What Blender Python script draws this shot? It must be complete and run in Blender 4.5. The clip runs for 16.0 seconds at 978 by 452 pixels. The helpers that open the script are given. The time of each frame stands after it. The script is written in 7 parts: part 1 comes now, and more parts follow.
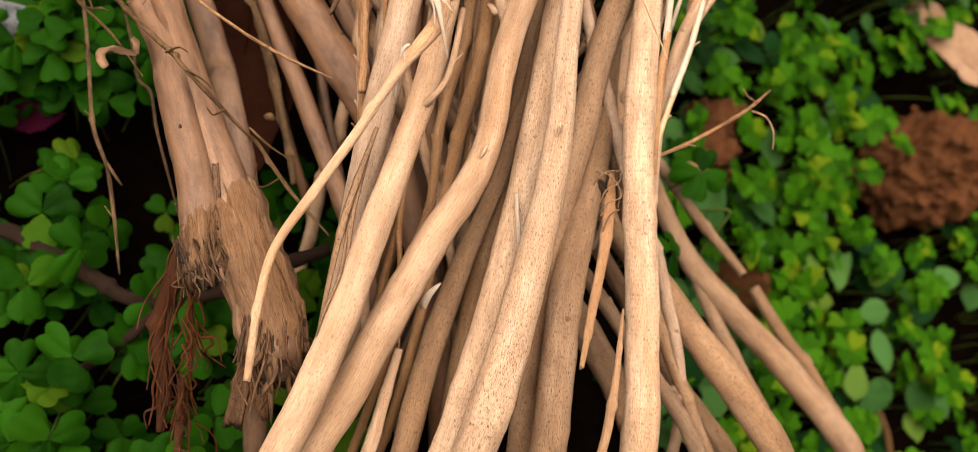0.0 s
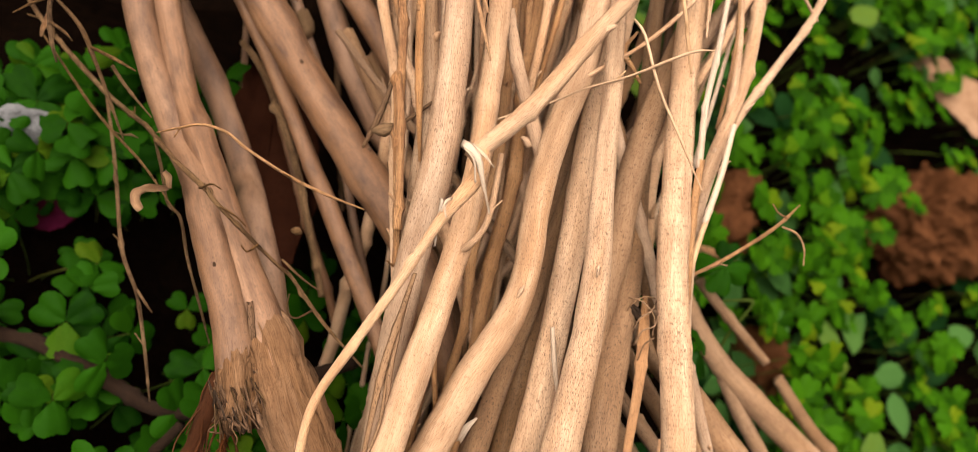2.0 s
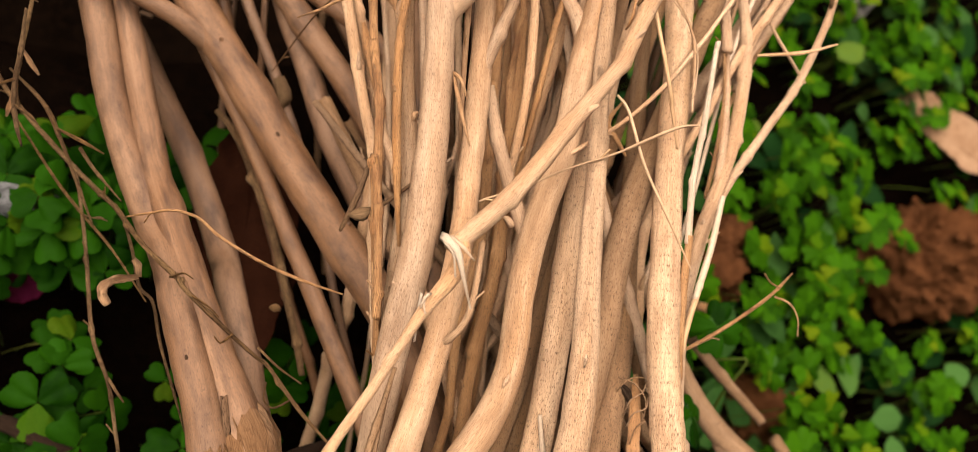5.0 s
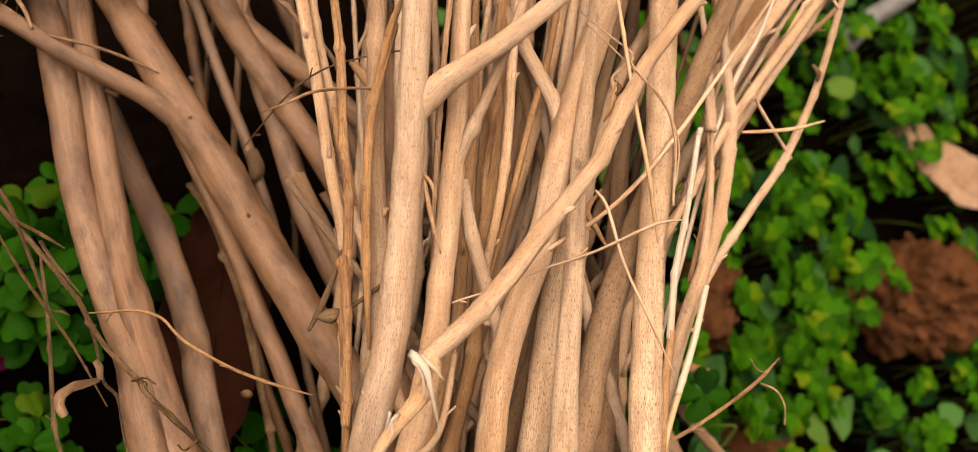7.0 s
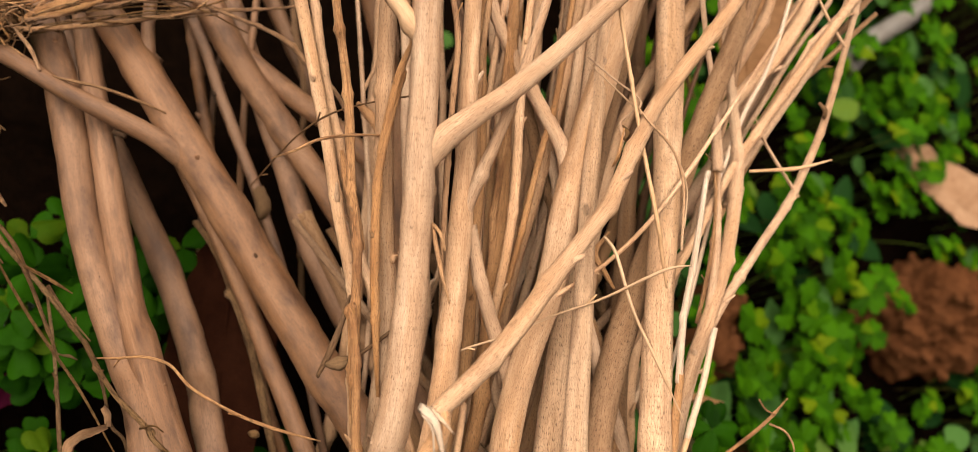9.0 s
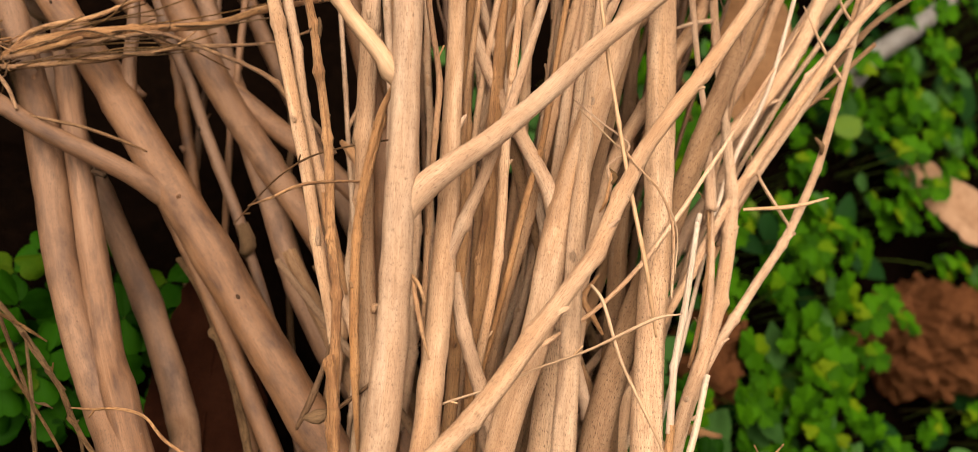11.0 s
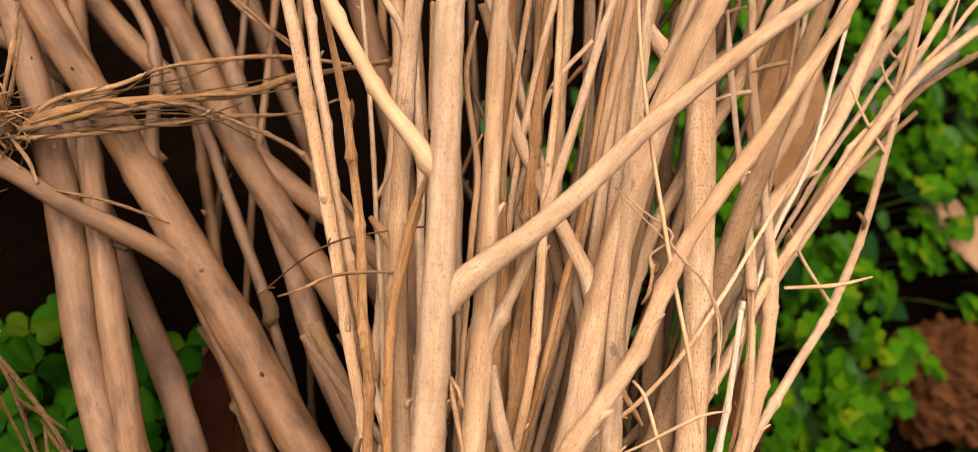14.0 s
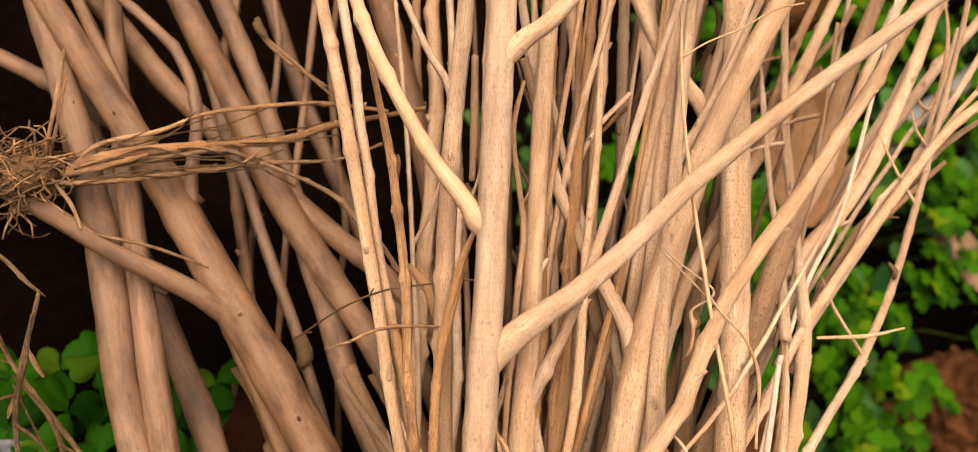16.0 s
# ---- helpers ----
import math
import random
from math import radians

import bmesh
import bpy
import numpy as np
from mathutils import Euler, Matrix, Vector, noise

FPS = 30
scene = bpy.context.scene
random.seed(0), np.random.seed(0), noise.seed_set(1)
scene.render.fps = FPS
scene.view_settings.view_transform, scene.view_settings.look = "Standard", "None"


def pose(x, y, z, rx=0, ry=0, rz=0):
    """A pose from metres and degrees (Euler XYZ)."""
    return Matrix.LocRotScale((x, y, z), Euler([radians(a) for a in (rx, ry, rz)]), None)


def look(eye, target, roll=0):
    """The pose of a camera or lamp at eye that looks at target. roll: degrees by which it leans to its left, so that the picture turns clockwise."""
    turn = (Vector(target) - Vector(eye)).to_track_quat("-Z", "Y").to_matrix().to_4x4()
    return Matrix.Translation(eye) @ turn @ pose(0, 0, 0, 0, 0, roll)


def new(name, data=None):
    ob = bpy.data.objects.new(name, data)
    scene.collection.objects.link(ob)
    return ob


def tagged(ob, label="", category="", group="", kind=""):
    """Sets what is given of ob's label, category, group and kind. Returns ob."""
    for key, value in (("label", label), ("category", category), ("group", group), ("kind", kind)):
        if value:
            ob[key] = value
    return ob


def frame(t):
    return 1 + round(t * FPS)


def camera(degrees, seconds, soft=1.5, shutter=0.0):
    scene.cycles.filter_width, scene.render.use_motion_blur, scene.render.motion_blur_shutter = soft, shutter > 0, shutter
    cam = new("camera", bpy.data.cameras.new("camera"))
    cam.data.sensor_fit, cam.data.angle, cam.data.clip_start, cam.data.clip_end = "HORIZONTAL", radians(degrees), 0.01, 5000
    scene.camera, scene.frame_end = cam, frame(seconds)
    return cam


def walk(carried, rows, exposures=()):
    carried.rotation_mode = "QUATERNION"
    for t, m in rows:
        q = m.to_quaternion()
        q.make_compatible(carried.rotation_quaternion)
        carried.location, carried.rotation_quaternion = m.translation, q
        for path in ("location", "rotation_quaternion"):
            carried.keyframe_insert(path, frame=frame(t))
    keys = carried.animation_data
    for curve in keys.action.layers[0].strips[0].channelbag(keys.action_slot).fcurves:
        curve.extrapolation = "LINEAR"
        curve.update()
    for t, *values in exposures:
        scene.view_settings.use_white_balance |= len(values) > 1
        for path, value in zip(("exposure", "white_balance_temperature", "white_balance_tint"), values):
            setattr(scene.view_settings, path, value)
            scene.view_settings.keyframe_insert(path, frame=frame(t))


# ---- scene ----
# camera and its way
cam = camera(60.7, 16.0, soft=0.7)
cam.data.dof.use_dof = True
cam.data.dof.focus_distance = 0.275
cam.data.dof.aperture_fstop = 9.5
METRES, EYE, TILT, LEAN, TURN = 0.22, 0.483, -74.3, -25.7, 0.0
ROWS = [
    (0.0, 0.0, 0.0, 0.0, 0.0, 0.0, -0.0),
    (0.5, -0.0322, 0.01, 0.0613, -0.11, 0.06, 0.08),
    (1.0, -0.036, 0.0056, 0.0947, -0.15, 0.3, 0.15),
    (1.5, -0.046, 0.0126, 0.1357, -0.23, 0.6, 0.33),
    (2.0, -0.0617, 0.0044, 0.1981, -0.24, 0.78, 0.48),
    (2.5, -0.0554, 0.007, 0.2266, -0.28, 1.08, 0.69),
    (3.0, -0.0479, 0.0081, 0.2674, -0.3, 1.27, 0.88),
    (3.5, -0.0483, 0.0109, 0.2509, -0.38, 1.6, 1.02),
    (6.0, -0.0174, 0.0821, 0.3609, -0.92, 2.14, 1.89),
    (6.5, 0.006, 0.0844, 0.399, -0.95, 2.15, 1.94),
    (7.0, -0.0063, 0.0875, 0.4475, -1.02, 2.19, 1.91),
    (7.5, -0.0029, 0.0833, 0.4773, -1.01, 2.34, 1.95),
    (8.0, -0.0203, 0.0787, 0.4884, -1.02, 2.48, 1.97),
    (10.5, 0.011, 0.1119, 0.5493, -0.62, 2.94, 2.13),
    (11.0, 0.0213, 0.119, 0.5712, -0.49, 2.95, 2.14),
    (11.5, 0.0029, 0.1103, 0.5943, -0.41, 2.98, 2.13),
    (12.0, -0.0292, 0.1172, 0.5994, -0.39, 3.07, 2.1),
    (12.5, -0.0504, 0.1278, 0.636, -0.39, 3.13, 2.08),
    (13.0, -0.0615, 0.137, 0.6569, -0.37, 3.18, 1.95),
    (13.5, -0.0317, 0.1517, 0.6498, -0.25, 3.39, 1.86),
    (14.0, -0.0215, 0.156, 0.6934, -0.19, 3.5, 1.84),
    (14.5, -0.0354, 0.157, 0.7114, -0.2, 3.68, 1.76),
    (15.0, -0.035, 0.1419, 0.7215, -0.14, 3.9, 1.64),
    (15.5, -0.0419, 0.1416, 0.7251, -0.13, 4.17, 1.49),
    (16.0, -0.0836, 0.1346, 0.7538, -0.25, 4.39, 1.32),
]
EXPOSURE = 1.02
walk(cam, [(t, pose(0, 0, EYE, TILT, LEAN, TURN) @ pose(METRES * x, METRES * y, METRES * z, 90 + pitch, roll, yaw)) for t, x, y, z, yaw, pitch, roll in ROWS],
     [(0.0, EXPOSURE + 0.06, 6100, 10), (3.5, EXPOSURE + 0.05, 6250, 10), (7.0, EXPOSURE - 0.12, 6500, 10), (11.0, EXPOSURE - 0.11, 6500, 10), (13.0, EXPOSURE - 0.07, 6500, 10), (16.0, EXPOSURE + 0.0, 6500, 10)])

# ---- light: bright hazy daylight from high above ----
SUN_UP, SUN_TURN = radians(66), radians(300)
world = bpy.data.worlds.new("hazy_sky")
scene.world = world
world.use_nodes = True
sky = world.node_tree.nodes.new("ShaderNodeTexSky")
sky.sky_type, sky.sun_disc = "NISHITA", False
sky.sun_elevation, sky.sun_rotation = SUN_UP, SUN_TURN
sky.air_density, sky.dust_density, sky.ozone_density = 1.0, 4.0, 0.6
back = world.node_tree.nodes["Background"]
back.inputs["Strength"].default_value = 0.004
world.node_tree.links.new(sky.outputs[0], back.inputs["Color"])
sun = new("sun", bpy.data.lights.new("sun", "SUN"))
sun.data.energy, sun.data.angle, sun.data.color = 6.4, radians(82), (1.0, 0.86, 0.70)
sun.matrix_world = look((0, 0, 0), (-math.sin(SUN_TURN) * math.cos(SUN_UP), -math.cos(SUN_TURN) * math.cos(SUN_UP), -math.sin(SUN_UP)))


# ---- materials ----
class Nodes:
    """Short hand for a node material."""

    def __init__(self, name):
        self.mat = bpy.data.materials.new(name)
        self.mat.use_nodes = True
        self.tree = self.mat.node_tree
        self.out = self.tree.nodes["Principled BSDF"]

    def add(self, kind, links=(), **values):
        n = self.tree.nodes.new(kind)
        for key, value in values.items():
            setattr(n, key, value)
        for slot, source in dict(links).items():
            self.put(n, slot, source)
        return n

    def put(self, n, slot, source):
        if isinstance(source, bpy.types.NodeSocket):
            self.tree.links.new(source, n.inputs[slot])
        else:
            n.inputs[slot].default_value = source

    def ramp(self, fac, *stops):
        n = self.add("ShaderNodeValToRGB", {0: fac})
        while len(n.color_ramp.elements) < len(stops):
            n.color_ramp.elements.new(0.5)
        for e, (at, c) in zip(n.color_ramp.elements, stops):
            e.position, e.color = at, (*c, 1) if len(c) == 3 else c
        return n.outputs[0]

    def mix(self, fac, a, b, blend="MIX"):
        n = self.add("ShaderNodeMix", data_type="RGBA", blend_type=blend)
        self.put(n, 0, fac), self.put(n, 6, a), self.put(n, 7, b)
        return n.outputs[2]

    def math(self, op, a, b=0.0):
        return self.add("ShaderNodeMath", {0: a, 1: b}, operation=op).outputs[0]

    def noise(self, vec, scale, detail=4.0, rough=0.55):
        return self.add("ShaderNodeTexNoise", {"Vector": vec, "Scale": scale, "Detail": detail, "Roughness": rough}).outputs["Fac"]


def grey(v):
    return (v, v, v)


def bark(name, light, dark, warm, flecks, rough=0.62, stain=0.35, grainy=1.0):
    """Thin smooth bark: long fibres, short dark lenticels, blotches. UV: metres round and along the stem."""
    n = Nodes(name)
    uv = n.add("ShaderNodeUVMap").outputs[0]
    rnd = n.add("ShaderNodeObjectInfo").outputs["Random"]
    shift = n.add("ShaderNodeCombineXYZ", {0: n.math("MULTIPLY", rnd, 7.3), 1: n.math("MULTIPLY", rnd, 31.7)}).outputs[0]
    base = n.add("ShaderNodeVectorMath", {0: uv, 1: shift}, operation="ADD").outputs[0]

    def stretched(a, b):
        return n.add("ShaderNodeVectorMath", {0: base, 1: (a, b, 1.0)}, operation="MULTIPLY").outputs[0]

    # fine long grain, short raised lenticels, scattered dark specks, broad patches and random paler streaks
    grain = n.noise(stretched(5200, 190), 1.0, 4.0, 0.62)
    fibre = n.noise(stretched(2300, 60), 1.0, 5.0, 0.6)
    fleck = n.noise(stretched(5200, 600), 1.0, 1.5, 0.5)
    speck = n.noise(stretched(2300, 1500), 1.0, 1.0, 0.4)
    blotch = n.noise(stretched(120, 45), 1.0, 5.0, 0.62)
    patch = n.noise(stretched(24, 11), 1.0, 3.0, 0.6)
    wash = n.noise(stretched(170, 16), 1.0, 4.0, 0.65)
    c = n.mix(n.ramp(patch, (0.36, grey(0)), (0.64, grey(1))), light, warm)
    c = n.mix(n.math("MULTIPLY", n.ramp(wash, (0.50, grey(0)), (0.66, grey(1))), 0.6), c, [min(0.8, v * k) for v, k in zip(light[:3], (1.2, 1.27, 1.34))] + [1])
    c = n.mix(n.math("MULTIPLY", n.ramp(wash, (0.32, grey(1)), (0.47, grey(0))), 0.35), c, dark)
    c = n.mix(n.math("MULTIPLY", n.ramp(blotch, (0.46, grey(0)), (0.68, grey(1))), stain), c, dark)
    c = n.mix(n.math("MULTIPLY", n.ramp(fibre, (0.5, grey(0)), (0.66, grey(1))), 0.4 * grainy), c, dark)
    c = n.mix(n.math("MULTIPLY", n.ramp(grain, (0.50, grey(0)), (0.66, grey(1))), 0.4 * grainy), c, dark)
    dash = n.ramp(fleck, (0.585, grey(0)), (0.635, grey(1)))
    c = n.mix(n.math("MULTIPLY", dash, flecks), c, [v * 0.5 for v in dark[:3]] + [1])
    dot = n.math("MULTIPLY", n.ramp(speck, (0.68, grey(0)), (0.73, grey(1))), n.ramp(patch, (0.44, grey(0.12)), (0.58, grey(1))))
    c = n.mix(n.math("MULTIPLY", dot, min(1.0, flecks * 1.3)), c, (0.05, 0.03, 0.019, 1))
    tone = n.add("ShaderNodeHueSaturation", {"Color": c, "Value": n.math("ADD", 0.8, n.math("MULTIPLY", rnd, 0.32)), "Saturation": n.math("ADD", 0.94, n.math("MULTIPLY", n.math("FRACT", n.math("MULTIPLY", rnd, 17.0)), 0.16))})
    n.put(n.out, "Base Color", tone.outputs[0])
    n.put(n.out, "Roughness", n.math("ADD", rough - 0.14, n.math("MULTIPLY", fibre, 0.28)))
    n.put(n.out, "Specular IOR Level", 0.42 if rough < 0.7 else 0.1)
    height = n.math("ADD", n.math("MULTIPLY", grain, 0.5), n.math("ADD", n.math("MULTIPLY", fibre, 0.7), n.math("MULTIPLY", blotch, 0.9)))
    height = n.math("SUBTRACT", height, n.math("MULTIPLY", dash, 0.35))
    bump = n.add("ShaderNodeBump", {"Height": height, "Strength": 0.8 * grainy, "Distance": 0.0009})
    n.put(n.out, "Normal", bump.outputs[0])
    return n.mat


def leafy(name, deep, bright, yellow, vein=0.0):
    """Soft thin leaf: mottled green, paler towards the veins, a little light passes through."""
    n = Nodes(name)
    rnd = n.add("ShaderNodeObjectInfo").outputs["Random"]
    isle = n.add("ShaderNodeNewGeometry").outputs["Random Per Island"]
    pos = n.add("ShaderNodeNewGeometry").outputs["Position"]
    mott = n.noise(pos, 160.0, 4.0)
    fine = n.noise(pos, 900.0, 3.0)
    pick = n.math("FRACT", n.math("ADD", rnd, n.math("MULTIPLY", isle, 0.9)))
    c = n.mix(n.ramp(pick, (0.0, grey(0)), (0.8, grey(1))), deep, bright)
    c = n.mix(n.ramp(pick, (0.86, grey(0)), (0.97, grey(0.85))), c, yellow)
    c = n.mix(n.math("MULTIPLY", n.ramp(mott, (0.4, grey(0)), (0.75, grey(1))), 0.4), c, bright)
    c = n.mix(n.math("MULTIPLY", n.ramp(fine, (0.5, grey(0)), (0.8, grey(1))), 0.25), c, deep)
    n.put(n.out, "Base Color", c)
    n.put(n.out, "Roughness", 0.55)
    n.put(n.out, "Specular IOR Level", 0.02)
    bump = n.add("ShaderNodeBump", {"Height": n.math("ADD", mott, n.math("MULTIPLY", fine, 0.4)), "Strength": 0.35, "Distance": 0.0006})
    n.put(n.out, "Normal", bump.outputs[0])
    through_leaf = n.add("ShaderNodeBsdfTranslucent", {"Color": n.mix(0.5, c, bright)})
    both = n.add("ShaderNodeMixShader", {0: 0.25, 1: n.out.outputs[0], 2: through_leaf.outputs[0]})
    n.put(n.tree.nodes["Material Output"], 0, both.outputs[0])
    return n.mat


def earthy(name, a, b, crumb, rough=0.95, relief=0.004, scale=1.0):
    """Crumbly soil or stone."""
    n = Nodes(name)
    pos = n.add("ShaderNodeTexCoord").outputs["Object"]
    big = n.noise(pos, 22.0 * scale, 5.0)
    mid = n.noise(pos, 130.0 * scale, 6.0, 0.65)
    grit = n.noise(pos, 700.0 * scale, 3.0)
    c = n.mix(n.ramp(big, (0.35, grey(0)), (0.68, grey(1))), a, b)
    c = n.mix(n.math("MULTIPLY", n.ramp(mid, (0.45, grey(0)), (0.7, grey(1))), 0.6), c, crumb)
    c = n.mix(n.math("MULTIPLY", n.ramp(grit, (0.55, grey(0)), (0.8, grey(1))), 0.35), c, [v * 1.7 for v in b[:3]] + [1])
    n.put(n.out, "Base Color", c)
    n.put(n.out, "Roughness", rough)
    n.put(n.out, "Specular IOR Level", 0.0)
    bump = n.add("ShaderNodeBump", {"Height": n.math("ADD", mid, n.math("MULTIPLY", grit, 0.3)), "Strength": 0.9, "Distance": relief})
    n.put(n.out, "Normal", bump.outputs[0])
    return n.mat


BARK = {
    "pale": bark("pale_bark", (0.56, 0.378, 0.25, 1), (0.235, 0.121, 0.063, 1), (0.485, 0.288, 0.162, 1), 0.58, stain=0.5),
    "speckled": bark("speckled_bark", (0.55, 0.376, 0.25, 1), (0.2, 0.106, 0.058, 1), (0.465, 0.282, 0.16, 1), 0.92, stain=0.5, grainy=1.1),
    # Grey-brown bark; tan branches lying in shade get it too, as painted shade.
    "grey": bark("weathered_shaded_bark", (0.26, 0.162, 0.099, 1), (0.112, 0.061, 0.036, 1), (0.24, 0.138, 0.072, 1), 0.8, 0.7, 0.5),
    # Smooth pinkish-brown bark, darkened further: the shade on these branches is in the colour.
    "pink": bark("smooth_shaded_bark", (0.188, 0.101, 0.056, 1), (0.045, 0.019, 0.009, 1), (0.138, 0.065, 0.029, 1), 0.45, 0.6, 0.85, 0.5),
    "torn": bark("torn_grey_wood", (0.185, 0.108, 0.064, 1), (0.05, 0.025, 0.013, 1), (0.145, 0.078, 0.04, 1), 0.3, 0.85, 0.5, 1.1),
    "orange": bark("orange_bark", (0.38, 0.215, 0.108, 1), (0.18, 0.084, 0.036, 1), (0.34, 0.172, 0.074, 1), 0.6, 0.6, 0.55, 1.2),
    "gold": bark("golden_straw", (0.5, 0.322, 0.19, 1), (0.24, 0.13, 0.062, 1), (0.44, 0.262, 0.135, 1), 0.12, 0.6, 0.4, 0.8),
    "straw": bark("dry_straw", (0.44, 0.248, 0.122, 1), (0.15, 0.062, 0.024, 1), (0.36, 0.178, 0.072, 1), 0.5, 0.65, 0.95, 1.6),
    "dark": bark("dead_twig_bark", (0.19, 0.11, 0.06, 1), (0.065, 0.035, 0.018, 1), (0.165, 0.088, 0.042, 1), 0.6, 0.75, 0.6),
    "twig": bark("dry_brown_twig", (0.19, 0.112, 0.053, 1), (0.045, 0.022, 0.009, 1), (0.15, 0.078, 0.033, 1), 0.8, 0.75, 0.95, 1.8),
    "ash": bark("ash_grey_bark", (0.176, 0.164, 0.156, 1), (0.072, 0.064, 0.06, 1), (0.152, 0.132, 0.116, 1), 0.6, 0.8, 0.5),
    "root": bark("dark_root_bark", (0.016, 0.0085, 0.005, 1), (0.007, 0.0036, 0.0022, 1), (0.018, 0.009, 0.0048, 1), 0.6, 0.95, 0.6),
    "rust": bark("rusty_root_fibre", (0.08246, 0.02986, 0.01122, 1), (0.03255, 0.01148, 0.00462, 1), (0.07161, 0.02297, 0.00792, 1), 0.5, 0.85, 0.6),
    "cut": bark("bare_white_wood", (0.54, 0.435, 0.345, 1), (0.31, 0.2, 0.13, 1), (0.47, 0.345, 0.25, 1), 0.3, 0.55, 0.3),
    "frayed": bark("frayed_bark", (0.12555, 0.07252, 0.0429, 1), (0.0372, 0.01882, 0.00961, 1), (0.1023, 0.05096, 0.02574, 1), 0.95, 0.85, 0.75),
    "bud": bark("dried_bud", (0.154, 0.091, 0.0462, 1), (0.0595, 0.0329, 0.0154, 1), (0.133, 0.0735, 0.0336, 1), 0.4, 0.8, 0.6),
    # Dark colour of scars; also paints the shade inside the knot hole.
    "scar": bark("scar_and_hole_shade", (0.05, 0.03, 0.019, 1), (0.014, 0.009, 0.006, 1), (0.06, 0.034, 0.02, 1), 0.5, 0.9, 0.6),
}
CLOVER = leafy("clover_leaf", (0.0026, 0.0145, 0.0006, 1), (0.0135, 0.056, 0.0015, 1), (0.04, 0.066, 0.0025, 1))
WEED = leafy("weed_leaf", (0.012, 0.037, 0.007, 1), (0.044, 0.105, 0.024, 1), (0.08, 0.118, 0.01, 1))
LIME = leafy("young_leaf", (0.0055, 0.025, 0.0006, 1), (0.03, 0.095, 0.0015, 1), (0.09, 0.122, 0.0026, 1))
# Darker copy of weed green: shade under taller plants is in the colour.
SHADE = leafy("shaded_broad_leaf", (0.0042, 0.0196, 0.0042, 1), (0.0084, 0.0308, 0.0063, 1), (0.0112, 0.035, 0.0063, 1))
STALK = leafy("leaf_stalk", (0.035, 0.055, 0.008, 1), (0.055, 0.08, 0.013, 1), (0.09, 0.06, 0.02, 1))
BARK["green"] = STALK
# Soil far darker than real: the shade of the gaps is in its colour.
SOIL = earthy("shade_dark_soil", (0.00138, 0.00083, 0.00055, 1), (0.00248, 0.00143, 0.00094, 1), (0.00495, 0.00248, 0.00143, 1))
CLAY = earthy("red_clay", (0.088, 0.034, 0.0135, 1), (0.14, 0.057, 0.024, 1), (0.046, 0.017, 0.0075, 1), relief=0.012)
STONE = earthy("pale_stone", (0.102, 0.102, 0.108, 1), (0.138, 0.138, 0.147, 1), (0.06, 0.06, 0.063, 1), 0.8)
DRYLEAF = earthy("dry_leaf", (0.185, 0.108, 0.064, 1), (0.24, 0.15, 0.095, 1), (0.11, 0.058, 0.03, 1), 0.8, 0.0015, 1.4)
TANLEAF = earthy("tan_leaf", (0.22, 0.115, 0.055, 1), (0.28, 0.155, 0.08, 1), (0.15, 0.07, 0.03, 1), 0.8, 0.0012, 1.4)
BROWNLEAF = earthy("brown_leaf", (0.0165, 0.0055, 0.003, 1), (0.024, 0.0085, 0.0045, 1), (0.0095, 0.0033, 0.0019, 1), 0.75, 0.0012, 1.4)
CURLLEAF = earthy("curled_leaf", (0.17, 0.075, 0.028, 1), (0.24, 0.115, 0.045, 1), (0.07, 0.03, 0.011, 1), 0.8, 0.002, 2.5)
PETAL = earthy("pink_petal", (0.03825, 0.0036, 0.0135, 1), (0.0585, 0.0063, 0.0225, 1), (0.0225, 0.00225, 0.0081, 1), 0.7, 0.001)


# ---- shapes ----
def smooth_mesh(name, verts, faces, uvs=None, mats=(), slots=None):
    me = bpy.data.meshes.new(name)
    me.from_pydata(verts, [], faces)
    for m in mats:
        me.materials.append(m)
    me.polygons.foreach_set("use_smooth", [True] * len(faces))
    if slots is not None:
        me.polygons.foreach_set("material_index", slots)
    if uvs is not None:
        layer = me.uv_layers.new(name="UVMap")
        layer.data.foreach_set("uv", [c for f, cs in zip(faces, uvs) for uv in cs for c in uv])
    me.update()
    return me


def spline(points, step):
    """Even samples of a smooth curve through (x, y, z, radius) points."""
    p = np.array(points, float)
    p = np.vstack([2 * p[0] - p[1], p, 2 * p[-1] - p[-2]])
    rows = []
    for i in range(1, len(p) - 2):
        a, b, c, d = p[i - 1:i + 3]
        ta, tb, tc = [max(1e-5, np.linalg.norm(v[:3]) ** 0.5) for v in (b - a, c - b, d - c)]
        m1 = tb * ((b - a) / ta - (c - a) / (ta + tb) + (c - b) / tb)
        m2 = tb * ((c - b) / tb - (d - b) / (tb + tc) + (d - c) / tc)
        count = max(2, int(np.linalg.norm((c - b)[:3]) / step))
        for u in np.arange(count) / count:
            rows.append((2 * u**3 - 3 * u**2 + 1) * b + (u**3 - 2 * u**2 + u) * m1 + (3 * u**2 - 2 * u**3) * c + (u**3 - u**2) * m2)
    rows.append(p[-2])
    out = np.array(rows)
    out[:, 3] = np.maximum(out[:, 3], 0.0003)
    return out


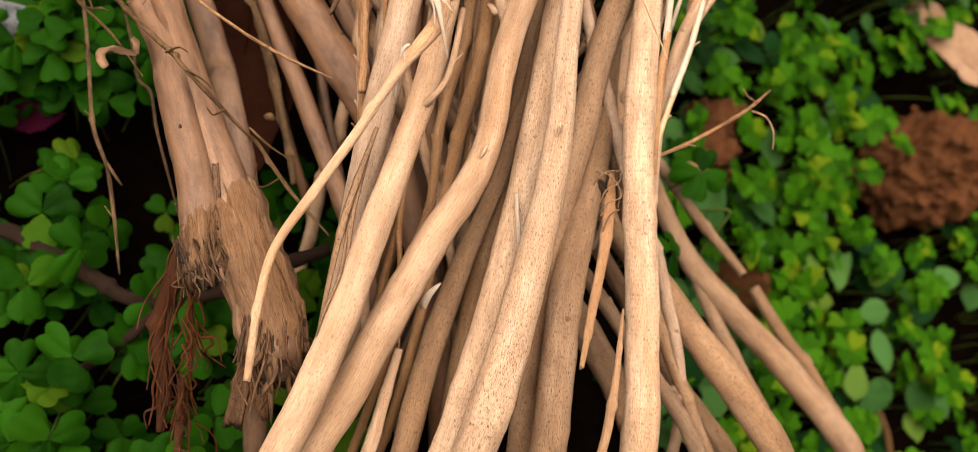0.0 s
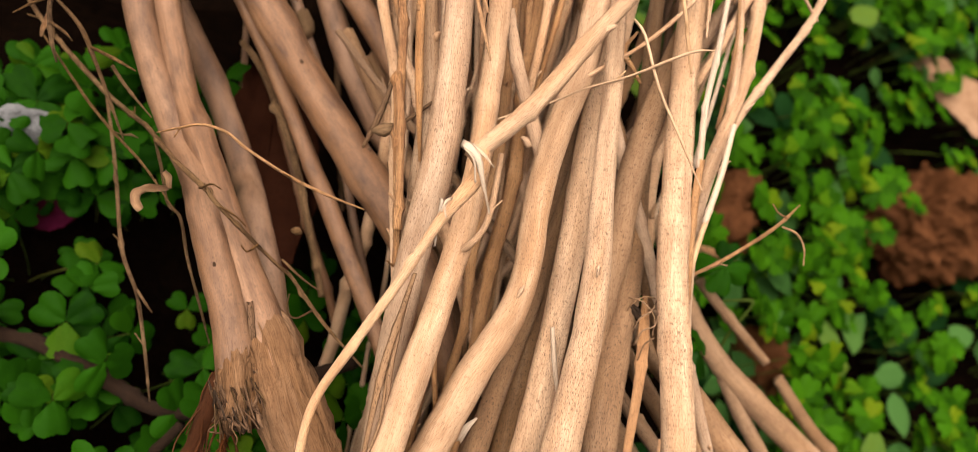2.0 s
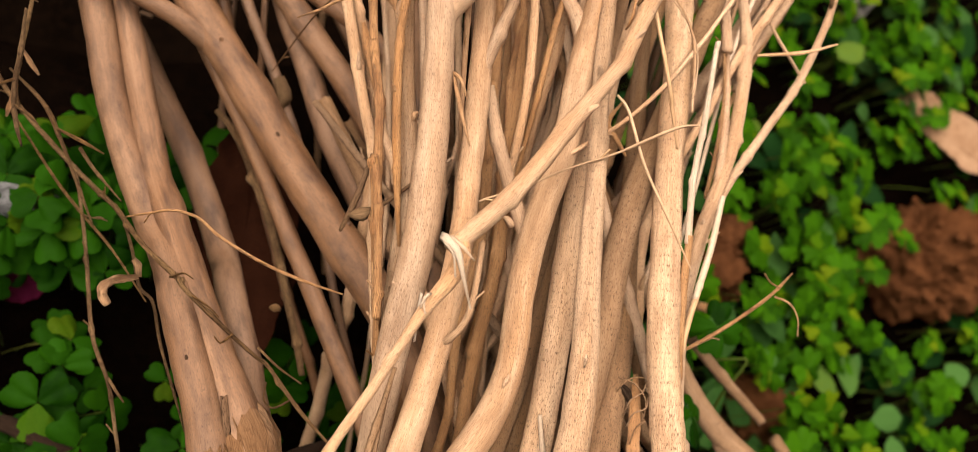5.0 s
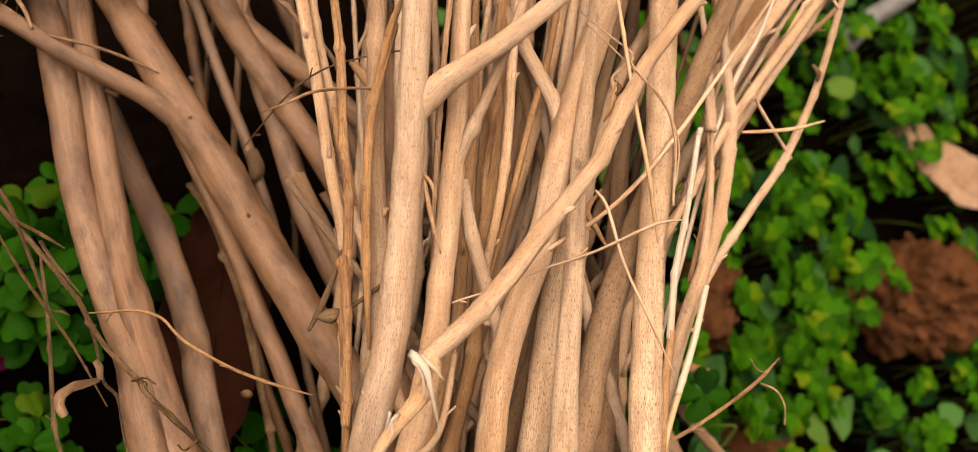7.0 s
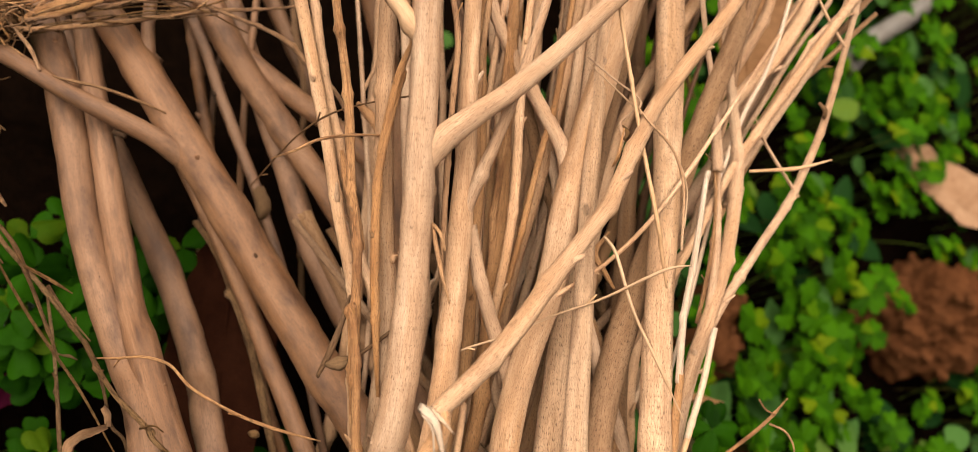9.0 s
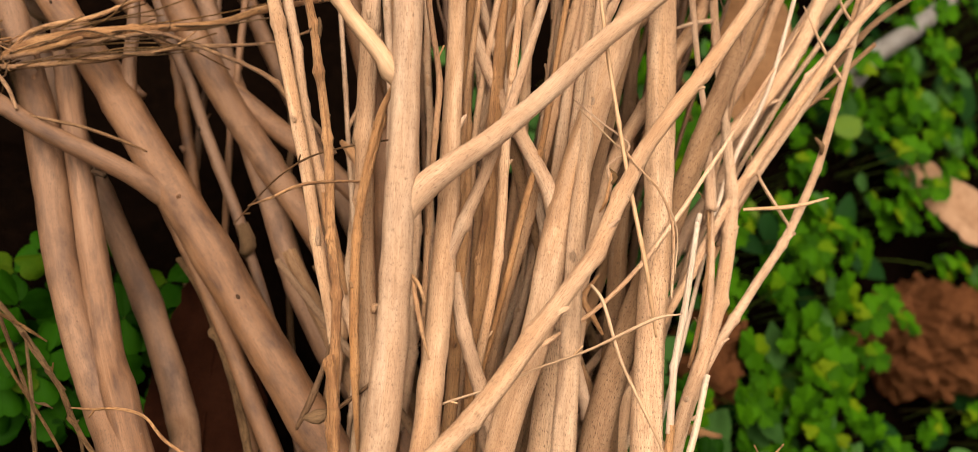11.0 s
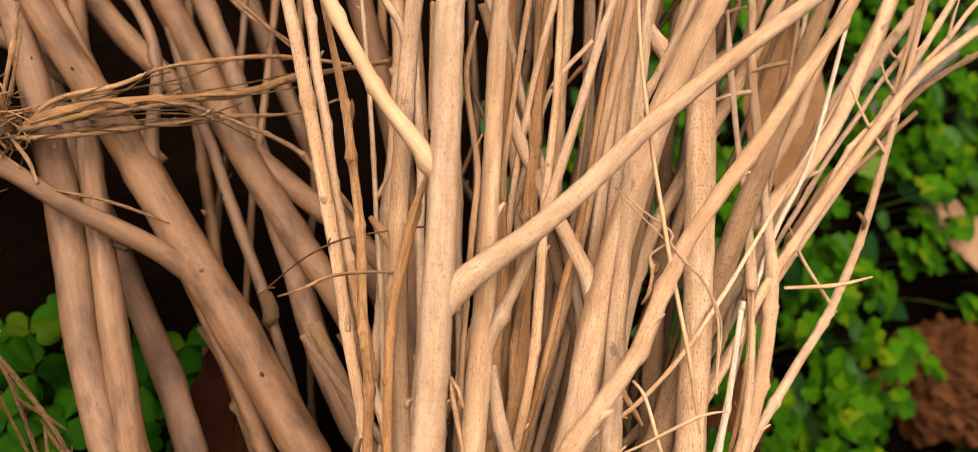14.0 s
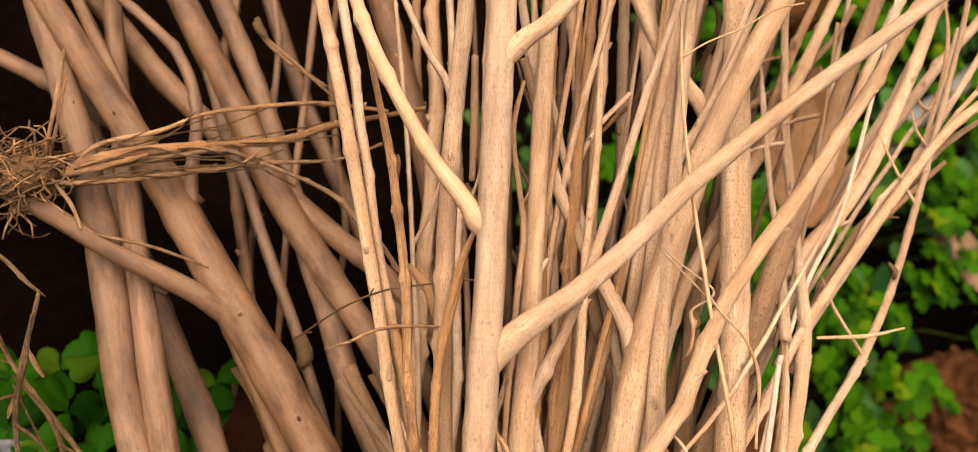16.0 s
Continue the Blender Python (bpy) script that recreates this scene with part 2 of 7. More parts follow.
def tube(name, points, mat, seed=0, lumps=1.0, base=(0, 0, 0), close=0.75, ragged=0.0, flat=1.0, grooves=0.0):
    """A stem through (x, y, z, radius) points: uneven girth, low nodes, rounded ends, UV in metres."""
    rng = random.Random(seed)
    biggest = max(q[3] for q in points)
    rows = spline(points, max(0.0012, min(0.0035, biggest * 0.7)))
    sides = 40 if grooves else 16 if biggest > 0.004 else 10 if biggest > 0.0015 else 6
    xyz, rad = rows[:, :3].copy(), rows[:, 3].copy()
    along = np.concatenate([[0], np.cumsum(np.linalg.norm(np.diff(xyz, axis=0), axis=1))])
    off = rng.uniform(0, 50)
    # slight waver of the centre line and of the girth
    for k in range(len(xyz)):
        s = along[k]
        w = Vector((noise.noise((s * 28, off, 0)), noise.noise((s * 28, off, 9)), noise.noise((s * 28, off, 18)))) * rad[k] * 0.11 * lumps
        xyz[k] += w
        rad[k] *= 1 + lumps * (0.05 * noise.noise((s * 45, off, 3)) + 0.04 * noise.noise((s * 170, off, 5)))
    s = rng.uniform(0.01, 0.05)
    slim, joints = biggest < 0.004, []
    while s < along[-1] and biggest > 0.0007:
        swell = rng.uniform(0.06, 0.3) if slim else rng.uniform(0.02, 0.08)
        rad *= 1 + lumps * swell * np.exp(-((along - s) / ((0.0009 if slim else 0.0012) + biggest * 0.35)) ** 2)
        joints.append(s)
        s += rng.uniform(0.015, 0.042) if slim else rng.uniform(0.03, 0.09)
    if slim and len(joints) > 1 and flat == 1.0:
        # a slight change of direction at each joint
        for axis in range(3):
            xyz[:, axis] += np.interp(along, [0.0] + joints + [along[-1] + 0.01], [0.0] + [rng.gauss(0, 0.34) for _ in joints] + [0.0]) * rad * min(1.5, lumps)
    tan = np.gradient(xyz, axis=0)
    tan /= np.linalg.norm(tan, axis=1)[:, None] + 1e-12
    ref = np.cross(tan[0], (0.42, 0.27, -0.87))
    ref /= np.linalg.norm(ref)
    verts, faces, uvs = [], [], []
    turn = np.linspace(0, 2 * math.pi, sides, endpoint=False)
    for k in range(len(xyz)):
        ref = ref - tan[k] * ref.dot(tan[k])
        ref /= np.linalg.norm(ref)
        side = np.cross(tan[k], ref)
        for j, a in enumerate(turn):
            wob = 1 + lumps * 0.07 * noise.noise((math.cos(a) * 1.3 + off, math.sin(a) * 1.3, along[k] * 60))
            if grooves:
                twist = a + along[k] * 9
                wob -= grooves * abs(noise.noise((math.cos(twist) * 4.5 + off, math.sin(twist) * 4.5, along[k] * 14))) * 2 - grooves * 0.5
            r = rad[k] * wob
            extra = 0.0
            if ragged and k in (0, len(xyz) - 1):
                extra = rng.uniform(-ragged, ragged) * rad[k] * (1 if k else -1)
            verts.append(xyz[k] + r * (math.cos(a) * ref + flat * math.sin(a) * side) + extra * tan[k] - np.array(base))
    girth = 2 * math.pi * biggest / sides
    for k in range(len(xyz) - 1):
        for j in range(sides):
            i = (j + 1) % sides
            faces.append((k * sides + j, k * sides + i, (k + 1) * sides + i, (k + 1) * sides + j))
            uvs.append(((j * girth, along[k]), ((j + 1) * girth, along[k]), ((j + 1) * girth, along[k + 1]), (j * girth, along[k + 1])))
    for k, sign in ((0, -1), (len(xyz) - 1, 1)):
        tip = len(verts)
        verts.append(xyz[k] + sign * tan[k] * rad[k] * close - np.array(base))
        for j in range(sides):
            i = (j + 1) % sides
            f = (k * sides + i, k * sides + j, tip) if sign < 0 else (k * sides + j, k * sides + i, tip)
            faces.append(f)
            uvs.append(((j * girth, along[k]), ((j + 1) * girth, along[k]), (j * girth, along[k] + sign * rad[k])))
    return smooth_mesh(name, [tuple(v) for v in verts], faces, uvs, (mat,))


def joined(name, meshes, mats):
    """Several meshes in one; each brings one material."""
    bm = bmesh.new()
    for me, slot in meshes:
        start = len(bm.faces)
        bm.from_mesh(me)
        bm.faces.ensure_lookup_table()
        for f in bm.faces[start:]:
            f.material_index = slot
        bpy.data.meshes.remove(me)
    out = bpy.data.meshes.new(name)
    bm.to_mesh(out)
    bm.free()
    for m in mats:
        out.materials.append(m)
    return out


def frayed(name, points, seed, base):
    """A torn, fibrous end: dark core and many ragged strips along its length."""
    rng = random.Random(seed)
    p = np.array(points, float)
    axis = p[-1, :3] - p[0, :3]
    length = np.linalg.norm(axis)
    axis /= length
    u = np.cross(axis, (0.2, 0.9, 0.3))
    u /= np.linalg.norm(u)
    v = np.cross(axis, u)
    r = p[:, 3].max()
    core = [tuple(q[:3]) + (q[3] * 0.7,) for q in p[:2]] + [tuple(p[1, :3] + axis * length * 0.1) + (r * 0.3,)]
    made = [(tube(name, core, BARK["scar"], seed, 2.0, base, ragged=0.9, grooves=0.5), 1)]
    for k in range(120):
        a = rng.uniform(0, 2 * math.pi)
        clump = noise.noise((math.cos(a) * 2.2, math.sin(a) * 2.2, seed))
        out = math.cos(a) * u + math.sin(a) * v
        slip = rng.uniform(-1.3, 0.35)
        start = p[0, :3] + out * r * rng.uniform(0.82, 1.03) + axis * slip * r
        ln = length * rng.uniform(0.25, 0.75) * (1 + 1.1 * clump) - slip * r * 0.5
        spread = rng.uniform(-0.35, 0.3) + 0.4 * clump
        sway = (u * rng.gauss(0, 1) + v * rng.gauss(0, 1)) * r * 0.22
        broad = rng.random() < 0.3
        w = r * (rng.uniform(0.05, 0.11) if broad else rng.uniform(0.015, 0.05))
        line = [(*start, w * 0.6), (*(start + axis * ln * 0.35 + out * r * spread * 0.1 + sway * 0.3), w), (*(start + axis * ln * 0.7 + out * r * spread * 0.5 + sway), w * 0.8), (*(start + axis * ln + out * r * spread + sway * rng.uniform(-0.5, 1.6)), w * 0.2)]
        pick = rng.choice((0, 0, 2, 2, 3, 1))
        made.append((tube(name, line, BARK["frayed"], seed * 77 + k, 0.5, base, ragged=0.8, flat=0.3 if broad else 1.0), pick))
    return joined(name, made, (BARK["frayed"], BARK["scar"], BARK["torn"], BARK["twig"]))


def scrap(name, points, mat, seed, base):
    """A curled, crumpled scrap of dead leaf along a line of (x, y, z, half width) points, two skins 0.3 mm apart."""
    rows = spline(points, 0.0008)
    tan = np.gradient(rows[:, :3], axis=0)
    out = np.array((-0.42, -0.27, 0.87))
    top, under, faces, cols = [], [], [], 8
    for k, (q, d) in enumerate(zip(rows, tan)):
        side = np.cross(d, out)
        side /= np.linalg.norm(side) + 1e-9
        up = np.cross(side, d)
        up /= np.linalg.norm(up) + 1e-9
        for j in range(cols + 1):
            v = j / cols * 2 - 1
            edge = 1 + 0.35 * noise.noise((k * 0.35, v * 1.5 + seed, 2))
            lift = q[3] * (0.55 * v * v + 0.5 * noise.noise((k * 0.25, v * 2, seed)))
            p = q[:3] + side * v * q[3] * edge + up * lift - np.array(base)
            top.append(tuple(p))
            under.append(tuple(p - up * 0.0003))
    count, w = len(top), cols + 1
    for k in range(len(rows) - 1):
        for j in range(cols):
            a = k * w + j
            faces += [(a, a + w, a + w + 1, a + 1), (count + a, count + a + 1, count + a + w + 1, count + a + w)]
    uvs = [[(0.002 * (i % w), 0.0008 * (i // w)) for i in f] for f in faces]
    return smooth_mesh(name, top + under, faces, uvs, (mat,))


COUNT = [0]
PART_BARK = {"wisp": "twig", "knot": None, "bud": "bud", "seed": "bud", "withered_node": "bud", "scar": "scar", "splinter": "cut", "stripped_wood": "cut", "cut_tip": "cut", "side_limb": "gold", "root_flap": "frayed", "hollow": "scar", "torn_fibre": "grey", "node": None, "torn_bark": "torn",
             "dead_leaf": "straw", "tuft": "bud", "tendril": "straw", "peeled_strip": "orange", "bent_end": "pale", "stub": "orange"}


def nodes_of(mat, part, seed):
    """Leaf scars and the broken stubs of old side shoots, spaced along a stem."""
    if part[0] != "stem" or mat in ("root", "rust", "green", "cut") or len(part[1]) < 3:
        return []
    rng = random.Random(seed * 13 + 1)
    rows = spline([[c * 0.001 for c in q] for q in part[1]], 0.002)
    found, k = [], rng.randint(6, 22)
    while k < len(rows) - 4 and len(found) < 9:
        here, r = Vector(rows[k][:3]), rows[k][3]
        along = Vector(rows[k + 2][:3]) - Vector(rows[k - 2][:3])
        along.normalize()
        if along.y < 0:
            along = -along
        out = Vector((-0.42, -0.27, 0.87)) * rng.uniform(0.0, 1.0) + Vector((rng.uniform(-1, 1), rng.uniform(-1, 1), rng.uniform(-1, 1)))
        out -= along * out.dot(along)
        out.normalize()
        slim = r < 0.0032
        w = r * (rng.uniform(0.3, 0.5) if slim else rng.uniform(0.10, 0.2))
        reach = rng.uniform(0.0012, 0.0045) if slim and rng.random() < 0.6 else w * 0.9
        tip = here + out * (r * 0.95 + reach * 0.6) + along * reach * rng.uniform(0.6, 1.3)
        mid = here + out * r * 0.9 + along * w * 0.5
        start = here + out * r * 0.6 - along * w
        mark = mat == "pink" and rng.random() < 0.45
        if mark:
            w, tip = w * 0.8, here + out * r * 0.93 + along * r * 0.25
        found.append(("scar" if mark else "node", [(*(v * 1000), x * 1000) for v, x in ((start, w), (mid, w * 0.95), (tip, w * 0.45))]))
        k += rng.randint(14, 34) if slim else rng.randint(18, 50)
    return found


def fibres_of(parts, name, count, spread, thick, start):
    """Loose fibres that run beside the strands they split from (millimetres)."""
    rng, found = random.Random(count), []
    for k in range(count):
        rows = spline(parts[k % min(4, len(parts))][1], 3.0)
        i = int(rng.uniform(0, start) * len(rows))
        j = min(len(rows) - 1, i + max(4, int(rng.uniform(0.2, 0.6) * len(rows))))
        off = Vector((rng.gauss(0, spread), rng.gauss(0, spread), rng.gauss(0, spread)))
        w = thick * rng.uniform(0.5, 1.3)
        line = []
        for u, f in ((0.0, 0.7), (0.35, 1.0), (0.7, 0.8), (1.0, 0.3)):
            q = rows[int(i + (j - i) * u)]
            at = Vector(q[:3]) + off * (0.3 + u) + Vector((rng.gauss(0, 0.4), rng.gauss(0, 0.4), rng.gauss(0, 0.4))) * spread
            line.append((*at, w * f))
        found.append((name, line))
    return found


def branch_thing(name, mat, label, parts, fibres=None):
    """One branch, twig or root. parts: (name, [(x, y, z, radius) in millimetres]). fibres: loose strands to add."""
    COUNT[0] += 1
    if fibres:
        parts = list(parts) + fibres_of(parts, *fibres)
    parts = list(parts) + nodes_of(mat, parts[0], COUNT[0])
    base = Vector(min((q for _, pts in parts for q in pts), key=lambda q: q[2])[:3]) * 0.001
    whole = None
    if len(parts) > 1:
        whole = new(name)
        whole.location = base
    for k, (part_name, pts) in enumerate(parts):
        pts = [[c * 0.001 for c in q] for q in pts]
        seed = COUNT[0] * 50 + k
        if part_name in ("twig", "side_twig", "bristle", "tendril") and len(pts) > 2:
            pts[-1][3] *= 0.45
        if name in ("twig", "straw") and part_name == "stem":
            pts[0][3] *= 0.55
            pts[-1][3] *= 0.55
        if part_name == "torn_bark":
            pts[-1][3] *= 0.8
        if name == "straw_bundle":
            bend = random.Random(seed)
            pts = [[q[0], q[1] + bend.gauss(0, 0.0012), q[2] + bend.gauss(0, 0.0012), q[3] * bend.uniform(0.75, 1.15)] for q in pts]
        if part_name == "knot":
            pts = [[x + 0.0003, y + 0.0002, z - 0.0006, r * 0.85] for x, y, z, r in pts]
        kind = PART_BARK.get(part_name) or mat
        lumps = 1.6 if part_name in ("knot", "bud", "tuft", "withered_node", "root_flap", "seed", "torn_bark") else 1.0
        if mat in ("root", "rust", "dark", "twig"):
            lumps = 2.2
        if mat == "straw":
            lumps = 1.7
        if mat == "cut":
            lumps = 0.35
        if part_name in ("frayed_end",):
            me = frayed(part_name, pts, seed, base)
        elif part_name == "dead_leaf":
            me = scrap(part_name, pts, BARK["straw"], seed, base)
        else:
            ragged = 0.9 if part_name in ("splinter", "root_flap", "peeled_strip", "torn_bark") else 0.3
            flat = {"strip": 0.35, "dead_leaf": 0.3, "peeled_strip": 0.4, "root_flap": 0.35, "splinter": 0.3}.get(part_name, 1.0)
            grooves = {"torn_bark": 0.4, "root_flap": 0.3, "hollow": 0.5}.get(part_name, 0.0)
            me = tube(part_name, pts, BARK[kind], seed, lumps, base, 0.5 if part_name in ("bud", "seed", "knot", "node") else 0.15, ragged, flat, grooves)
        ob = new(part_name if whole else name, me)
        if whole:
            ob.parent = whole
            if kind != mat:
                tagged(ob, label={"cut": "splintered bare white wood", "bud": "dried brown bud", "scar": "dark scar, or dark lump for the shade in a hole", "frayed": "torn fibrous bark"}.get(kind, ""))
        else:
            ob.location = base
            whole = ob
    words = name.split("_")[-1]
    return tagged(whole, label, {"stem": "branch"}.get(words, words), {"branch": "cut branches in the bundle", "stem": "slender stems in the bundle", "twig": "dry twigs", "straw": "dry straws"}.get(words, ""))


def root_tuft(place, size, label):
    """A ball of tangled dry rootlets round a woody heart, each strand a part."""
    rng = random.Random(91)
    whole = new("root_tuft")
    whole.location = place
    heart = [(-0.3 * size, 0, -0.1 * size, 0.25 * size), (0, 0, 0, 0.6 * size), (0.55 * size, 0.1 * size, 0, 0.3 * size)]
    new("heart", tube("heart", heart, BARK["dark"], 5, 2.5, ragged=0.8)).parent = whole
    for k in range(210):
        at = Vector((rng.gauss(0, 0.36), rng.gauss(0, 0.40), rng.gauss(0, 0.3))) * size
        d = Vector((rng.gauss(0.35, 0.8), rng.gauss(0, 0.6), rng.gauss(0.1, 0.45))).normalized()
        row, ln, w = [at], size * rng.uniform(0.14, 0.36), size * rng.choice((0.009, 0.012, 0.018, 0.03))
        for _ in range(4):
            d = (d + Vector((rng.gauss(0, 0.45), rng.gauss(0, 0.45), rng.gauss(0, 0.35))) - at * 0.25 / size).normalized()
            row.append(row[-1] + d * ln)
        ob = new("rootlet", tube("rootlet", [(*q, w * f) for q, f in zip(row, (0.6, 1, 1, 0.8, 0.35))], BARK[rng.choice(("straw", "twig", "twig", "dark", "dark", "orange"))], k + 900, 1.5))
        ob.parent = whole
    return tagged(whole, label, "roots")


# ---- ground ----
def terrain(x, y):
    """Height of the ground: a low bank under the heap, uneven soil; sunk sides and a hollow behind are added to darken
    the gaps.
    """
    near = math.exp(-((x - 0.25) / 2.0) ** 2 - ((y - 0.25) / 2.0) ** 2)
    bank = 0.05 * math.exp(-((x - 0.24) / 0.17) ** 2) * math.exp(-((y - 0.25) / 0.9) ** 2)
    sunk = 0.035 * near * (1 - math.exp(-((x - 0.24) / 0.16) ** 2))
    hollow = 0.06 * near * (1 + math.tanh((y - 0.385) / 0.044)) * (1 - math.tanh((x - 0.36) / 0.06))
    return bank - sunk - hollow + near * (0.012 * noise.noise((x * 9, y * 9, 0)) + 0.005 * noise.noise((x * 35, y * 35, 4)))


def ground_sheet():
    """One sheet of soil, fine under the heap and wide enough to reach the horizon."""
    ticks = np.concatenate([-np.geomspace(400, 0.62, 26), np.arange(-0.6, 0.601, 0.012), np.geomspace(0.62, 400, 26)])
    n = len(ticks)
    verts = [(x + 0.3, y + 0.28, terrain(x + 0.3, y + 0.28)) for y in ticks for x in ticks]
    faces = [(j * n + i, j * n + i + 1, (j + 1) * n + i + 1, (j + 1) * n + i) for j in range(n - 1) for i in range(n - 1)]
    return tagged(new("ground", smooth_mesh("ground", verts, faces, None, (SOIL,))), "soil with the shade under clover and weeds in its colour", "ground", kind="structure")


ground_sheet()

# ---- the heap of cut branches ----
branch_thing("branch", "pale", "thick pale tan branch with dark specks standing upright in the bundle", [
    ("stem", [(66.1, 499.4, 356.1, 2.11), (74.2, 316.4, 302.9, 4.17), (79.4, 235.1, 278.2, 4.57), (82.2, 163.9, 255.1, 5.14), (82.1, 142.9, 245.9, 5.40), (79.6, 110.4, 228.4, 5.47), (78.9, 77.3, 208.8, 5.11), (82.7, 4.8, 168.4, 4.72), (83.4, -42.8, 133.1, 4.76), (83.3, -106.3, 62.6, 4.78), (83.3, -155.8, 4.5, 4.78)]),
    ("side_branch", [(81.0, 205.0, 267.0, 1.3), (82.6, 213.5, 270.6, 3.6), (87.0, 220.2, 275.4, 4.3), (94.5, 226.4, 280.2, 3.75), (105.6, 234.7, 285.8, 3.34), (118.0, 246.0, 292.0, 3.12), (142.6, 271.1, 304.6, 2.90), (196.3, 315.3, 329.3, 2.53), (360.2, 437.5, 406.2, 1.15)]),
    ("side_limb", [(80.5, 244.0, 280.0, 1.3), (77.0, 252.0, 281.8, 2.9), (74.6, 256.0, 281.9, 2.9), (70.2, 261.8, 281.0, 2.7), (62.5, 271.9, 278.8, 2.38), (53.7, 287.7, 276.5, 2.28), (46.2, 303.1, 274.7, 2.27), (41.0, 316.9, 273.5, 2.20), (-18.9, 512.0, 256.6, 1.03)]),
    ("side_branch", [(74.5, 297.0, 296.6, 2.6), (78.3, 301.2, 301.2, 3.1), (81.5, 304.4, 304.8, 2.9), (86.7, 308.0, 309.7, 2.61), (187.0, 458.1, 404.8, 1.22)]),
])
branch_thing("branch", "pale", "long pale tan branch bent at a worn node among its neighbours", [
    ("stem", [(108.0, 510.8, 349.8, 1.62), (96.5, 304.6, 287.2, 2.92), (98.2, 260.1, 274.9, 2.87), (100.2, 188.5, 254.1, 4.06), (98.1, 160.5, 248.9, 4.02), (97.0, 150.6, 248.2, 4.19), (92.6, 124.9, 245.3, 4.41), (86.5, 100.0, 240.2, 4.62), (79.9, 72.0, 230.9, 5.09), (73.5, 44.7, 220.1, 5.57), (67.2, 23.1, 210.9, 5.82), (60.7, 3.2, 199.7, 5.88), (46.0, -41.7, 154.7, 5.95), (26.0, -103.0, 60.1, 5.98), (10.7, -150.0, -16.5, 5.98)]),
    ("side_branch", [(100.2, 198.0, 257.0, 1.6), (102.2, 211.5, 264.2, 2.20), (105.8, 224.9, 273.7, 1.87), (112.8, 251.1, 286.3, 1.66), (123.4, 297.6, 307.9, 1.29), (159.5, 493.6, 394.7, 0.55)]),
])
branch_thing("broken_branch", "pale", "tan branch snapped and splintered white at its bend", [
    ("stem", [(325.4, 492.2, 378.1, 1.11), (204.1, 300.9, 313.6, 2.44), (186.5, 275.5, 305.3, 2.55), (167.3, 250.3, 297.0, 2.64), (155.8, 233.3, 291.8, 2.72), (152.3, 225.3, 289.3, 2.74), (139.5, 204.7, 284.5, 2.76), (111.3, 166.0, 277.1, 3.07), (95.9, 148.6, 272.5, 3.00), (83.5, 136.1, 268.1, 2.72)]),
    ("bent_end", [(86.6, 140.1, 269.1, 2.52), (87.0, 131.9, 268.4, 2.86), (77.9, 116.7, 259.3, 1.83), (69.9, 100.6, 248.8, 1.60), (57.9, 80.5, 235.0, 1.61), (49.6, 63.8, 224.7, 1.45), (47.7, 45.2, 216.8, 1.37), (47.2, 24.5, 209.0, 1.22)]),
    ("splinter", [(80.4, 138.6, 270.6, 1.5), (83.0, 134.0, 273.6, 1.25), (85.2, 127.0, 272.9, 0.7), (88.3, 117.3, 271.0, 0.1)]),
    ("splinter", [(82.4, 138.2, 271.4, 0.9), (85.6, 134.2, 274.0, 0.6), (88.4, 131.0, 274.2, 0.08)]),
    ("splinter", [(79.9, 136.7, 271.6, 0.37), (82.2, 132.7, 273.1, 0.21), (83.4, 126.1, 271.7, 0.05)]),
    ("splinter", [(78.6, 122.6, 264.9, 0.43), (76.6, 121.2, 265.2, 0.48), (75.7, 118.3, 263.8, 0.10)]),
    ("splinter", [(77.7, 122.7, 264.4, 0.32), (76.5, 119.6, 264.6, 0.21), (77.1, 116.6, 264.0, 0.05)]),
    ("splinter", [(77.7, 123.8, 259.8, 0.49), (77.7, 117.2, 256.0, 0.44), (78.2, 110.5, 252.5, 0.33)]),
])
branch_thing("branch", "pale", "smooth tan branch curving through a knobbly node", [
    ("stem", [(276.3, 505.6, 357.6, 2.08), (189.8, 345.7, 300.1, 4.18), (173.1, 313.5, 288.9, 4.46), (160.2, 283.0, 279.6, 4.67), (141.6, 219.2, 263.2, 5.45), (132.2, 178.6, 256.0, 5.05), (126.0, 160.3, 251.6, 4.87), (120.7, 137.5, 245.7, 4.79), (116.3, 102.8, 237.3, 5.16), (110.9, 87.6, 231.0, 5.48), (104.7, 75.9, 225.4, 5.82), (92.1, 46.9, 211.9, 6.21), (82.4, 20.8, 199.4, 6.34), (73.4, 2.6, 187.7, 6.29), (50.6, -38.6, 144.1, 6.31), (19.4, -94.8, 54.1, 6.34), (-4.6, -138.1, -19.1, 6.34)]),
    ("side_branch", [(144.0, 211.0, 258.8, 1.2), (140.0, 221.5, 261.3, 2.9), (137.0, 229.5, 262.9, 2.95), (132.8, 240.5, 261.8, 2.75), (126.9, 255.7, 259.6, 2.48), (116.6, 282.6, 259.0, 2.29), (109.7, 309.7, 260.0, 2.01), (103.0, 353.6, 262.4, 1.57), (80.9, 542.9, 267.8, 0.76)]),
    ("knot", [(114.5, 102.8, 243.5, 0.35), (113.6, 101.3, 243.4, 0.81), (113.2, 100.2, 242.9, 0.87), (113.0, 98.9, 241.6, 0.35)]),
])
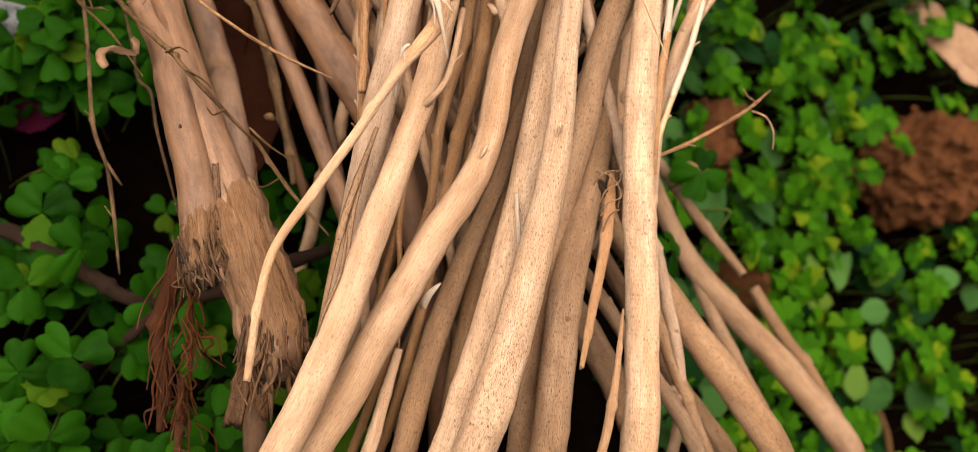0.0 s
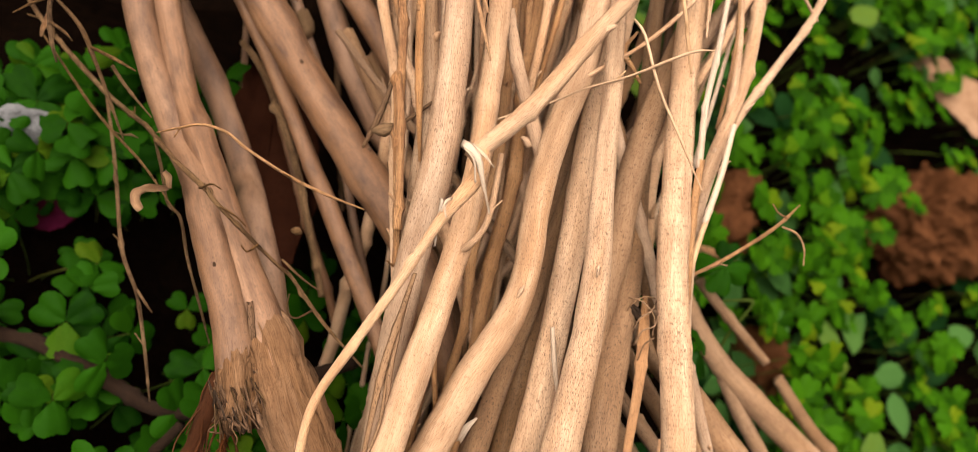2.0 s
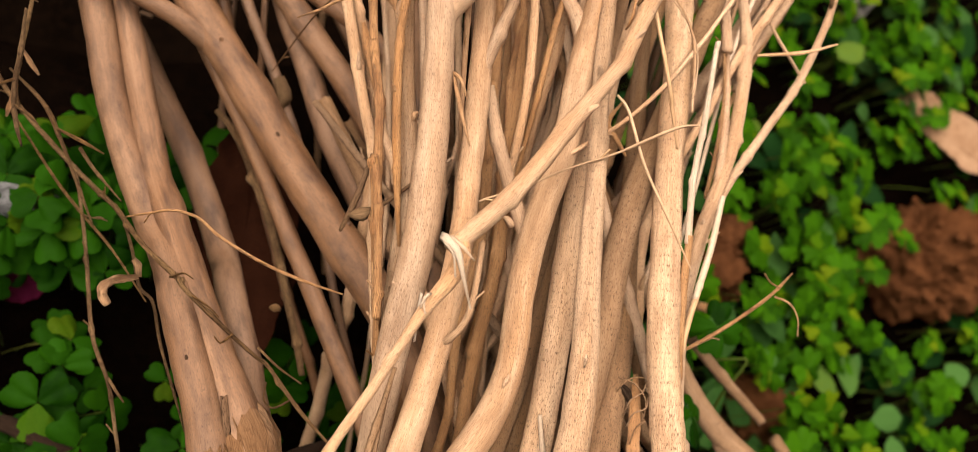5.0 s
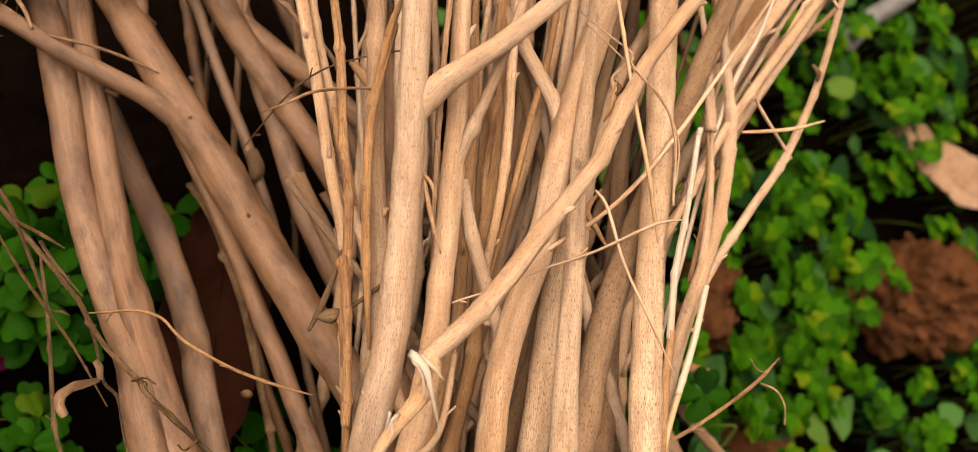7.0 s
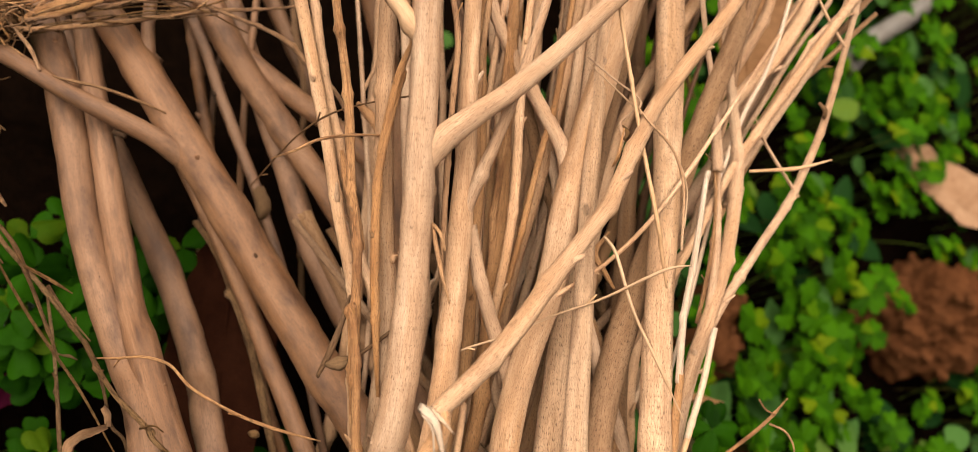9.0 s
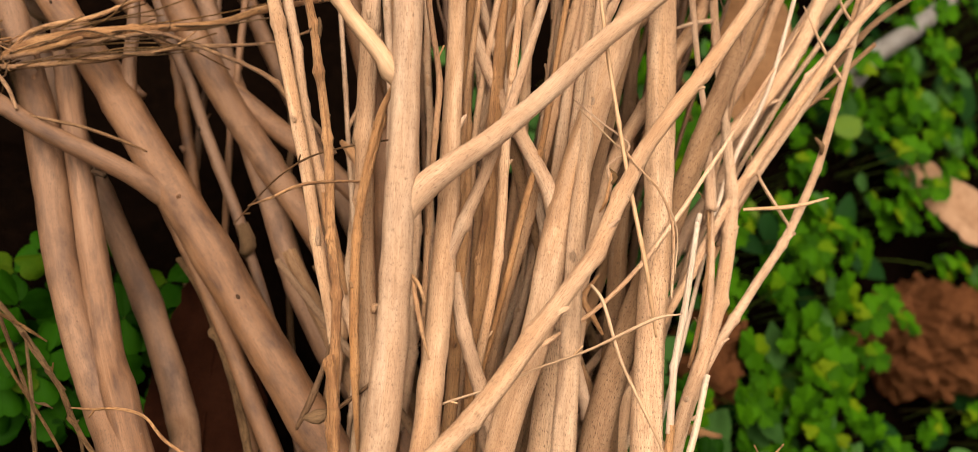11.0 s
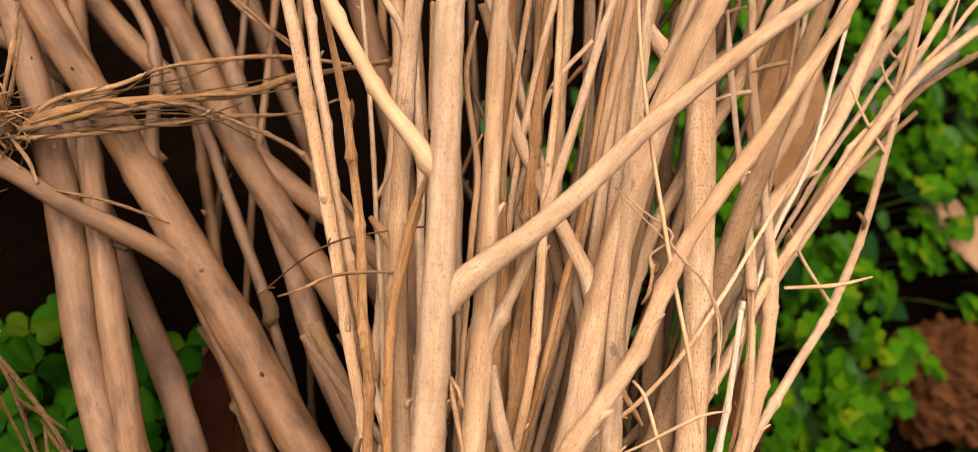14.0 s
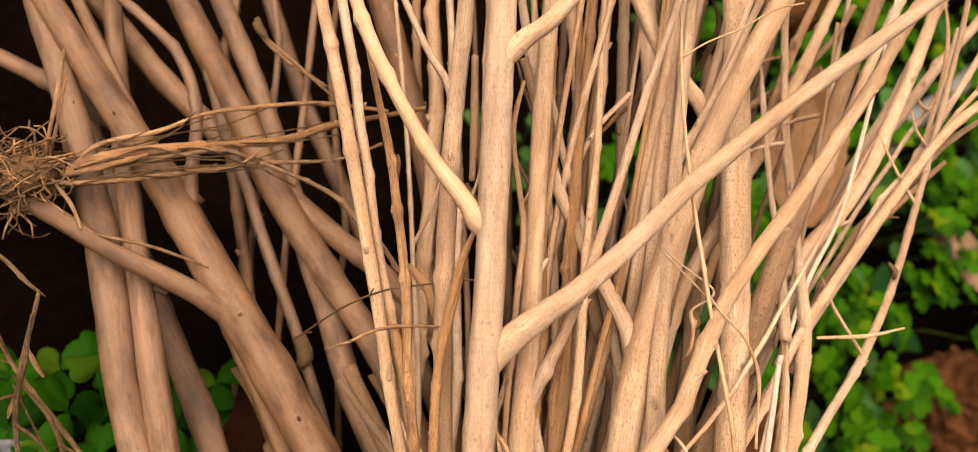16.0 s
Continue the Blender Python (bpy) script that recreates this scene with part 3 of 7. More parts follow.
branch_thing("branch", "speckled", "speckled tan branch with a small knot partway up", [
    ("stem", [(170.0, 462.7, 298.0, 1.57), (148.5, 208.8, 253.1, 3.88), (145.5, 181.5, 248.6, 4.47), (141.5, 141.5, 240.1, 5.29), (139.2, 122.7, 236.2, 5.29), (136.5, 100.2, 229.9, 5.25), (133.2, 73.7, 221.7, 5.45), (124.6, 21.4, 203.6, 5.92), (120.9, 2.8, 195.0, 5.98), (111.9, -43.8, 155.8, 6.05), (99.8, -106.6, 74.8, 6.08), (90.5, -155.2, 8.6, 6.08)]),
    ("knot", [(141.8, 157.4, 247.9, 0.31), (141.3, 155.9, 247.9, 0.72), (141.2, 154.9, 247.5, 0.77), (141.4, 153.6, 246.4, 0.31)]),
    ("splinter", [(130.4, 90.9, 234.3, 0.85), (133.0, 76.1, 230.9, 0.85), (136.5, 63.7, 227.0, 0.32)]),
])
branch_thing("branch", "speckled", "straight thick tan branch with fine dark flecks", [
    ("stem", [(178.6, 435.9, 291.0, 1.27), (144.0, 219.9, 270.6, 2.90), (137.8, 155.5, 264.3, 3.69), (135.3, 109.2, 256.7, 4.75), (133.6, 82.5, 250.1, 5.51), (130.6, 59.9, 243.1, 6.09), (123.9, 19.7, 228.7, 7.21), (121.3, 2.8, 220.4, 7.52), (114.7, -44.0, 177.3, 7.75), (105.8, -107.7, 87.1, 7.78), (99.0, -156.7, 13.9, 7.78)]),
    ("knot", [(125.9, 59.7, 245.9, 0.36), (125.1, 58.1, 245.8, 0.85), (124.8, 56.9, 245.3, 0.91), (124.8, 55.4, 244.0, 0.36)]),
    ("knot", [(132.2, 107.4, 263.0, 0.30), (131.8, 105.9, 263.1, 0.71), (131.7, 104.9, 262.7, 0.76), (132.0, 103.6, 261.7, 0.30)]),
])
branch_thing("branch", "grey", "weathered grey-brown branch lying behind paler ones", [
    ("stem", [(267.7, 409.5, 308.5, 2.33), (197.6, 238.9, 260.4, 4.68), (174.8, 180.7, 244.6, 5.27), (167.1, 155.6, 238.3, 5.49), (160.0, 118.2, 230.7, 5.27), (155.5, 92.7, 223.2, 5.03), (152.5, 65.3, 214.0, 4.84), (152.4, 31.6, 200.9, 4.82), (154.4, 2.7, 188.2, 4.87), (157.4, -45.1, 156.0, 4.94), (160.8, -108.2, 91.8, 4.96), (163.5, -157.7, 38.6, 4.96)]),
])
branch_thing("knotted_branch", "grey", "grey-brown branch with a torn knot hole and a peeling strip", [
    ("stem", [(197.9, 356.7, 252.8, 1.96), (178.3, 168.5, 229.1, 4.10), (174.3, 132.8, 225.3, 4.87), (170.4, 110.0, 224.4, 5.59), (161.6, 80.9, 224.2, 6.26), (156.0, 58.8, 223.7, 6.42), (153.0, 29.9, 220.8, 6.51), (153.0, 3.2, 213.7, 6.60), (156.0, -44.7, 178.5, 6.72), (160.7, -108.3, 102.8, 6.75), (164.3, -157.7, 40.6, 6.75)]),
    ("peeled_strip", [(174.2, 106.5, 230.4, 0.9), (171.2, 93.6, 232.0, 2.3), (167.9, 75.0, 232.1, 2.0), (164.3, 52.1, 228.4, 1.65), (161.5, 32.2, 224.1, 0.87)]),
    # A solid dark lump: the shade of the knot hole is its colour.
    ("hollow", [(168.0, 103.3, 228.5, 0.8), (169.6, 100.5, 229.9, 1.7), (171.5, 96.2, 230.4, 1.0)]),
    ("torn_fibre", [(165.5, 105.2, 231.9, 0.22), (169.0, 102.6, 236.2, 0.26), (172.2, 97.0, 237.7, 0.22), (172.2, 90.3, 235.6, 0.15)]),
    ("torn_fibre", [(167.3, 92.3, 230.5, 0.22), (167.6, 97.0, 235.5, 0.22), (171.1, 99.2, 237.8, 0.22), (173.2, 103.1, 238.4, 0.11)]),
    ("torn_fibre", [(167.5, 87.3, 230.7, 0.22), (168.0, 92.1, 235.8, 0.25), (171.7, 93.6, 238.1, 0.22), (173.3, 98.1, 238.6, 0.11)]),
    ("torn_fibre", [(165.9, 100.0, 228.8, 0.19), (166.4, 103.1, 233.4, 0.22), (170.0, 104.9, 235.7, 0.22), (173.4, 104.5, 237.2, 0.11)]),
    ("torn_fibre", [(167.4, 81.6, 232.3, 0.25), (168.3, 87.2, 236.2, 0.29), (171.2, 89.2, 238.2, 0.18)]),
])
branch_thing("branch", "speckled", "upright tan branch peppered with tiny dark specks", [
    ("stem", [(181.0, 546.4, 322.3, 2.52), (186.2, 310.2, 275.8, 5.29), (184.6, 262.8, 268.1, 5.49), (181.5, 226.2, 264.6, 5.14), (175.5, 163.9, 256.4, 5.31), (174.5, 135.9, 251.6, 5.71), (176.1, 108.8, 244.9, 5.93), (184.6, 48.7, 230.3, 6.40), (190.8, 3.4, 215.5, 6.85), (197.3, -44.6, 182.6, 7.05), (205.8, -107.5, 112.5, 7.09), (212.5, -156.6, 54.6, 7.09)]),
    ("knot", [(177.5, 207.0, 265.1, 0.30), (177.0, 205.6, 265.1, 0.71), (176.9, 204.5, 264.8, 0.76), (177.2, 203.2, 263.8, 0.30)]),
    ("knot", [(170.8, 124.3, 252.1, 0.36), (170.4, 122.5, 252.2, 0.85), (170.4, 121.2, 251.8, 0.91), (170.8, 119.7, 250.7, 0.36)]),
])
branch_thing("branching_stem", "pale", "slender tan stem forking into fine twigs above the leaves", [
    ("stem", [(295.1, 536.1, 393.4, 0.51), (267.3, 318.8, 303.2, 1.20), (262.7, 284.3, 287.5, 1.38), (257.5, 256.6, 274.8, 1.55), (248.3, 229.7, 263.6, 1.71), (229.9, 203.4, 255.3, 1.82), (209.3, 176.6, 250.5, 1.90), (196.2, 152.5, 249.0, 1.89), (187.9, 130.4, 247.1, 1.78), (186.8, 125.0, 246.2, 1.77), (186.8, 109.2, 241.1, 1.58), (191.0, 73.6, 227.6, 1.35)]),
    ("twig", [(249.4, 226.2, 262.7, 0.78), (240.8, 234.9, 264.7, 0.77), (232.3, 246.3, 265.9, 0.68), (226.7, 256.3, 268.0, 0.59)]),
    ("twig", [(224.3, 233.6, 263.1, 0.58), (241.2, 233.7, 273.0, 0.75), (251.5, 235.8, 280.3, 0.74)]),
    ("twig", [(261.9, 283.7, 288.4, 0.69), (254.5, 295.8, 288.6, 0.69), (246.7, 314.5, 289.0, 0.60)]),
    ("bud", [(253.4, 262.3, 277.6, 0.60), (256.0, 259.0, 277.8, 1.11), (256.8, 256.6, 275.8, 0.69)]),
])
branch_thing("branching_stem", "pale", "tan stem dividing into several thin upright twigs", [
    ("stem", [(226.2, 548.9, 337.0, 0.64), (210.6, 344.8, 282.7, 1.49), (211.4, 319.9, 277.0, 1.68), (214.3, 290.8, 271.1, 1.82), (218.8, 259.9, 265.4, 2.12), (220.4, 239.0, 261.6, 2.57), (218.7, 220.5, 258.0, 2.85), (214.4, 202.1, 254.1, 2.89), (206.9, 182.4, 251.4, 2.85), (195.0, 158.3, 249.5, 2.58), (189.9, 136.1, 245.3, 2.31), (188.8, 101.4, 235.2, 1.90)]),
    ("twig", [(208.1, 231.5, 263.1, 2.32), (206.8, 269.9, 267.7, 1.29), (205.5, 288.5, 269.5, 1.08), (200.8, 318.0, 276.4, 1.26), (200.3, 338.6, 279.2, 1.06)]),
    ("twig", [(205.3, 170.3, 247.7, 1.66), (208.3, 203.1, 256.0, 1.68), (208.5, 231.5, 263.3, 1.27)]),
    ("twig", [(210.4, 307.4, 274.4, 1.06), (201.8, 305.1, 272.9, 0.84), (190.3, 300.6, 269.3, 0.62)]),
])
branch_thing("cut_twig", "orange", "brown twig stripped white below its clean cut tip", [
    ("stem", [(179.8, 152.0, 262.0, 1.34), (180.1, 137.7, 256.2, 1.52), (181.8, 119.0, 248.8, 1.46), (184.5, 103.5, 242.3, 1.24)]),
    ("stripped_wood", [(184.9, 218.6, 281.7, 1.02), (182.2, 198.0, 276.2, 1.14), (180.1, 178.8, 270.4, 1.22), (179.7, 149.0, 260.8, 1.36)]),
    ("cut_tip", [(185.2, 220.7, 282.5, 0.96), (185.1, 219.4, 282.1, 1.08), (184.8, 217.9, 281.5, 1.08)]),
])
branch_thing("cut_twig", "gold", "short tan twig stripped white below its cut tip", [
    ("stem", [(188.6, 135.0, 253.2, 1.22), (185.0, 122.0, 249.2, 1.20), (182.6, 108.0, 244.6, 1.06)]),
    ("stripped_wood", [(197.0, 166.6, 261.2, 1.12), (192.8, 149.0, 257.1, 1.26), (187.4, 131.5, 252.2, 1.24)]),
    ("cut_tip", [(197.4, 169.2, 262.2, 1.02), (197.1, 167.7, 261.6, 1.16), (196.9, 166.0, 260.9, 1.16)]),
])
branch_thing("twig", "straw", "dry brown twig with curling tendrils at its tip", [
    ("stem", [(189.6, 113.6, 231.0, 0.87), (201.9, 119.4, 235.3, 0.81), (218.3, 128.9, 241.1, 0.77), (231.7, 137.9, 245.3, 0.71), (240.9, 146.5, 249.0, 0.48)]),
    ("tendril", [(233.0, 137.2, 245.7, 0.41), (237.5, 134.2, 248.6, 0.41), (240.9, 128.8, 248.5, 0.33), (241.5, 121.5, 246.6, 0.24)]),
    ("tendril", [(234.9, 140.4, 247.6, 0.33), (231.1, 142.8, 246.5, 0.33), (229.9, 146.6, 245.4, 0.25)]),
])
branch_thing("straw", "gold", "thin bent golden straw leaning against a branch", [
    ("stem", [(143.1, 194.0, 275.9, 0.80), (146.3, 190.0, 276.2, 0.60), (153.4, 171.1, 273.7, 0.53), (163.2, 153.5, 271.3, 0.47), (173.0, 136.4, 269.0, 0.47)]),
])
branch_thing("twig", "gold", "wiry pale twig lying across the branches", [
    ("stem", [(96.1, 155.7, 241.3, 0.27), (101.8, 159.0, 248.5, 0.39), (115.6, 163.4, 257.3, 0.39), (127.4, 168.5, 265.5, 0.39), (142.5, 173.7, 272.3, 0.46), (164.2, 183.4, 281.5, 0.53), (171.8, 184.6, 283.4, 0.40)]),
])
branch_thing("twig", "pale", "crooked brown twig growing from a branch node", [
    ("stem", [(130.6, 175.6, 257.4, 0.95), (133.3, 177.3, 260.3, 0.88), (141.9, 182.8, 264.7, 0.77), (150.4, 188.6, 267.2, 0.76), (171.2, 208.3, 270.2, 0.90), (301.8, 375.2, 286.6, 0.44)]),
])
branch_thing("twig", "pale", "dry twig with a shrivelled flower tuft", [
    ("stem", [(149.5, 223.6, 281.4, 0.39), (149.4, 228.3, 282.9, 0.91), (147.4, 231.8, 284.7, 0.52), (151.7, 236.6, 291.6, 0.38), (142.1, 243.9, 291.0, 0.32), (133.5, 251.3, 289.2, 0.32)]),
    ("stalk", [(150.9, 235.1, 290.8, 0.32), (152.9, 229.2, 293.3, 0.32), (160.6, 222.0, 293.1, 0.44), (167.0, 212.2, 289.7, 0.52), (170.4, 190.2, 281.1, 0.52)]),
    ("tuft", [(148.0, 232.1, 283.4, 0.33), (150.8, 228.7, 283.7, 1.04), (149.5, 226.8, 282.5, 0.78)]),
])
branch_thing("straw", "gold", "thin upright golden straw beside the branches", [
    ("stem", [(116.1, 503.5, 379.3, 0.25), (133.9, 303.7, 309.2, 0.56), (139.7, 271.8, 300.3, 0.65), (147.8, 240.0, 292.5, 0.72), (155.5, 214.2, 286.1, 0.76), (162.4, 194.6, 280.2, 0.78), (163.3, 193.5, 279.0, 0.78), (167.6, 178.7, 274.5, 0.71)]),
    ("twig", [(133.1, 306.4, 311.3, 0.30), (138.1, 309.7, 316.4, 0.30), (147.3, 313.4, 323.7, 0.30), (156.6, 319.0, 329.8, 0.25), (164.4, 320.7, 334.1, 0.20)]),
])
branch_thing("branch", "pale", "long tan branch sloping out over the clover", [
    ("stem", [(318.0, 532.6, 396.5, 1.19), (273.7, 368.4, 310.3, 2.44), (262.0, 327.7, 289.3, 2.79), (247.3, 291.8, 271.1, 3.12), (228.8, 267.5, 258.0, 3.27), (210.6, 248.2, 249.4, 3.31), (202.2, 225.4, 243.2, 3.37), (192.0, 185.8, 229.1, 3.21), (187.8, 154.1, 221.8, 3.13), (186.0, 123.1, 215.3, 2.83)]),
])
branch_thing("branch", "pale", "tan branch with a dark grey peeled section", [
    ("stem", [(390.6, 469.9, 350.8, 1.25), (280.0, 332.5, 278.5, 2.51), (265.3, 312.2, 268.3, 2.66), (248.1, 281.0, 254.4, 2.85), (210.8, 214.7, 227.9, 2.97), (197.8, 176.2, 214.8, 2.98), (192.9, 144.8, 208.5, 3.13), (188.8, 114.7, 203.9, 3.28)]),
])
branch_thing("slender_stem", "pale", "slender tan stem fanning out of the bundle", [
    ("stem", [(392.1, 427.2, 417.9, 0.89), (275.9, 318.6, 312.8, 1.80), (263.9, 305.8, 301.4, 1.91), (252.0, 287.7, 288.6, 2.07), (238.4, 266.7, 275.8, 2.07), (222.6, 243.2, 264.4, 1.90), (209.4, 222.1, 257.3, 1.76), (196.5, 198.2, 248.9, 1.65), (176.5, 158.2, 227.1, 1.59), (156.3, 114.3, 195.2, 1.46)]),
])
branch_thing("slender_stem", "pale", "slender tan stem with small side twigs", [
    ("stem", [(362.7, 503.3, 405.8, 0.65), (273.3, 315.5, 295.3, 1.54), (257.6, 284.8, 277.5, 1.71), (239.4, 255.6, 262.8, 1.74), (222.0, 230.9, 252.5, 1.69), (202.7, 201.8, 239.3, 1.61), (179.7, 164.6, 214.4, 1.55), (156.2, 124.1, 178.7, 1.42)]),
    ("twig", [(267.9, 308.8, 292.3, 0.98), (273.1, 334.3, 302.8, 0.98), (274.3, 351.6, 308.8, 0.87), (272.3, 366.6, 312.5, 0.76)]),
])
branch_thing("slender_stem", "cut", "bleached stem with bark peeled away", [
    ("stem", [(278.3, 492.0, 347.5, 0.47), (236.9, 289.9, 278.4, 0.94), (231.1, 273.0, 271.9, 0.96), (223.9, 258.4, 265.7, 1.01), (216.0, 235.9, 258.1, 0.95), (202.7, 182.1, 243.0, 0.90), (195.1, 136.7, 222.3, 0.88), (189.5, 86.6, 191.1, 0.81)]),
])
branch_thing("slender_stem", "pale", "thin tan stem crossing its neighbours", [
    ("stem", [(330.1, 534.4, 379.1, 1.02), (266.1, 374.0, 298.3, 2.03), (255.6, 345.6, 284.6, 2.12), (240.7, 303.7, 266.2, 2.19), (225.0, 271.8, 252.0, 2.19), (210.3, 238.0, 238.8, 2.20), (197.9, 203.4, 223.9, 2.29), (185.2, 161.2, 198.0, 2.28), (173.7, 114.6, 161.0, 2.09)]),
])
branch_thing("slender_stem", "pale", "thin tan twiggy stem at the outer edge of the fan", [
    ("stem", [(312.3, 359.3, 328.6, 0.88), (293.5, 341.7, 316.2, 0.99), (284.2, 328.8, 309.0, 1.11), (274.9, 317.4, 302.4, 1.10), (266.6, 305.7, 295.0, 1.22), (257.2, 295.0, 287.4, 1.34), (247.3, 281.3, 279.6, 1.33), (238.9, 265.4, 271.7, 1.32), (229.2, 247.0, 262.2, 1.19), (220.6, 222.2, 250.8, 1.19)]),
    ("twig", [(283.4, 328.3, 309.5, 0.74), (282.5, 334.5, 313.9, 0.61), (282.3, 341.4, 318.8, 0.49)]),
    ("twig", [(265.8, 305.3, 295.6, 0.73), (258.2, 313.2, 297.3, 0.60), (255.3, 319.1, 299.4, 0.48)]),
])
branch_thing("slender_stem", "straw", "thin golden-brown stem at the outer edge of the fan", [
    ("stem", [(319.4, 337.8, 323.8, 0.88), (300.2, 324.9, 309.4, 1.13), (286.0, 316.0, 299.0, 1.25), (276.3, 307.4, 290.9, 1.25), (265.8, 293.7, 281.7, 1.37), (258.9, 287.4, 275.9, 1.37), (250.5, 279.5, 269.9, 1.37), (242.9, 266.2, 263.4, 1.36), (234.4, 248.5, 254.7, 1.23), (228.9, 228.5, 246.7, 1.10)]),
])
branch_thing("slender_stem", "orange", "thin orange-tan stem low in the fan", [
    ("stem", [(289.3, 308.4, 285.9, 0.90), (281.5, 300.2, 278.9, 1.16), (271.2, 288.7, 270.6, 1.28), (259.3, 278.0, 263.0, 1.40), (249.7, 262.5, 254.7, 1.40), (239.2, 244.6, 247.3, 1.25), (227.9, 220.5, 237.2, 1.12)]),
])
branch_thing("slender_stem", "pale", "thin knobbly stem in the middle of the fan", [
    ("stem", [(281.5, 357.5, 309.4, 0.88), (278.0, 333.9, 298.5, 1.01), (274.1, 325.5, 293.3, 1.14), (267.9, 316.2, 286.7, 1.01), (260.9, 303.7, 279.6, 1.13), (251.9, 288.9, 270.7, 1.13), (242.5, 270.8, 261.5, 1.12), (232.9, 252.9, 252.2, 0.99), (223.4, 227.2, 239.9, 0.99)]),
    ("twig", [(272.4, 324.5, 294.5, 0.75), (267.7, 326.4, 295.3, 0.62), (265.7, 328.3, 296.2, 0.37)]),
])
branch_thing("slender_stem", "pale", "slim shaded stem at the back of the fan", [
    ("stem", [(289.5, 371.0, 292.6, 2.42), (282.2, 340.9, 277.4, 2.69), (272.8, 318.5, 264.1, 2.69), (260.0, 291.6, 249.8, 2.67), (245.3, 264.8, 235.8, 2.39), (228.2, 229.3, 219.6, 2.09)]),
])
branch_thing("slender_stem", "orange", "thin stem rising behind the forked limb", [
    ("stem", [(221.3, 349.4, 300.4, 0.71), (221.3, 328.2, 292.2, 0.83), (220.6, 309.2, 284.5, 0.95), (219.7, 291.4, 277.2, 0.95), (218.6, 275.8, 270.6, 0.95), (216.2, 253.6, 260.8, 0.95), (214.2, 231.3, 251.2, 0.83)]),
    ("twig", [(217.9, 314.9, 287.7, 0.83), (208.8, 312.4, 284.7, 0.94), (203.5, 309.8, 283.4, 0.82)]),
])
branch_thing("slender_stem", "straw", "thin dry stem crossing low beside the speckled branch", [
    ("stem", [(202.5, 174.2, 246.9, 0.89), (205.7, 193.2, 253.5, 0.90), (208.2, 210.6, 257.9, 0.91), (207.8, 228.4, 261.1, 0.91), (207.1, 244.7, 262.4, 0.93)]),
])
branch_thing("twig", "straw", "bristly dry twig on the shaded side of the heap", [
    ("stem", [(22.4, 376.3, 169.0, 1.21), (30.3, 367.3, 169.2, 1.08), (40.8, 357.5, 172.8, 0.94), (53.6, 348.1, 177.6, 0.80)]),
    ("bud", [(23.6, 378.3, 170.4, 1.21), (24.8, 373.5, 171.4, 1.74), (27.2, 372.6, 169.9, 1.08)]),
])
branch_thing("twig", "orange", "thin dry twig wedged across the upright stems", [
    ("stem", [(187.9, 335.6, 252.7, 0.77), (199.2, 342.5, 261.1, 1.03), (210.9, 347.0, 268.6, 0.90), (222.1, 350.7, 273.2, 0.65)]),
])
branch_thing("slender_stem", "orange", "thin curved stem leaning behind the long limb", [
    ("stem", [(248.6, 372.0, 288.9, 1.18), (242.1, 359.3, 280.6, 1.31), (235.1, 350.2, 273.4, 1.45), (225.7, 341.1, 265.1, 1.58), (211.5, 330.6, 256.3, 1.57), (192.7, 313.8, 246.2, 1.42)]),
])
branch_thing("twig", "straw", "short dry twig crossing deep in the bundle", [
    ("stem", [(148.1, 314.0, 236.3, 0.63), (153.9, 321.6, 243.4, 0.87), (159.8, 328.0, 250.1, 0.75), (163.7, 335.3, 255.0, 0.50)]),
])
branch_thing("twig", "twig", "thin brown twig slanting behind the limbs", [
    ("stem", [(192.2, 377.1, 265.8, 1.05), (196.7, 364.8, 263.0, 1.18), (192.9, 351.4, 255.7, 1.18), (187.3, 340.6, 248.5, 0.91)]),
])
branch_thing("twig", "orange", "short snapped twig low between branches", [
    ("stem", [(161.6, 183.5, 252.7, 0.90), (157.5, 190.0, 253.0, 1.12), (155.4, 196.0, 251.8, 1.13), (160.3, 204.0, 254.8, 0.79)]),
])
branch_thing("slender_stem", "pale", "thin curved stem leaning toward the clover", [
    ("stem", [(272.2, 555.6, 351.1, 0.52), (250.5, 378.0, 285.2, 1.05), (241.0, 310.5, 261.6, 1.17), (231.0, 269.2, 247.5, 1.18), (211.8, 195.3, 224.3, 1.14), (203.4, 150.5, 202.1, 1.12), (197.1, 101.0, 169.1, 1.03)]),
])
branch_thing("slender_stem", "pale", "thin upright stem deep in the bundle", [
    ("stem", [(308.0, 531.8, 346.5, 1.11), (216.8, 325.9, 272.8, 2.60), (204.4, 300.9, 263.4, 2.80), (190.0, 277.4, 254.6, 2.93), (178.1, 255.2, 245.9, 2.90), (171.6, 228.3, 237.0, 2.72), (169.3, 195.7, 225.0, 2.55), (168.4, 150.2, 200.7, 2.45), (170.2, 99.6, 165.6, 2.25)]),
])
branch_thing("slender_stem", "pale", "thin stem running up between thicker branches", [
    ("stem", [(344.7, 491.9, 359.4, 0.82), (272.8, 336.1, 276.2, 1.63), (254.1, 294.4, 255.4, 1.72), (233.5, 245.7, 236.5, 1.72), (218.0, 217.6, 226.3, 1.71), (197.1, 194.5, 214.0, 1.75), (170.7, 160.2, 188.8, 1.74), (145.1, 121.2, 153.0, 1.59)]),
])
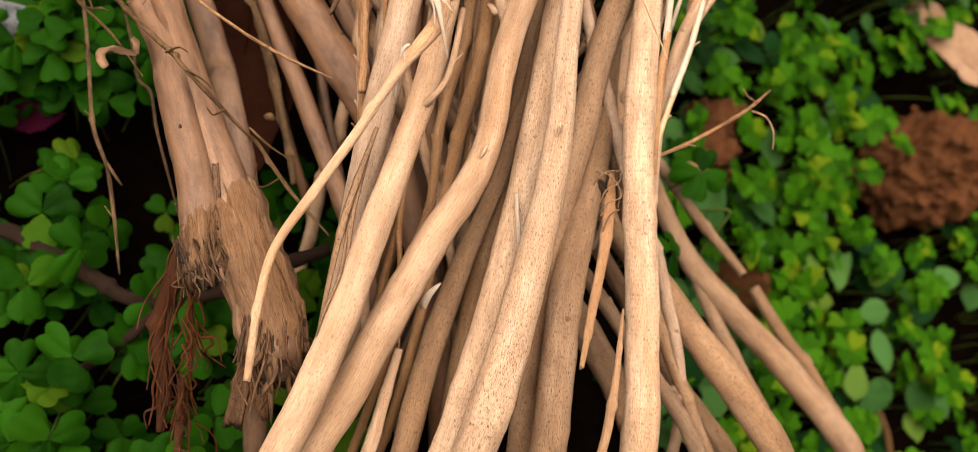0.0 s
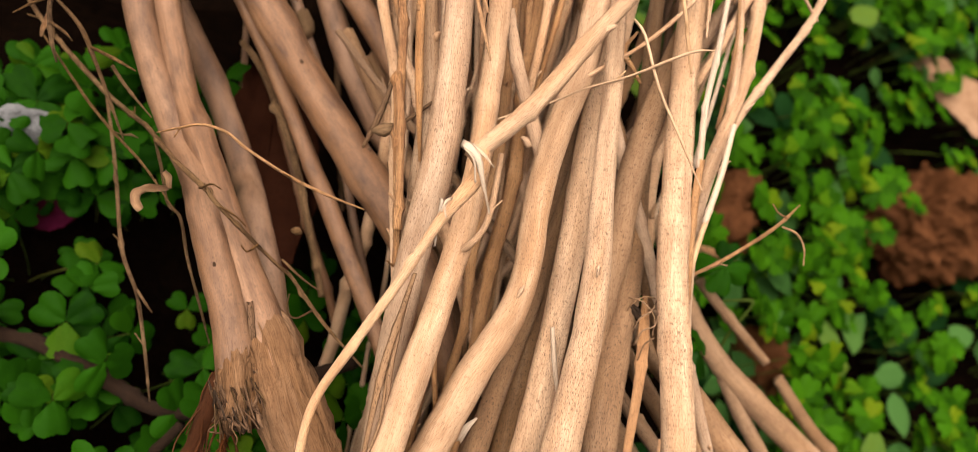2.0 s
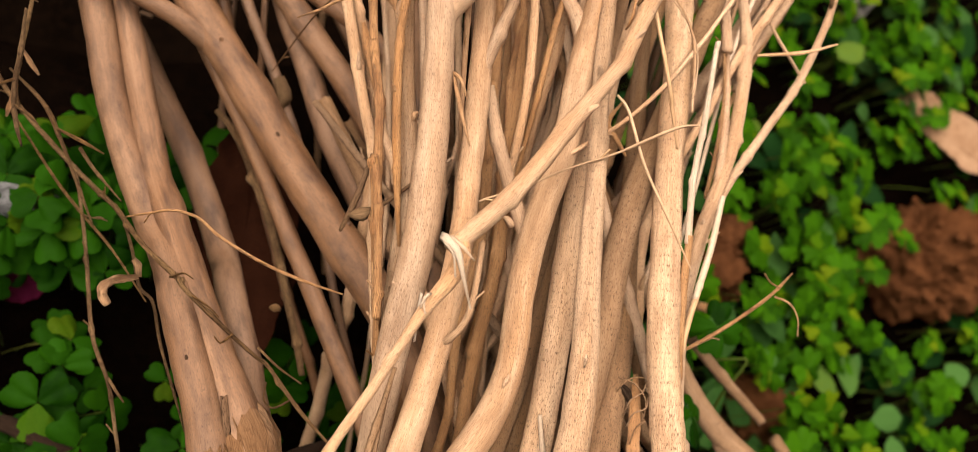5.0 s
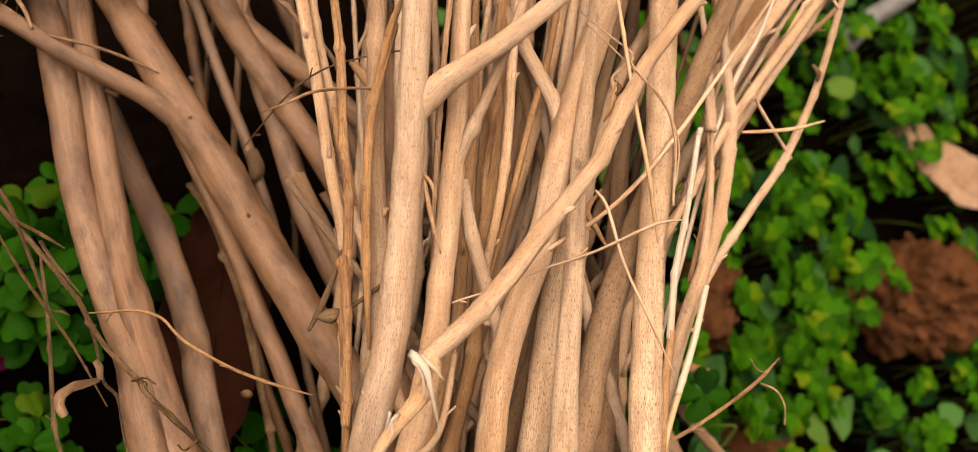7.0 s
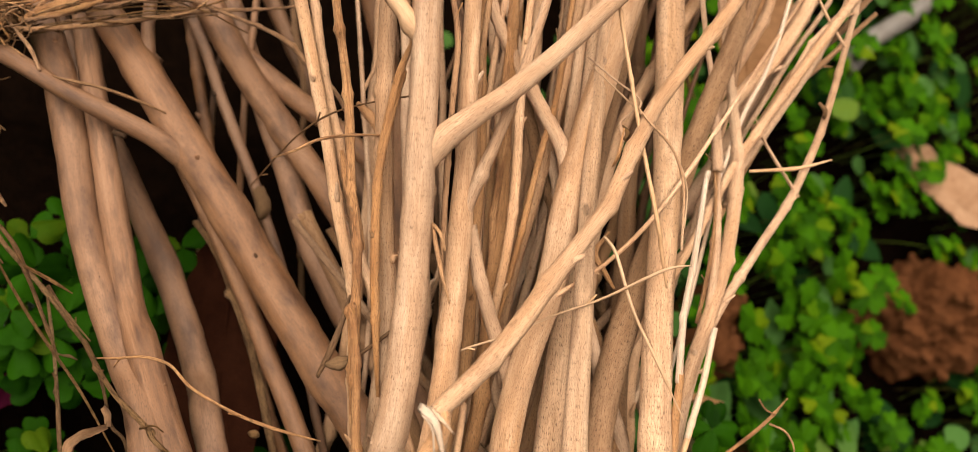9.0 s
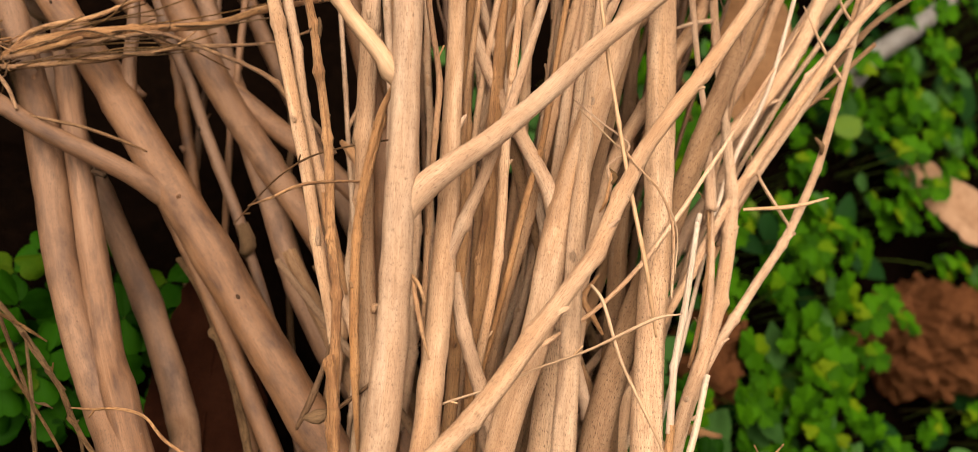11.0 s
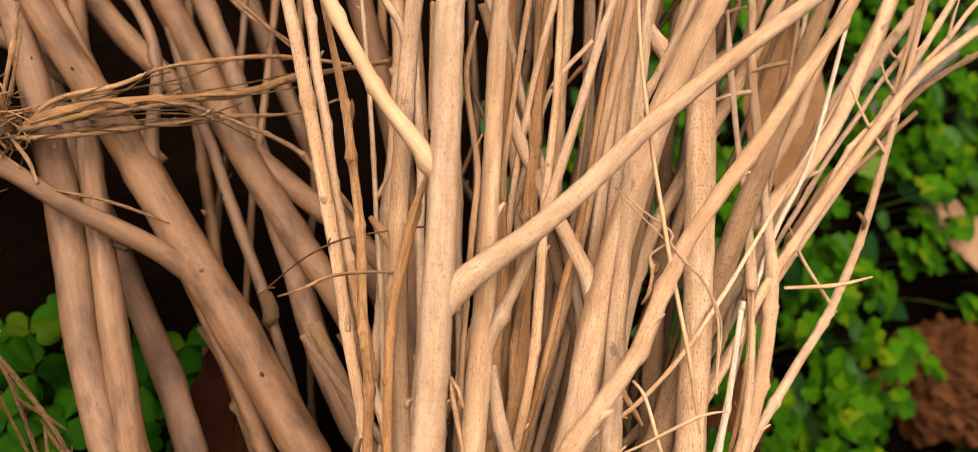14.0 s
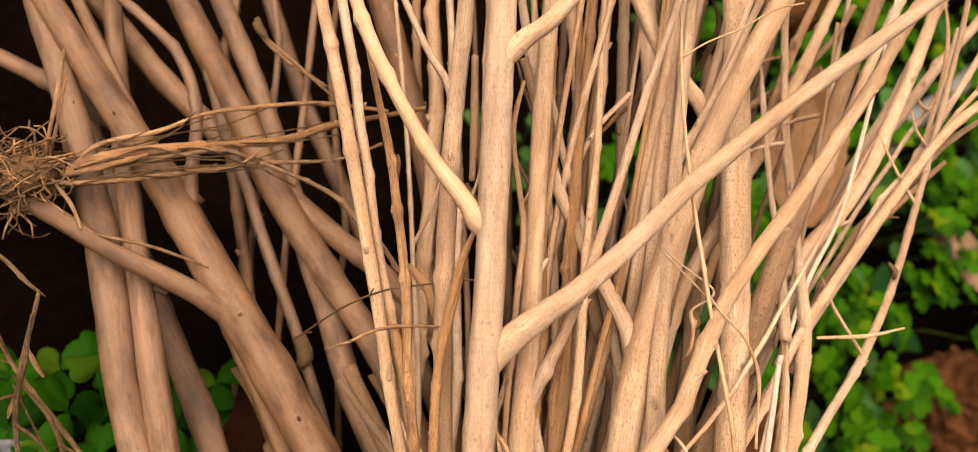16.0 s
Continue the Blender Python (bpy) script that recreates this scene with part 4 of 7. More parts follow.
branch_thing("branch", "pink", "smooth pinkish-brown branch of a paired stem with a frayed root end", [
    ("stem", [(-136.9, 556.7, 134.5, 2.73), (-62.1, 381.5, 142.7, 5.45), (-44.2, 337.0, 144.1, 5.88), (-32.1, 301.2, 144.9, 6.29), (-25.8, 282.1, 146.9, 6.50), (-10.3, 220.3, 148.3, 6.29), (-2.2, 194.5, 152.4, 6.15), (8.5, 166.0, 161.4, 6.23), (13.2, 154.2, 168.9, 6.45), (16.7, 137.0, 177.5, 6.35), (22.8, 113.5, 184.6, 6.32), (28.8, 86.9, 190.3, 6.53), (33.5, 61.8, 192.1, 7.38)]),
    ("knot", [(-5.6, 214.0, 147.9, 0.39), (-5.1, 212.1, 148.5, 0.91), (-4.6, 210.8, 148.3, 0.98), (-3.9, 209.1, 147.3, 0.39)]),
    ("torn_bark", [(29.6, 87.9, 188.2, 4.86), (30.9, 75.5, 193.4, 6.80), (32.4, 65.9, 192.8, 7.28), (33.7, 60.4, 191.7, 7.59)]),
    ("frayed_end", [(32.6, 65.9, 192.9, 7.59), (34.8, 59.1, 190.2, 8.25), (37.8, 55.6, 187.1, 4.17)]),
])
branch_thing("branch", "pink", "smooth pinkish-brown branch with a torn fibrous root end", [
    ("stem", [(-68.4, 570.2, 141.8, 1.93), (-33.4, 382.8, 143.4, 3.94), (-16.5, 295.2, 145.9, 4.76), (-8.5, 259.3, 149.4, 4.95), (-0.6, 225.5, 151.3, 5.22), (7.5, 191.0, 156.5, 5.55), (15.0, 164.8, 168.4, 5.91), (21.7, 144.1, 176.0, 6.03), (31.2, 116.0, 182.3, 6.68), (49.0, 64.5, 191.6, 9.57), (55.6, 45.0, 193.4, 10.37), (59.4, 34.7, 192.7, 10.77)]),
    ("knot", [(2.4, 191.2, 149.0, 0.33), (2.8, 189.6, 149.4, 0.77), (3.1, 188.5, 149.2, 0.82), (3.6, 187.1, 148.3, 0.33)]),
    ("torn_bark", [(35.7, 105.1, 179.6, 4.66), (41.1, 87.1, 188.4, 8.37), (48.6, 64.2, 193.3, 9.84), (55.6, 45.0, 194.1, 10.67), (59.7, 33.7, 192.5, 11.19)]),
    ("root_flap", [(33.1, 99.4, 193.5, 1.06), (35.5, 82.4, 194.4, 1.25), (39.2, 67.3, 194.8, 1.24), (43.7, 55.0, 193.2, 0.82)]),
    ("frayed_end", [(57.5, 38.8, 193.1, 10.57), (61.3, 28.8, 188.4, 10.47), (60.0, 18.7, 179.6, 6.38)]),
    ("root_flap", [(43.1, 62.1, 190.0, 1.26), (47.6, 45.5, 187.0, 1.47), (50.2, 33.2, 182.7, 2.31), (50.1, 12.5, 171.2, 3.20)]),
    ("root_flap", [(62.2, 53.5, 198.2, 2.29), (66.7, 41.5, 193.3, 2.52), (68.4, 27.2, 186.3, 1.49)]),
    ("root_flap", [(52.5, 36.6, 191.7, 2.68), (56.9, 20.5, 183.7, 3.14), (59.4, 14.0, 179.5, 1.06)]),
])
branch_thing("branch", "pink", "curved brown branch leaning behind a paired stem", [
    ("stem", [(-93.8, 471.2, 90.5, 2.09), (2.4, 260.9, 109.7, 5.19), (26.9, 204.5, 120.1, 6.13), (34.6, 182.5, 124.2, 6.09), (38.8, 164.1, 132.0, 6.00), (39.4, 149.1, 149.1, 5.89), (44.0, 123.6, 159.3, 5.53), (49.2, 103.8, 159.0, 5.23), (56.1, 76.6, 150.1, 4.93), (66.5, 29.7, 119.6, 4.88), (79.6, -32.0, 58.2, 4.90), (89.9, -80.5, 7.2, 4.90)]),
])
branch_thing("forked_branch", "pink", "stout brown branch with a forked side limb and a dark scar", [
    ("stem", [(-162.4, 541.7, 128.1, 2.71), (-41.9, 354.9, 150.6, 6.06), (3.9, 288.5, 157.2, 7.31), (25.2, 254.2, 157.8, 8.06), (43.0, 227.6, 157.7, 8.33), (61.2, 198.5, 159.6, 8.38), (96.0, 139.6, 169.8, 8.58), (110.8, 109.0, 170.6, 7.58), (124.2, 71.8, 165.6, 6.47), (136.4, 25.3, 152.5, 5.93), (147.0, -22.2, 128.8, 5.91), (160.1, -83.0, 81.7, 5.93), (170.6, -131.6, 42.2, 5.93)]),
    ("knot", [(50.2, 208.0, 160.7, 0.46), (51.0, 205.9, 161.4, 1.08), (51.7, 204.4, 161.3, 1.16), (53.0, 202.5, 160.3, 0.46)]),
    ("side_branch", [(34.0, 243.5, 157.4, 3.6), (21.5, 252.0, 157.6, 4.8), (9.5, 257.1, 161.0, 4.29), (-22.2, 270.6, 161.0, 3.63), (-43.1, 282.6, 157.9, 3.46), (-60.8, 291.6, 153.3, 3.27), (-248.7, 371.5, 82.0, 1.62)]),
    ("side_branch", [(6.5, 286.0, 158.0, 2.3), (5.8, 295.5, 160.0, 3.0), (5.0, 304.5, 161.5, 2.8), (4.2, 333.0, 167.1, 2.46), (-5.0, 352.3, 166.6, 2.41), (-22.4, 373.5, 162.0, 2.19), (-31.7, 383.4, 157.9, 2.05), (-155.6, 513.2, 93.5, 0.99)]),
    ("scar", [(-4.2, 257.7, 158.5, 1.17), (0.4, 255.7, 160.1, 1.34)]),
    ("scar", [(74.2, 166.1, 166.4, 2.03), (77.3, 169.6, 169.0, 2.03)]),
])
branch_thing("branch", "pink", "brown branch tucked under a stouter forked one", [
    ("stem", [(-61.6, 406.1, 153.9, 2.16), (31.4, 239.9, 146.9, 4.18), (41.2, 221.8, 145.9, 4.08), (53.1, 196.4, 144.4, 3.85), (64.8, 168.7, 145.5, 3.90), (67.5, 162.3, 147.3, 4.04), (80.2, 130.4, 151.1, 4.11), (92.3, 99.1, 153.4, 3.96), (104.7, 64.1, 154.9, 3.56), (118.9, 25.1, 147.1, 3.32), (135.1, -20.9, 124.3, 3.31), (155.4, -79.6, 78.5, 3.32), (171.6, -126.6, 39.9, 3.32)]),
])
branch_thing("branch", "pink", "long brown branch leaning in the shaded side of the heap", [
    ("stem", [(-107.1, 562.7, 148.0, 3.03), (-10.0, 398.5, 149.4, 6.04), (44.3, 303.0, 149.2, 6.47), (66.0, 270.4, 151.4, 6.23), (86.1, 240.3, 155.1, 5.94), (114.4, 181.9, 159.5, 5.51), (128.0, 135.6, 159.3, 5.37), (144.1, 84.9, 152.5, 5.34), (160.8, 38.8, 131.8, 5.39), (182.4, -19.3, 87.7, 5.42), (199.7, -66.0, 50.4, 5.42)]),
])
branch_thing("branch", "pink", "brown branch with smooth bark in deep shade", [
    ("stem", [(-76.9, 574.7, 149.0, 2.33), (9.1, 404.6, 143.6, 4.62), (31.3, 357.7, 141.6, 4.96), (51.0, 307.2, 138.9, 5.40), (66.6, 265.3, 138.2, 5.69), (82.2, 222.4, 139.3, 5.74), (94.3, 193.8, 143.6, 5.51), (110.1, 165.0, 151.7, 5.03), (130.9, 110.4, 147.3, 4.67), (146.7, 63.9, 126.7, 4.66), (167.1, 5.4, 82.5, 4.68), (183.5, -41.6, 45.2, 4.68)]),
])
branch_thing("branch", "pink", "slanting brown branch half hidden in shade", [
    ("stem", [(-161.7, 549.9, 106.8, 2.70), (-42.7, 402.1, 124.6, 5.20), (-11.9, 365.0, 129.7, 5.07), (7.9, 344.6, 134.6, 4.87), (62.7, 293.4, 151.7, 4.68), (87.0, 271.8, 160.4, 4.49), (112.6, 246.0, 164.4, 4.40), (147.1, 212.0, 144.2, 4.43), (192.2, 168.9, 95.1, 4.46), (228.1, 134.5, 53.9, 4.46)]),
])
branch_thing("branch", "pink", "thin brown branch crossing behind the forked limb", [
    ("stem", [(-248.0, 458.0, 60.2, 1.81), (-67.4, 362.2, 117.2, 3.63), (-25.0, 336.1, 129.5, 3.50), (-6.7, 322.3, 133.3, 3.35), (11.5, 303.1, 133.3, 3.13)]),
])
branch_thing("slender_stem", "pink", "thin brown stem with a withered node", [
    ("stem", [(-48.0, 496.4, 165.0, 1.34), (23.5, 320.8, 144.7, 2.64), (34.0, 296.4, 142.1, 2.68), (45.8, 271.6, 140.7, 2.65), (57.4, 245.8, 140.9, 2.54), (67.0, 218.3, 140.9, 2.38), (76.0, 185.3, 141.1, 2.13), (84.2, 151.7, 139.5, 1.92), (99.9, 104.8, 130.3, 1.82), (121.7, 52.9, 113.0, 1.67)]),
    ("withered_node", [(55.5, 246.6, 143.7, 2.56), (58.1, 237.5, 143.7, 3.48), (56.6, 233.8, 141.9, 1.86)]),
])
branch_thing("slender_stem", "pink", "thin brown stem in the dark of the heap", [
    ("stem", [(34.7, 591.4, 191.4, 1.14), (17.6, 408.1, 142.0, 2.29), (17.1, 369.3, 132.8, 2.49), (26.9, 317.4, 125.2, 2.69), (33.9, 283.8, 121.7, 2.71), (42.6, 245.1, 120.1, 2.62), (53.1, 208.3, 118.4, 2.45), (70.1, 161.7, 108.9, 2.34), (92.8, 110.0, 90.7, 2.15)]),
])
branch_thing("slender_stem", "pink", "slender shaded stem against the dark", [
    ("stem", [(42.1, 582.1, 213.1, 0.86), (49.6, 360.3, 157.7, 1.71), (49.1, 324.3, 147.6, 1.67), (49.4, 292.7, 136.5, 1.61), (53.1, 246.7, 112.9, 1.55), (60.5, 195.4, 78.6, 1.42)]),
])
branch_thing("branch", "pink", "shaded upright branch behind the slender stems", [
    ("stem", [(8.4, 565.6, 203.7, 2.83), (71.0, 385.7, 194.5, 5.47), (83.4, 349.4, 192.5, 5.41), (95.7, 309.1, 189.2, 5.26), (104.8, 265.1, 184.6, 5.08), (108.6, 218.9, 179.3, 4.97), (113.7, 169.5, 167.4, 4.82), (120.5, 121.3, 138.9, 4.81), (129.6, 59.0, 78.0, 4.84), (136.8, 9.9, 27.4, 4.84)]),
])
branch_thing("slender_stem", "pale", "slender pale stem with raised nodes", [
    ("stem", [(-25.6, 522.0, 284.8, 1.12), (32.7, 345.0, 244.6, 2.27), (56.7, 268.4, 227.4, 2.37), (70.9, 211.1, 216.7, 2.18), (77.2, 179.9, 214.8, 2.11), (77.9, 164.7, 212.5, 2.02), (81.1, 138.2, 205.6, 1.88), (89.5, 91.3, 186.2, 1.79), (101.8, 39.0, 157.2, 1.64)]),
])
branch_thing("slender_stem", "pale", "slender pale stem pressed against its neighbour", [
    ("stem", [(0.5, 528.5, 290.6, 0.95), (48.3, 321.0, 236.1, 1.92), (63.6, 262.0, 221.7, 1.94), (73.2, 228.4, 214.5, 1.94), (82.8, 195.1, 209.5, 2.03), (84.7, 190.0, 210.2, 2.11), (91.3, 164.5, 208.7, 2.18), (108.0, 117.9, 200.3, 2.13), (131.2, 66.5, 185.0, 1.96)]),
])
branch_thing("slender_stem", "straw", "thin straight stem with a snapped tip", [
    ("stem", [(43.8, 324.6, 262.1, 0.79), (58.4, 272.8, 253.0, 1.50), (64.4, 243.3, 248.3, 1.58), (68.0, 214.7, 242.8, 1.57), (70.7, 191.6, 240.3, 1.61), (74.7, 123.3, 226.0, 1.59), (70.1, 172.6, 239.2, 1.41), (77.5, 112.3, 217.2, 1.24), (77.3, 131.8, 219.8, 1.27), (82.3, 104.0, 206.8, 1.19), (104.3, 76.8, 160.2, 1.19), (133.7, 48.5, 98.0, 1.07)]),
    ("bud", [(58.9, 275.8, 254.1, 0.70), (58.6, 279.6, 256.9, 0.70), (58.0, 282.4, 257.5, 0.35)]),
])
branch_thing("branch", "pale", "straight tan branch with a thin forked side twig", [
    ("stem", [(80.3, 517.2, 329.8, 1.35), (72.8, 306.4, 273.7, 2.93), (73.3, 270.7, 264.7, 3.06), (75.1, 242.1, 257.1, 3.09), (78.1, 217.9, 249.5, 3.04), (80.4, 188.3, 240.6, 3.09), (81.9, 154.9, 230.9, 3.32), (82.2, 148.4, 228.1, 3.45), (84.1, 131.7, 217.6, 3.38), (86.1, 98.3, 198.2, 3.34), (86.2, 50.8, 157.4, 3.40), (85.6, -13.3, 72.9, 3.41), (85.1, -62.8, 3.9, 3.41)]),
    ("side_branch", [(72.3, 285.6, 268.2, 0.73), (69.6, 302.3, 271.7, 1.43), (61.3, 314.8, 272.5, 1.24), (-22.3, 507.6, 274.2, 0.58)]),
])
branch_thing("straw", "orange", "orange-brown split stem with a broken tip", [
    ("stem", [(79.7, 257.0, 270.2, 1.02), (75.9, 245.5, 266.4, 1.26), (72.2, 220.1, 256.7, 1.10), (77.2, 246.1, 265.5, 1.23), (74.0, 227.9, 260.0, 1.31), (72.4, 214.5, 255.1, 1.49), (74.2, 189.9, 246.6, 1.59), (77.0, 169.2, 239.8, 1.42), (80.9, 146.6, 231.2, 1.08)]),
])
branch_thing("twig", "straw", "short dry twig poking out sideways", [
    ("stem", [(42.3, 222.1, 236.2, 0.44), (48.7, 223.9, 241.5, 0.51), (55.3, 227.0, 245.7, 0.57), (63.9, 228.1, 250.1, 0.57), (73.7, 227.7, 254.7, 0.57)]),
])
branch_thing("twig", "orange", "short broken side twig on the trunk", [
    ("stem", [(85.6, 194.5, 268.7, 0.75), (85.8, 187.6, 270.0, 0.75), (87.2, 177.5, 271.0, 0.65), (90.0, 169.1, 269.7, 0.33)]),
    ("stub", [(85.5, 193.2, 269.9, 0.67), (86.3, 189.8, 272.6, 0.58), (88.1, 184.8, 272.0, 0.49)]),
])
branch_thing("twig", "dark", "dark dead twig with a round dried bud", [
    ("stem", [(64.8, 154.8, 215.9, 1.29), (67.4, 162.3, 221.2, 1.20), (70.6, 172.5, 224.2, 1.02), (72.7, 180.9, 226.1, 0.74)]),
    ("stalk", [(71.3, 157.5, 230.0, 0.63), (75.5, 160.7, 233.0, 0.72), (83.1, 166.8, 238.6, 0.63)]),
    ("bud", [(64.6, 157.2, 226.7, 0.72), (68.6, 157.5, 228.7, 2.69), (71.7, 158.5, 230.5, 1.25)]),
])
branch_thing("branch", "orange", "narrow orange-tan stem between thicker branches", [
    ("stem", [(123.0, 385.4, 290.1, 1.24), (120.4, 171.1, 234.1, 2.65), (118.4, 137.4, 224.3, 2.69), (115.0, 107.2, 212.7, 2.31), (112.9, 55.0, 190.2, 2.05), (111.3, 7.2, 152.9, 2.08), (109.1, -56.5, 75.4, 2.09), (107.4, -106.0, 11.9, 2.09)]),
])
branch_thing("branch", "orange", "second narrow orange-tan stem", [
    ("stem", [(107.6, 383.5, 284.6, 1.13), (113.8, 198.7, 238.0, 2.27), (113.7, 160.5, 227.0, 2.34), (110.5, 125.9, 213.5, 2.06), (110.0, 104.0, 205.2, 1.88), (109.1, 73.6, 192.1, 1.83), (106.9, 25.7, 154.1, 1.85), (104.0, -38.1, 74.5, 1.86), (101.8, -87.5, 9.3, 1.86)]),
])
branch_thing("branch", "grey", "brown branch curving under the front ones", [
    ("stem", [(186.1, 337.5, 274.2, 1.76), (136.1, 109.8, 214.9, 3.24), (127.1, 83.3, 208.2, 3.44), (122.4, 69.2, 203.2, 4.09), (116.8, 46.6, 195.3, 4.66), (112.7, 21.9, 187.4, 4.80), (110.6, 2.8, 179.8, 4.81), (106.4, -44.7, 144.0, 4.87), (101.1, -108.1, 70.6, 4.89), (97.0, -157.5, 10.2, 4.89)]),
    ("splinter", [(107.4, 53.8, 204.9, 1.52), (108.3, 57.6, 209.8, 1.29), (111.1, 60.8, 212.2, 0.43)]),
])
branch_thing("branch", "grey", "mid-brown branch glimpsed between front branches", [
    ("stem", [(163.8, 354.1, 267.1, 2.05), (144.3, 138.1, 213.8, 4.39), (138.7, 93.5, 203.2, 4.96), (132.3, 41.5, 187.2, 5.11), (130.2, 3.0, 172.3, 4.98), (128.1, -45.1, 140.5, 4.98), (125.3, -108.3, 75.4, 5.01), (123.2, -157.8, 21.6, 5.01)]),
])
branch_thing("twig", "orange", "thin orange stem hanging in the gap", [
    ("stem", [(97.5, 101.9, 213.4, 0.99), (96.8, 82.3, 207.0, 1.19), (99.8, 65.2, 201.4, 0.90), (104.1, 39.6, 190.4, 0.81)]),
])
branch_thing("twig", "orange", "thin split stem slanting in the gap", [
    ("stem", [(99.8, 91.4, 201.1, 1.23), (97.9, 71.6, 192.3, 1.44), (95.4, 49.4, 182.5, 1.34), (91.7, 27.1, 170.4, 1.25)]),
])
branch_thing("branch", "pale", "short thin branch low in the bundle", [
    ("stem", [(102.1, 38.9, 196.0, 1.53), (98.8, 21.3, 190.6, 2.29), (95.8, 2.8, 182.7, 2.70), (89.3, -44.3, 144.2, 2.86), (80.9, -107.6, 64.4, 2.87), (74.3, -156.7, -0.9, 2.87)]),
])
# Tan branches in the darker bark: their shade is put into the colour.
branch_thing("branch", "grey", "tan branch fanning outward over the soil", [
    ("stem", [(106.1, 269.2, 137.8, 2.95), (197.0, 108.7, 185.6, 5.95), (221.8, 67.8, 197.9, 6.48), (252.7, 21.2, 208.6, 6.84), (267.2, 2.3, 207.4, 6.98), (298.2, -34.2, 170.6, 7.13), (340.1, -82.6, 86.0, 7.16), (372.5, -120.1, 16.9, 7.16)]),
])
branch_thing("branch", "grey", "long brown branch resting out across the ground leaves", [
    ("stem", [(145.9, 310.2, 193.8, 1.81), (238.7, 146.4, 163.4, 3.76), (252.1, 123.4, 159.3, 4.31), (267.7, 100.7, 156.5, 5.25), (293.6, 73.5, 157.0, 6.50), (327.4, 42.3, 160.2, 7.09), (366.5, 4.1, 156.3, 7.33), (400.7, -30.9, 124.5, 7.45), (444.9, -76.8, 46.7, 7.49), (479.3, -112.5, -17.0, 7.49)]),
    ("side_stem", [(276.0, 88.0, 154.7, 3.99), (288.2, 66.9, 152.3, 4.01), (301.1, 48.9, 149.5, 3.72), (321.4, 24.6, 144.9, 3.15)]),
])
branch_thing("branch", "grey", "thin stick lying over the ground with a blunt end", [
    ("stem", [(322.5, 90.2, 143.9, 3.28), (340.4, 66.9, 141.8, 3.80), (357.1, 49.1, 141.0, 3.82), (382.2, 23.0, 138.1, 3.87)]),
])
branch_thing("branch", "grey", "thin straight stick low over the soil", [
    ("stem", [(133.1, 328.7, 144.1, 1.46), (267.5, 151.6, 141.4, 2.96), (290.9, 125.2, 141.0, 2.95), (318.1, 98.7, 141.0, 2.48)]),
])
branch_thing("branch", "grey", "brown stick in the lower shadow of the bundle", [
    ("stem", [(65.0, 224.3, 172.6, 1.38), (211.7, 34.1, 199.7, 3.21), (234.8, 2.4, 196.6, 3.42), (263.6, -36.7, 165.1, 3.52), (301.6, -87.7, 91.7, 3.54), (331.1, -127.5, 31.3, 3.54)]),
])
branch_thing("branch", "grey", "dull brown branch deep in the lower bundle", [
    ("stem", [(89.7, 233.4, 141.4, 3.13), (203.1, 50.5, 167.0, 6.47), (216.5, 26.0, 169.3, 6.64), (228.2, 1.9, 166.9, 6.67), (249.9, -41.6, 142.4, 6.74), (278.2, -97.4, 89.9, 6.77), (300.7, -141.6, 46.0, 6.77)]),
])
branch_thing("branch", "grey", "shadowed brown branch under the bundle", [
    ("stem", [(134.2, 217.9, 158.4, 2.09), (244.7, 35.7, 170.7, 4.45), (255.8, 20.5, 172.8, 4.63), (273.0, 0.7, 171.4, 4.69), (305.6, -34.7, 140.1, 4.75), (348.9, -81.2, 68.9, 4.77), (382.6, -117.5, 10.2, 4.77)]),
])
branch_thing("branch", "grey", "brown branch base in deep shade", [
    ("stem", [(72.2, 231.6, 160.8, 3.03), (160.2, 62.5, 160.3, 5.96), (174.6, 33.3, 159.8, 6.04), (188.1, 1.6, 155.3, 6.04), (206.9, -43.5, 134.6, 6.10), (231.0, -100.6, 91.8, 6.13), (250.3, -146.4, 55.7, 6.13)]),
])
branch_thing("twig", "orange", "thin orange stem in front of a dark gap", [
    ("stem", [(175.2, 53.5, 232.3, 0.80), (173.4, 21.5, 224.8, 1.62), (172.4, 1.8, 217.3, 1.76), (170.9, -45.8, 179.7, 1.81), (169.1, -109.6, 101.3, 1.81), (167.8, -159.1, 37.1, 1.81)]),
])
branch_thing("branch", "pale", "thin pale stem low beside an upright branch", [
    ("stem", [(106.6, 319.8, 270.4, 1.18), (178.4, 124.9, 227.4, 2.56), (186.7, 104.8, 222.7, 2.63), (204.1, 76.8, 216.5, 2.64), (221.1, 45.0, 205.2, 2.54), (240.4, 0.8, 172.5, 2.52), (264.9, -57.7, 103.5, 2.54), (284.0, -103.4, 46.7, 2.54)]),
])
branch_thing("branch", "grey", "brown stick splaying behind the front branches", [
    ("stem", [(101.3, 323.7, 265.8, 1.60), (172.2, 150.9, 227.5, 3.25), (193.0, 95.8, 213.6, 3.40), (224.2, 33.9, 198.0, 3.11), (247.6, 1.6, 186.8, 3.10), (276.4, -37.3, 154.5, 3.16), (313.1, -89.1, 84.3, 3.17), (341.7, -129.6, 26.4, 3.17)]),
])
